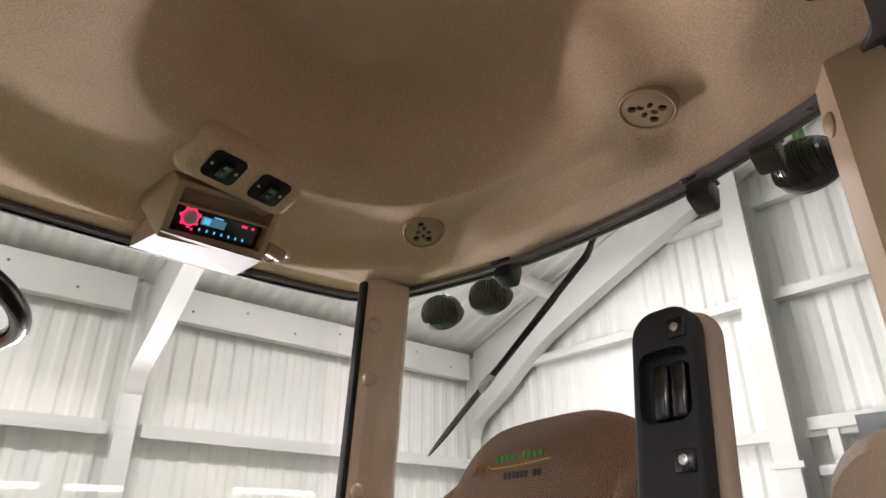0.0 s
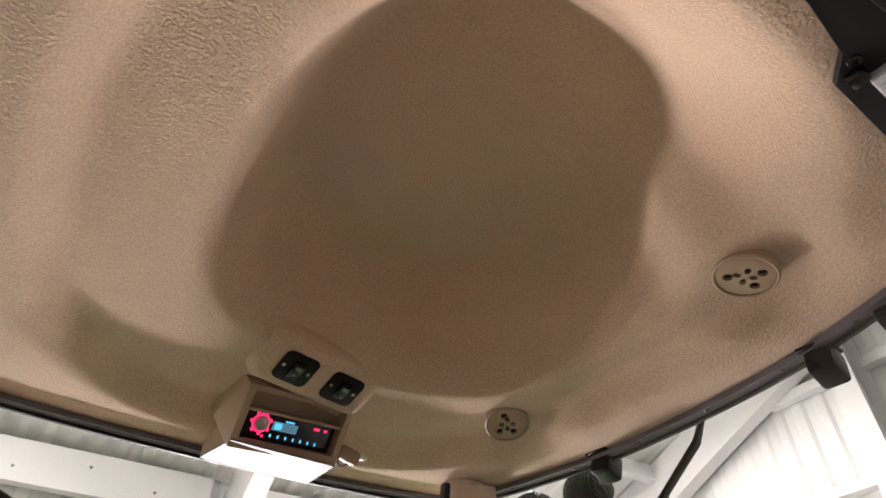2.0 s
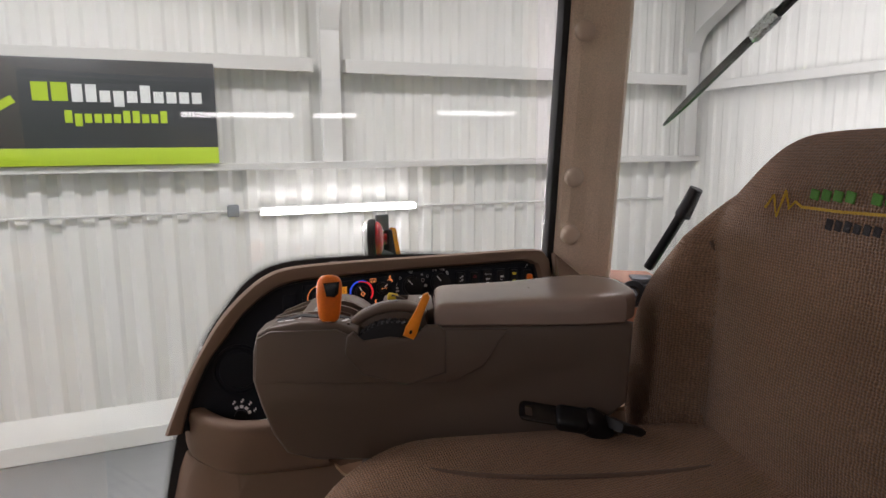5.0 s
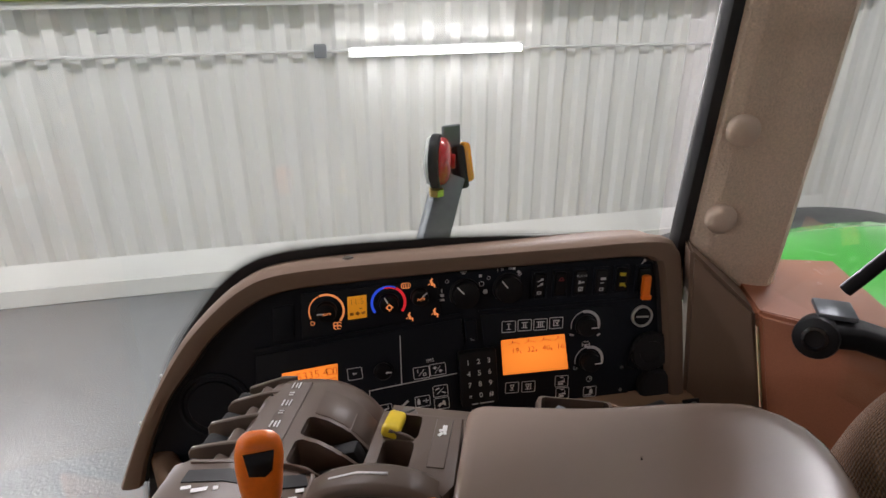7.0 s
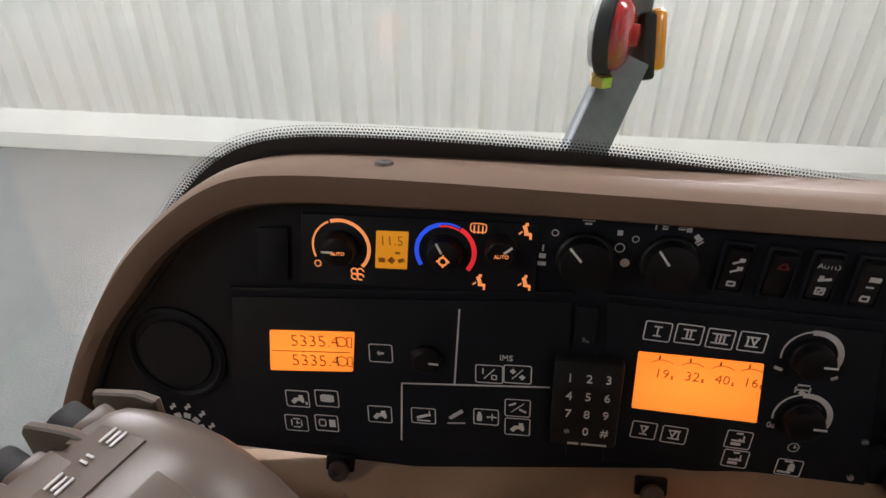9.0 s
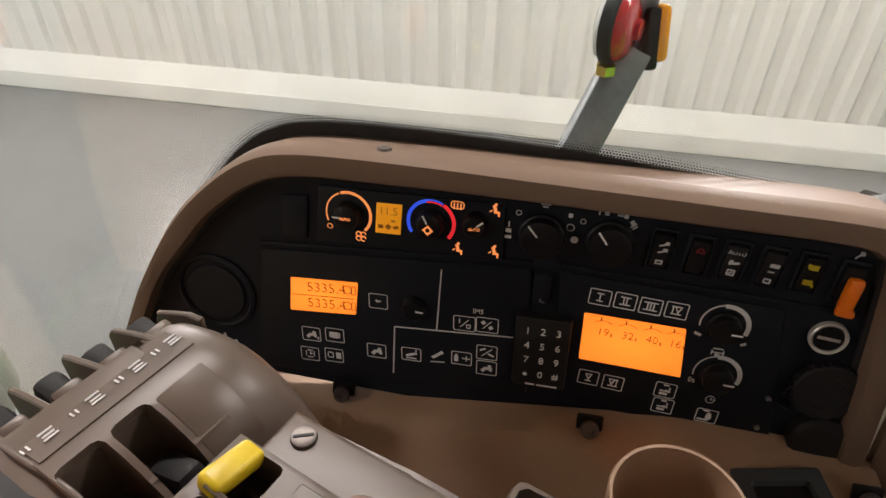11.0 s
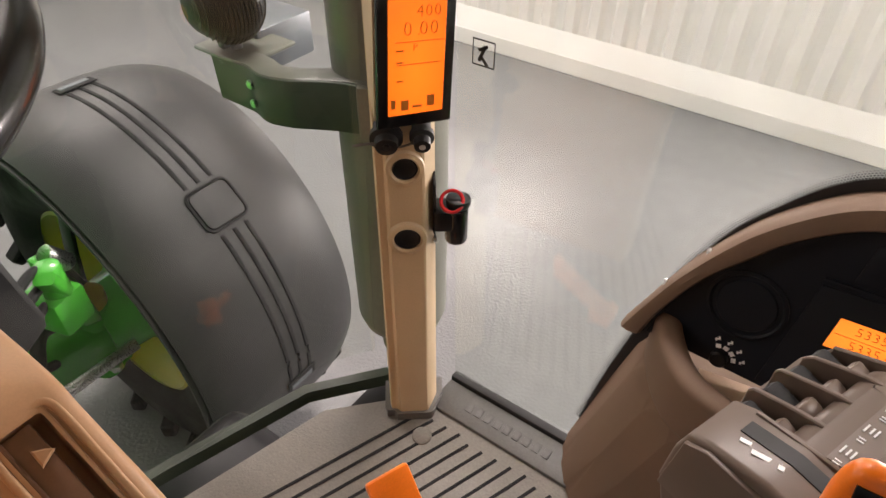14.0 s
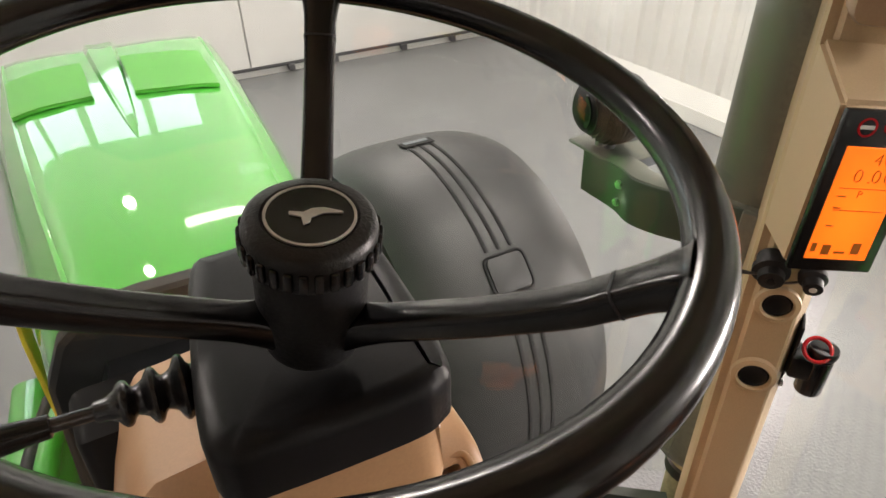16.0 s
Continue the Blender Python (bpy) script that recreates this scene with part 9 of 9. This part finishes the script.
for sgn in (1, -1):
    part("side_crease", sweep([(x, HOOD_Y + sgn * (hood_half(x) - 0.001), hood_top(x) - 0.0095) for x in [-1.03 - 1.5 * k / 20 for k in range(21)]], rounded(0.010, 0.006, 0.0025, 2)), M_GREEN, hood)
part("side_stripe", sweep([(-1.20, HOOD_Y - 0.2540, 1.46), (-1.195, HOOD_Y - 0.260, 1.40), (-1.185, HOOD_Y - 0.2630, 1.30), (-1.175, HOOD_Y - 0.266, 1.20), (-1.165, HOOD_Y - 0.262, 1.05)], rounded(0.010, 0.020, 0.002, 2), up=(0, 0, 1)), M_YELLOW_PAINT, hood, "yellow side stripe")
part("rear_cowl", loft([[Vector((x, y, z)) for y, z in [(p[0] * s, p[1]) for p in ((-0.17, 1.08), (0.16, 1.08), (0.17, 1.36), (0.13, 1.47), (-0.13, 1.48), (-0.175, 1.38))]] for x, s in ((-1.05, 0.98), (-0.86, 1.05))]), M_BLACK, hood, "black rear cowl below the windscreen")
# rear fender and wheel on the right side
rf = thing("rear_fender", (0.75, 0.85, 1.3), "glossy green rear fender with a dark rubber lip", "fender")
rows = []
for i in range(25):
    a = radians(158 - 128 * i / 24)
    row = []
    for y, dz in ((0.60, -0.0), (0.64, 0.015), (0.72, 0.018), (0.82, 0.012), (0.92, 0.0), (0.985, -0.02), (1.01, -0.05)):
        r = 0.90 + dz
        row.append((1.0 + r * math.cos(a), y, 0.86 + r * 0.77 * math.sin(a)))
    rows.append(row)
part("shell", skin(rows, thick=-0.006), M_GREEN, rf)
part("rubber_lip", sweep([Vector((1.0 + 0.87 * math.cos(radians(158 - 128 * i / 24)), 1.07, 0.85 + 0.87 * 0.77 * math.sin(radians(158 - 128 * i / 24)))) for i in range(25)], rounded(0.012, 0.11, 0.004, 2), up=(0, 1, 0)), M_FENDER, rf, "dark grey rubber lip")
rm = Matrix.Translation((0.98, 0.95, 0.76)) @ Matrix.Rotation(radians(-90), 4, "X")
rt = part("rear_tyre", lathe([(0.46, -0.24), (0.56, -0.26), (0.66, -0.25), (0.685, -0.2), (0.695, 0), (0.685, 0.2), (0.66, 0.25), (0.56, 0.26), (0.46, 0.24)], 64, rm), M_TYRE, frame_t, "black lugged rubber tyre")
for sgn in (1, -1):
    for k in range(18):
        a = 2 * math.pi * (k + (0.5 if sgn > 0 else 0)) / 18
        part("lug", moved(box(0.07, 0.05, 0.3, 0.008, 1), rm @ Matrix.Rotation(a, 4, "Z") @ Matrix.Translation((0.705, 0, sgn * 0.13)) @ Matrix.Rotation(sgn * radians(40), 4, "X")), M_TYRE, rt)
part("rear_rim", lathe([(0.46, -0.22), (0.44, -0.1), (0.2, -0.05), (0, -0.05), (0, 0.0), (0.2, 0.0), (0.44, 0.1), (0.46, 0.22)], 40, rm), M_YELLOW_PAINT, frame_t, "yellow painted rim")

# lamp post outside the side window
lp_t = thing("marker_lamp_post", (0.148, 0.867, 1.5), "grey square steel arm carrying red and amber marker lamps", "lamp post")
foot, top = Vector((0.104, 0.865, 1.44)), Vector((0.216, 1.012, 1.695))
part("arm", sweep([foot, top], rounded(0.048, 0.040, 0.005, 2), up=(0, 1, 0)), M_GREY_STEEL, lp_t)
part("mount", sweep([foot, Vector((0.26, 0.88, 1.38))], rounded(0.05, 0.03, 0.005, 2)), M_GREY_STEEL, lp_t)
nutp = Vector((0.187, 0.980, 1.680))
part("brass_nut", cyl(0.013, 0.012, 6, m=Matrix.Translation(nutp)), M_BRASS, lp_t, "brass nut")
part("plate", box(0.036, 0.006, 0.11, 0.002, 1, Matrix.Translation((0.224, 1.03, 1.725)) @ Matrix.Rotation(0.3, 4, "Z")), M_GREY_STEEL, lp_t)
rl = part("round_lamp", lathe([(0, -0.010), (0.038, -0.010), (0.045, -0.007), (0.046, 0.0), (0.045, 0.007), (0.038, 0.010), (0, 0.010)], 32, Matrix.Translation((0.191, 0.995, 1.729)) @ Vector((1, -0.36, 0.02)).to_track_quat("Z", "Y").to_matrix().to_4x4()), M_BLACK, lp_t, "round black marker lamp housing")
rmx = Matrix.Translation((0.191, 0.995, 1.729)) @ Vector((1, -0.36, 0.02)).to_track_quat("Z", "Y").to_matrix().to_4x4()
part("red_lens", lathe([(0.041, 0.009), (0.039, 0.016), (0.030, 0.023), (0.013, 0.026), (0.012, 0.032), (0, 0.033)], 28, rmx), M_RED_LENS, rl, "red domed lens")
part("clear_lens", lathe([(0.041, -0.009), (0.039, -0.014), (0.030, -0.018), (0, -0.021)], 28, rmx), M_CLEAR_LENS, rl, "clear domed lens")
al = part("amber_lamp", box(0.018, 0.045, 0.075, 0.005, 2, Matrix.Translation((0.234, 1.03, 1.705)) @ Matrix.Rotation(0.35, 4, "Z") @ Matrix.Rotation(-0.25, 4, "X")), M_BLACK, lp_t, "black amber lamp housing")
part("amber_lens", box(0.018, 0.042, 0.07, 0.008, 2, Matrix.Translation((0.247, 1.034, 1.712)) @ Matrix.Rotation(0.35, 4, "Z") @ Matrix.Rotation(-0.25, 4, "X")), M_AMBER_LENS, al, "amber lens")
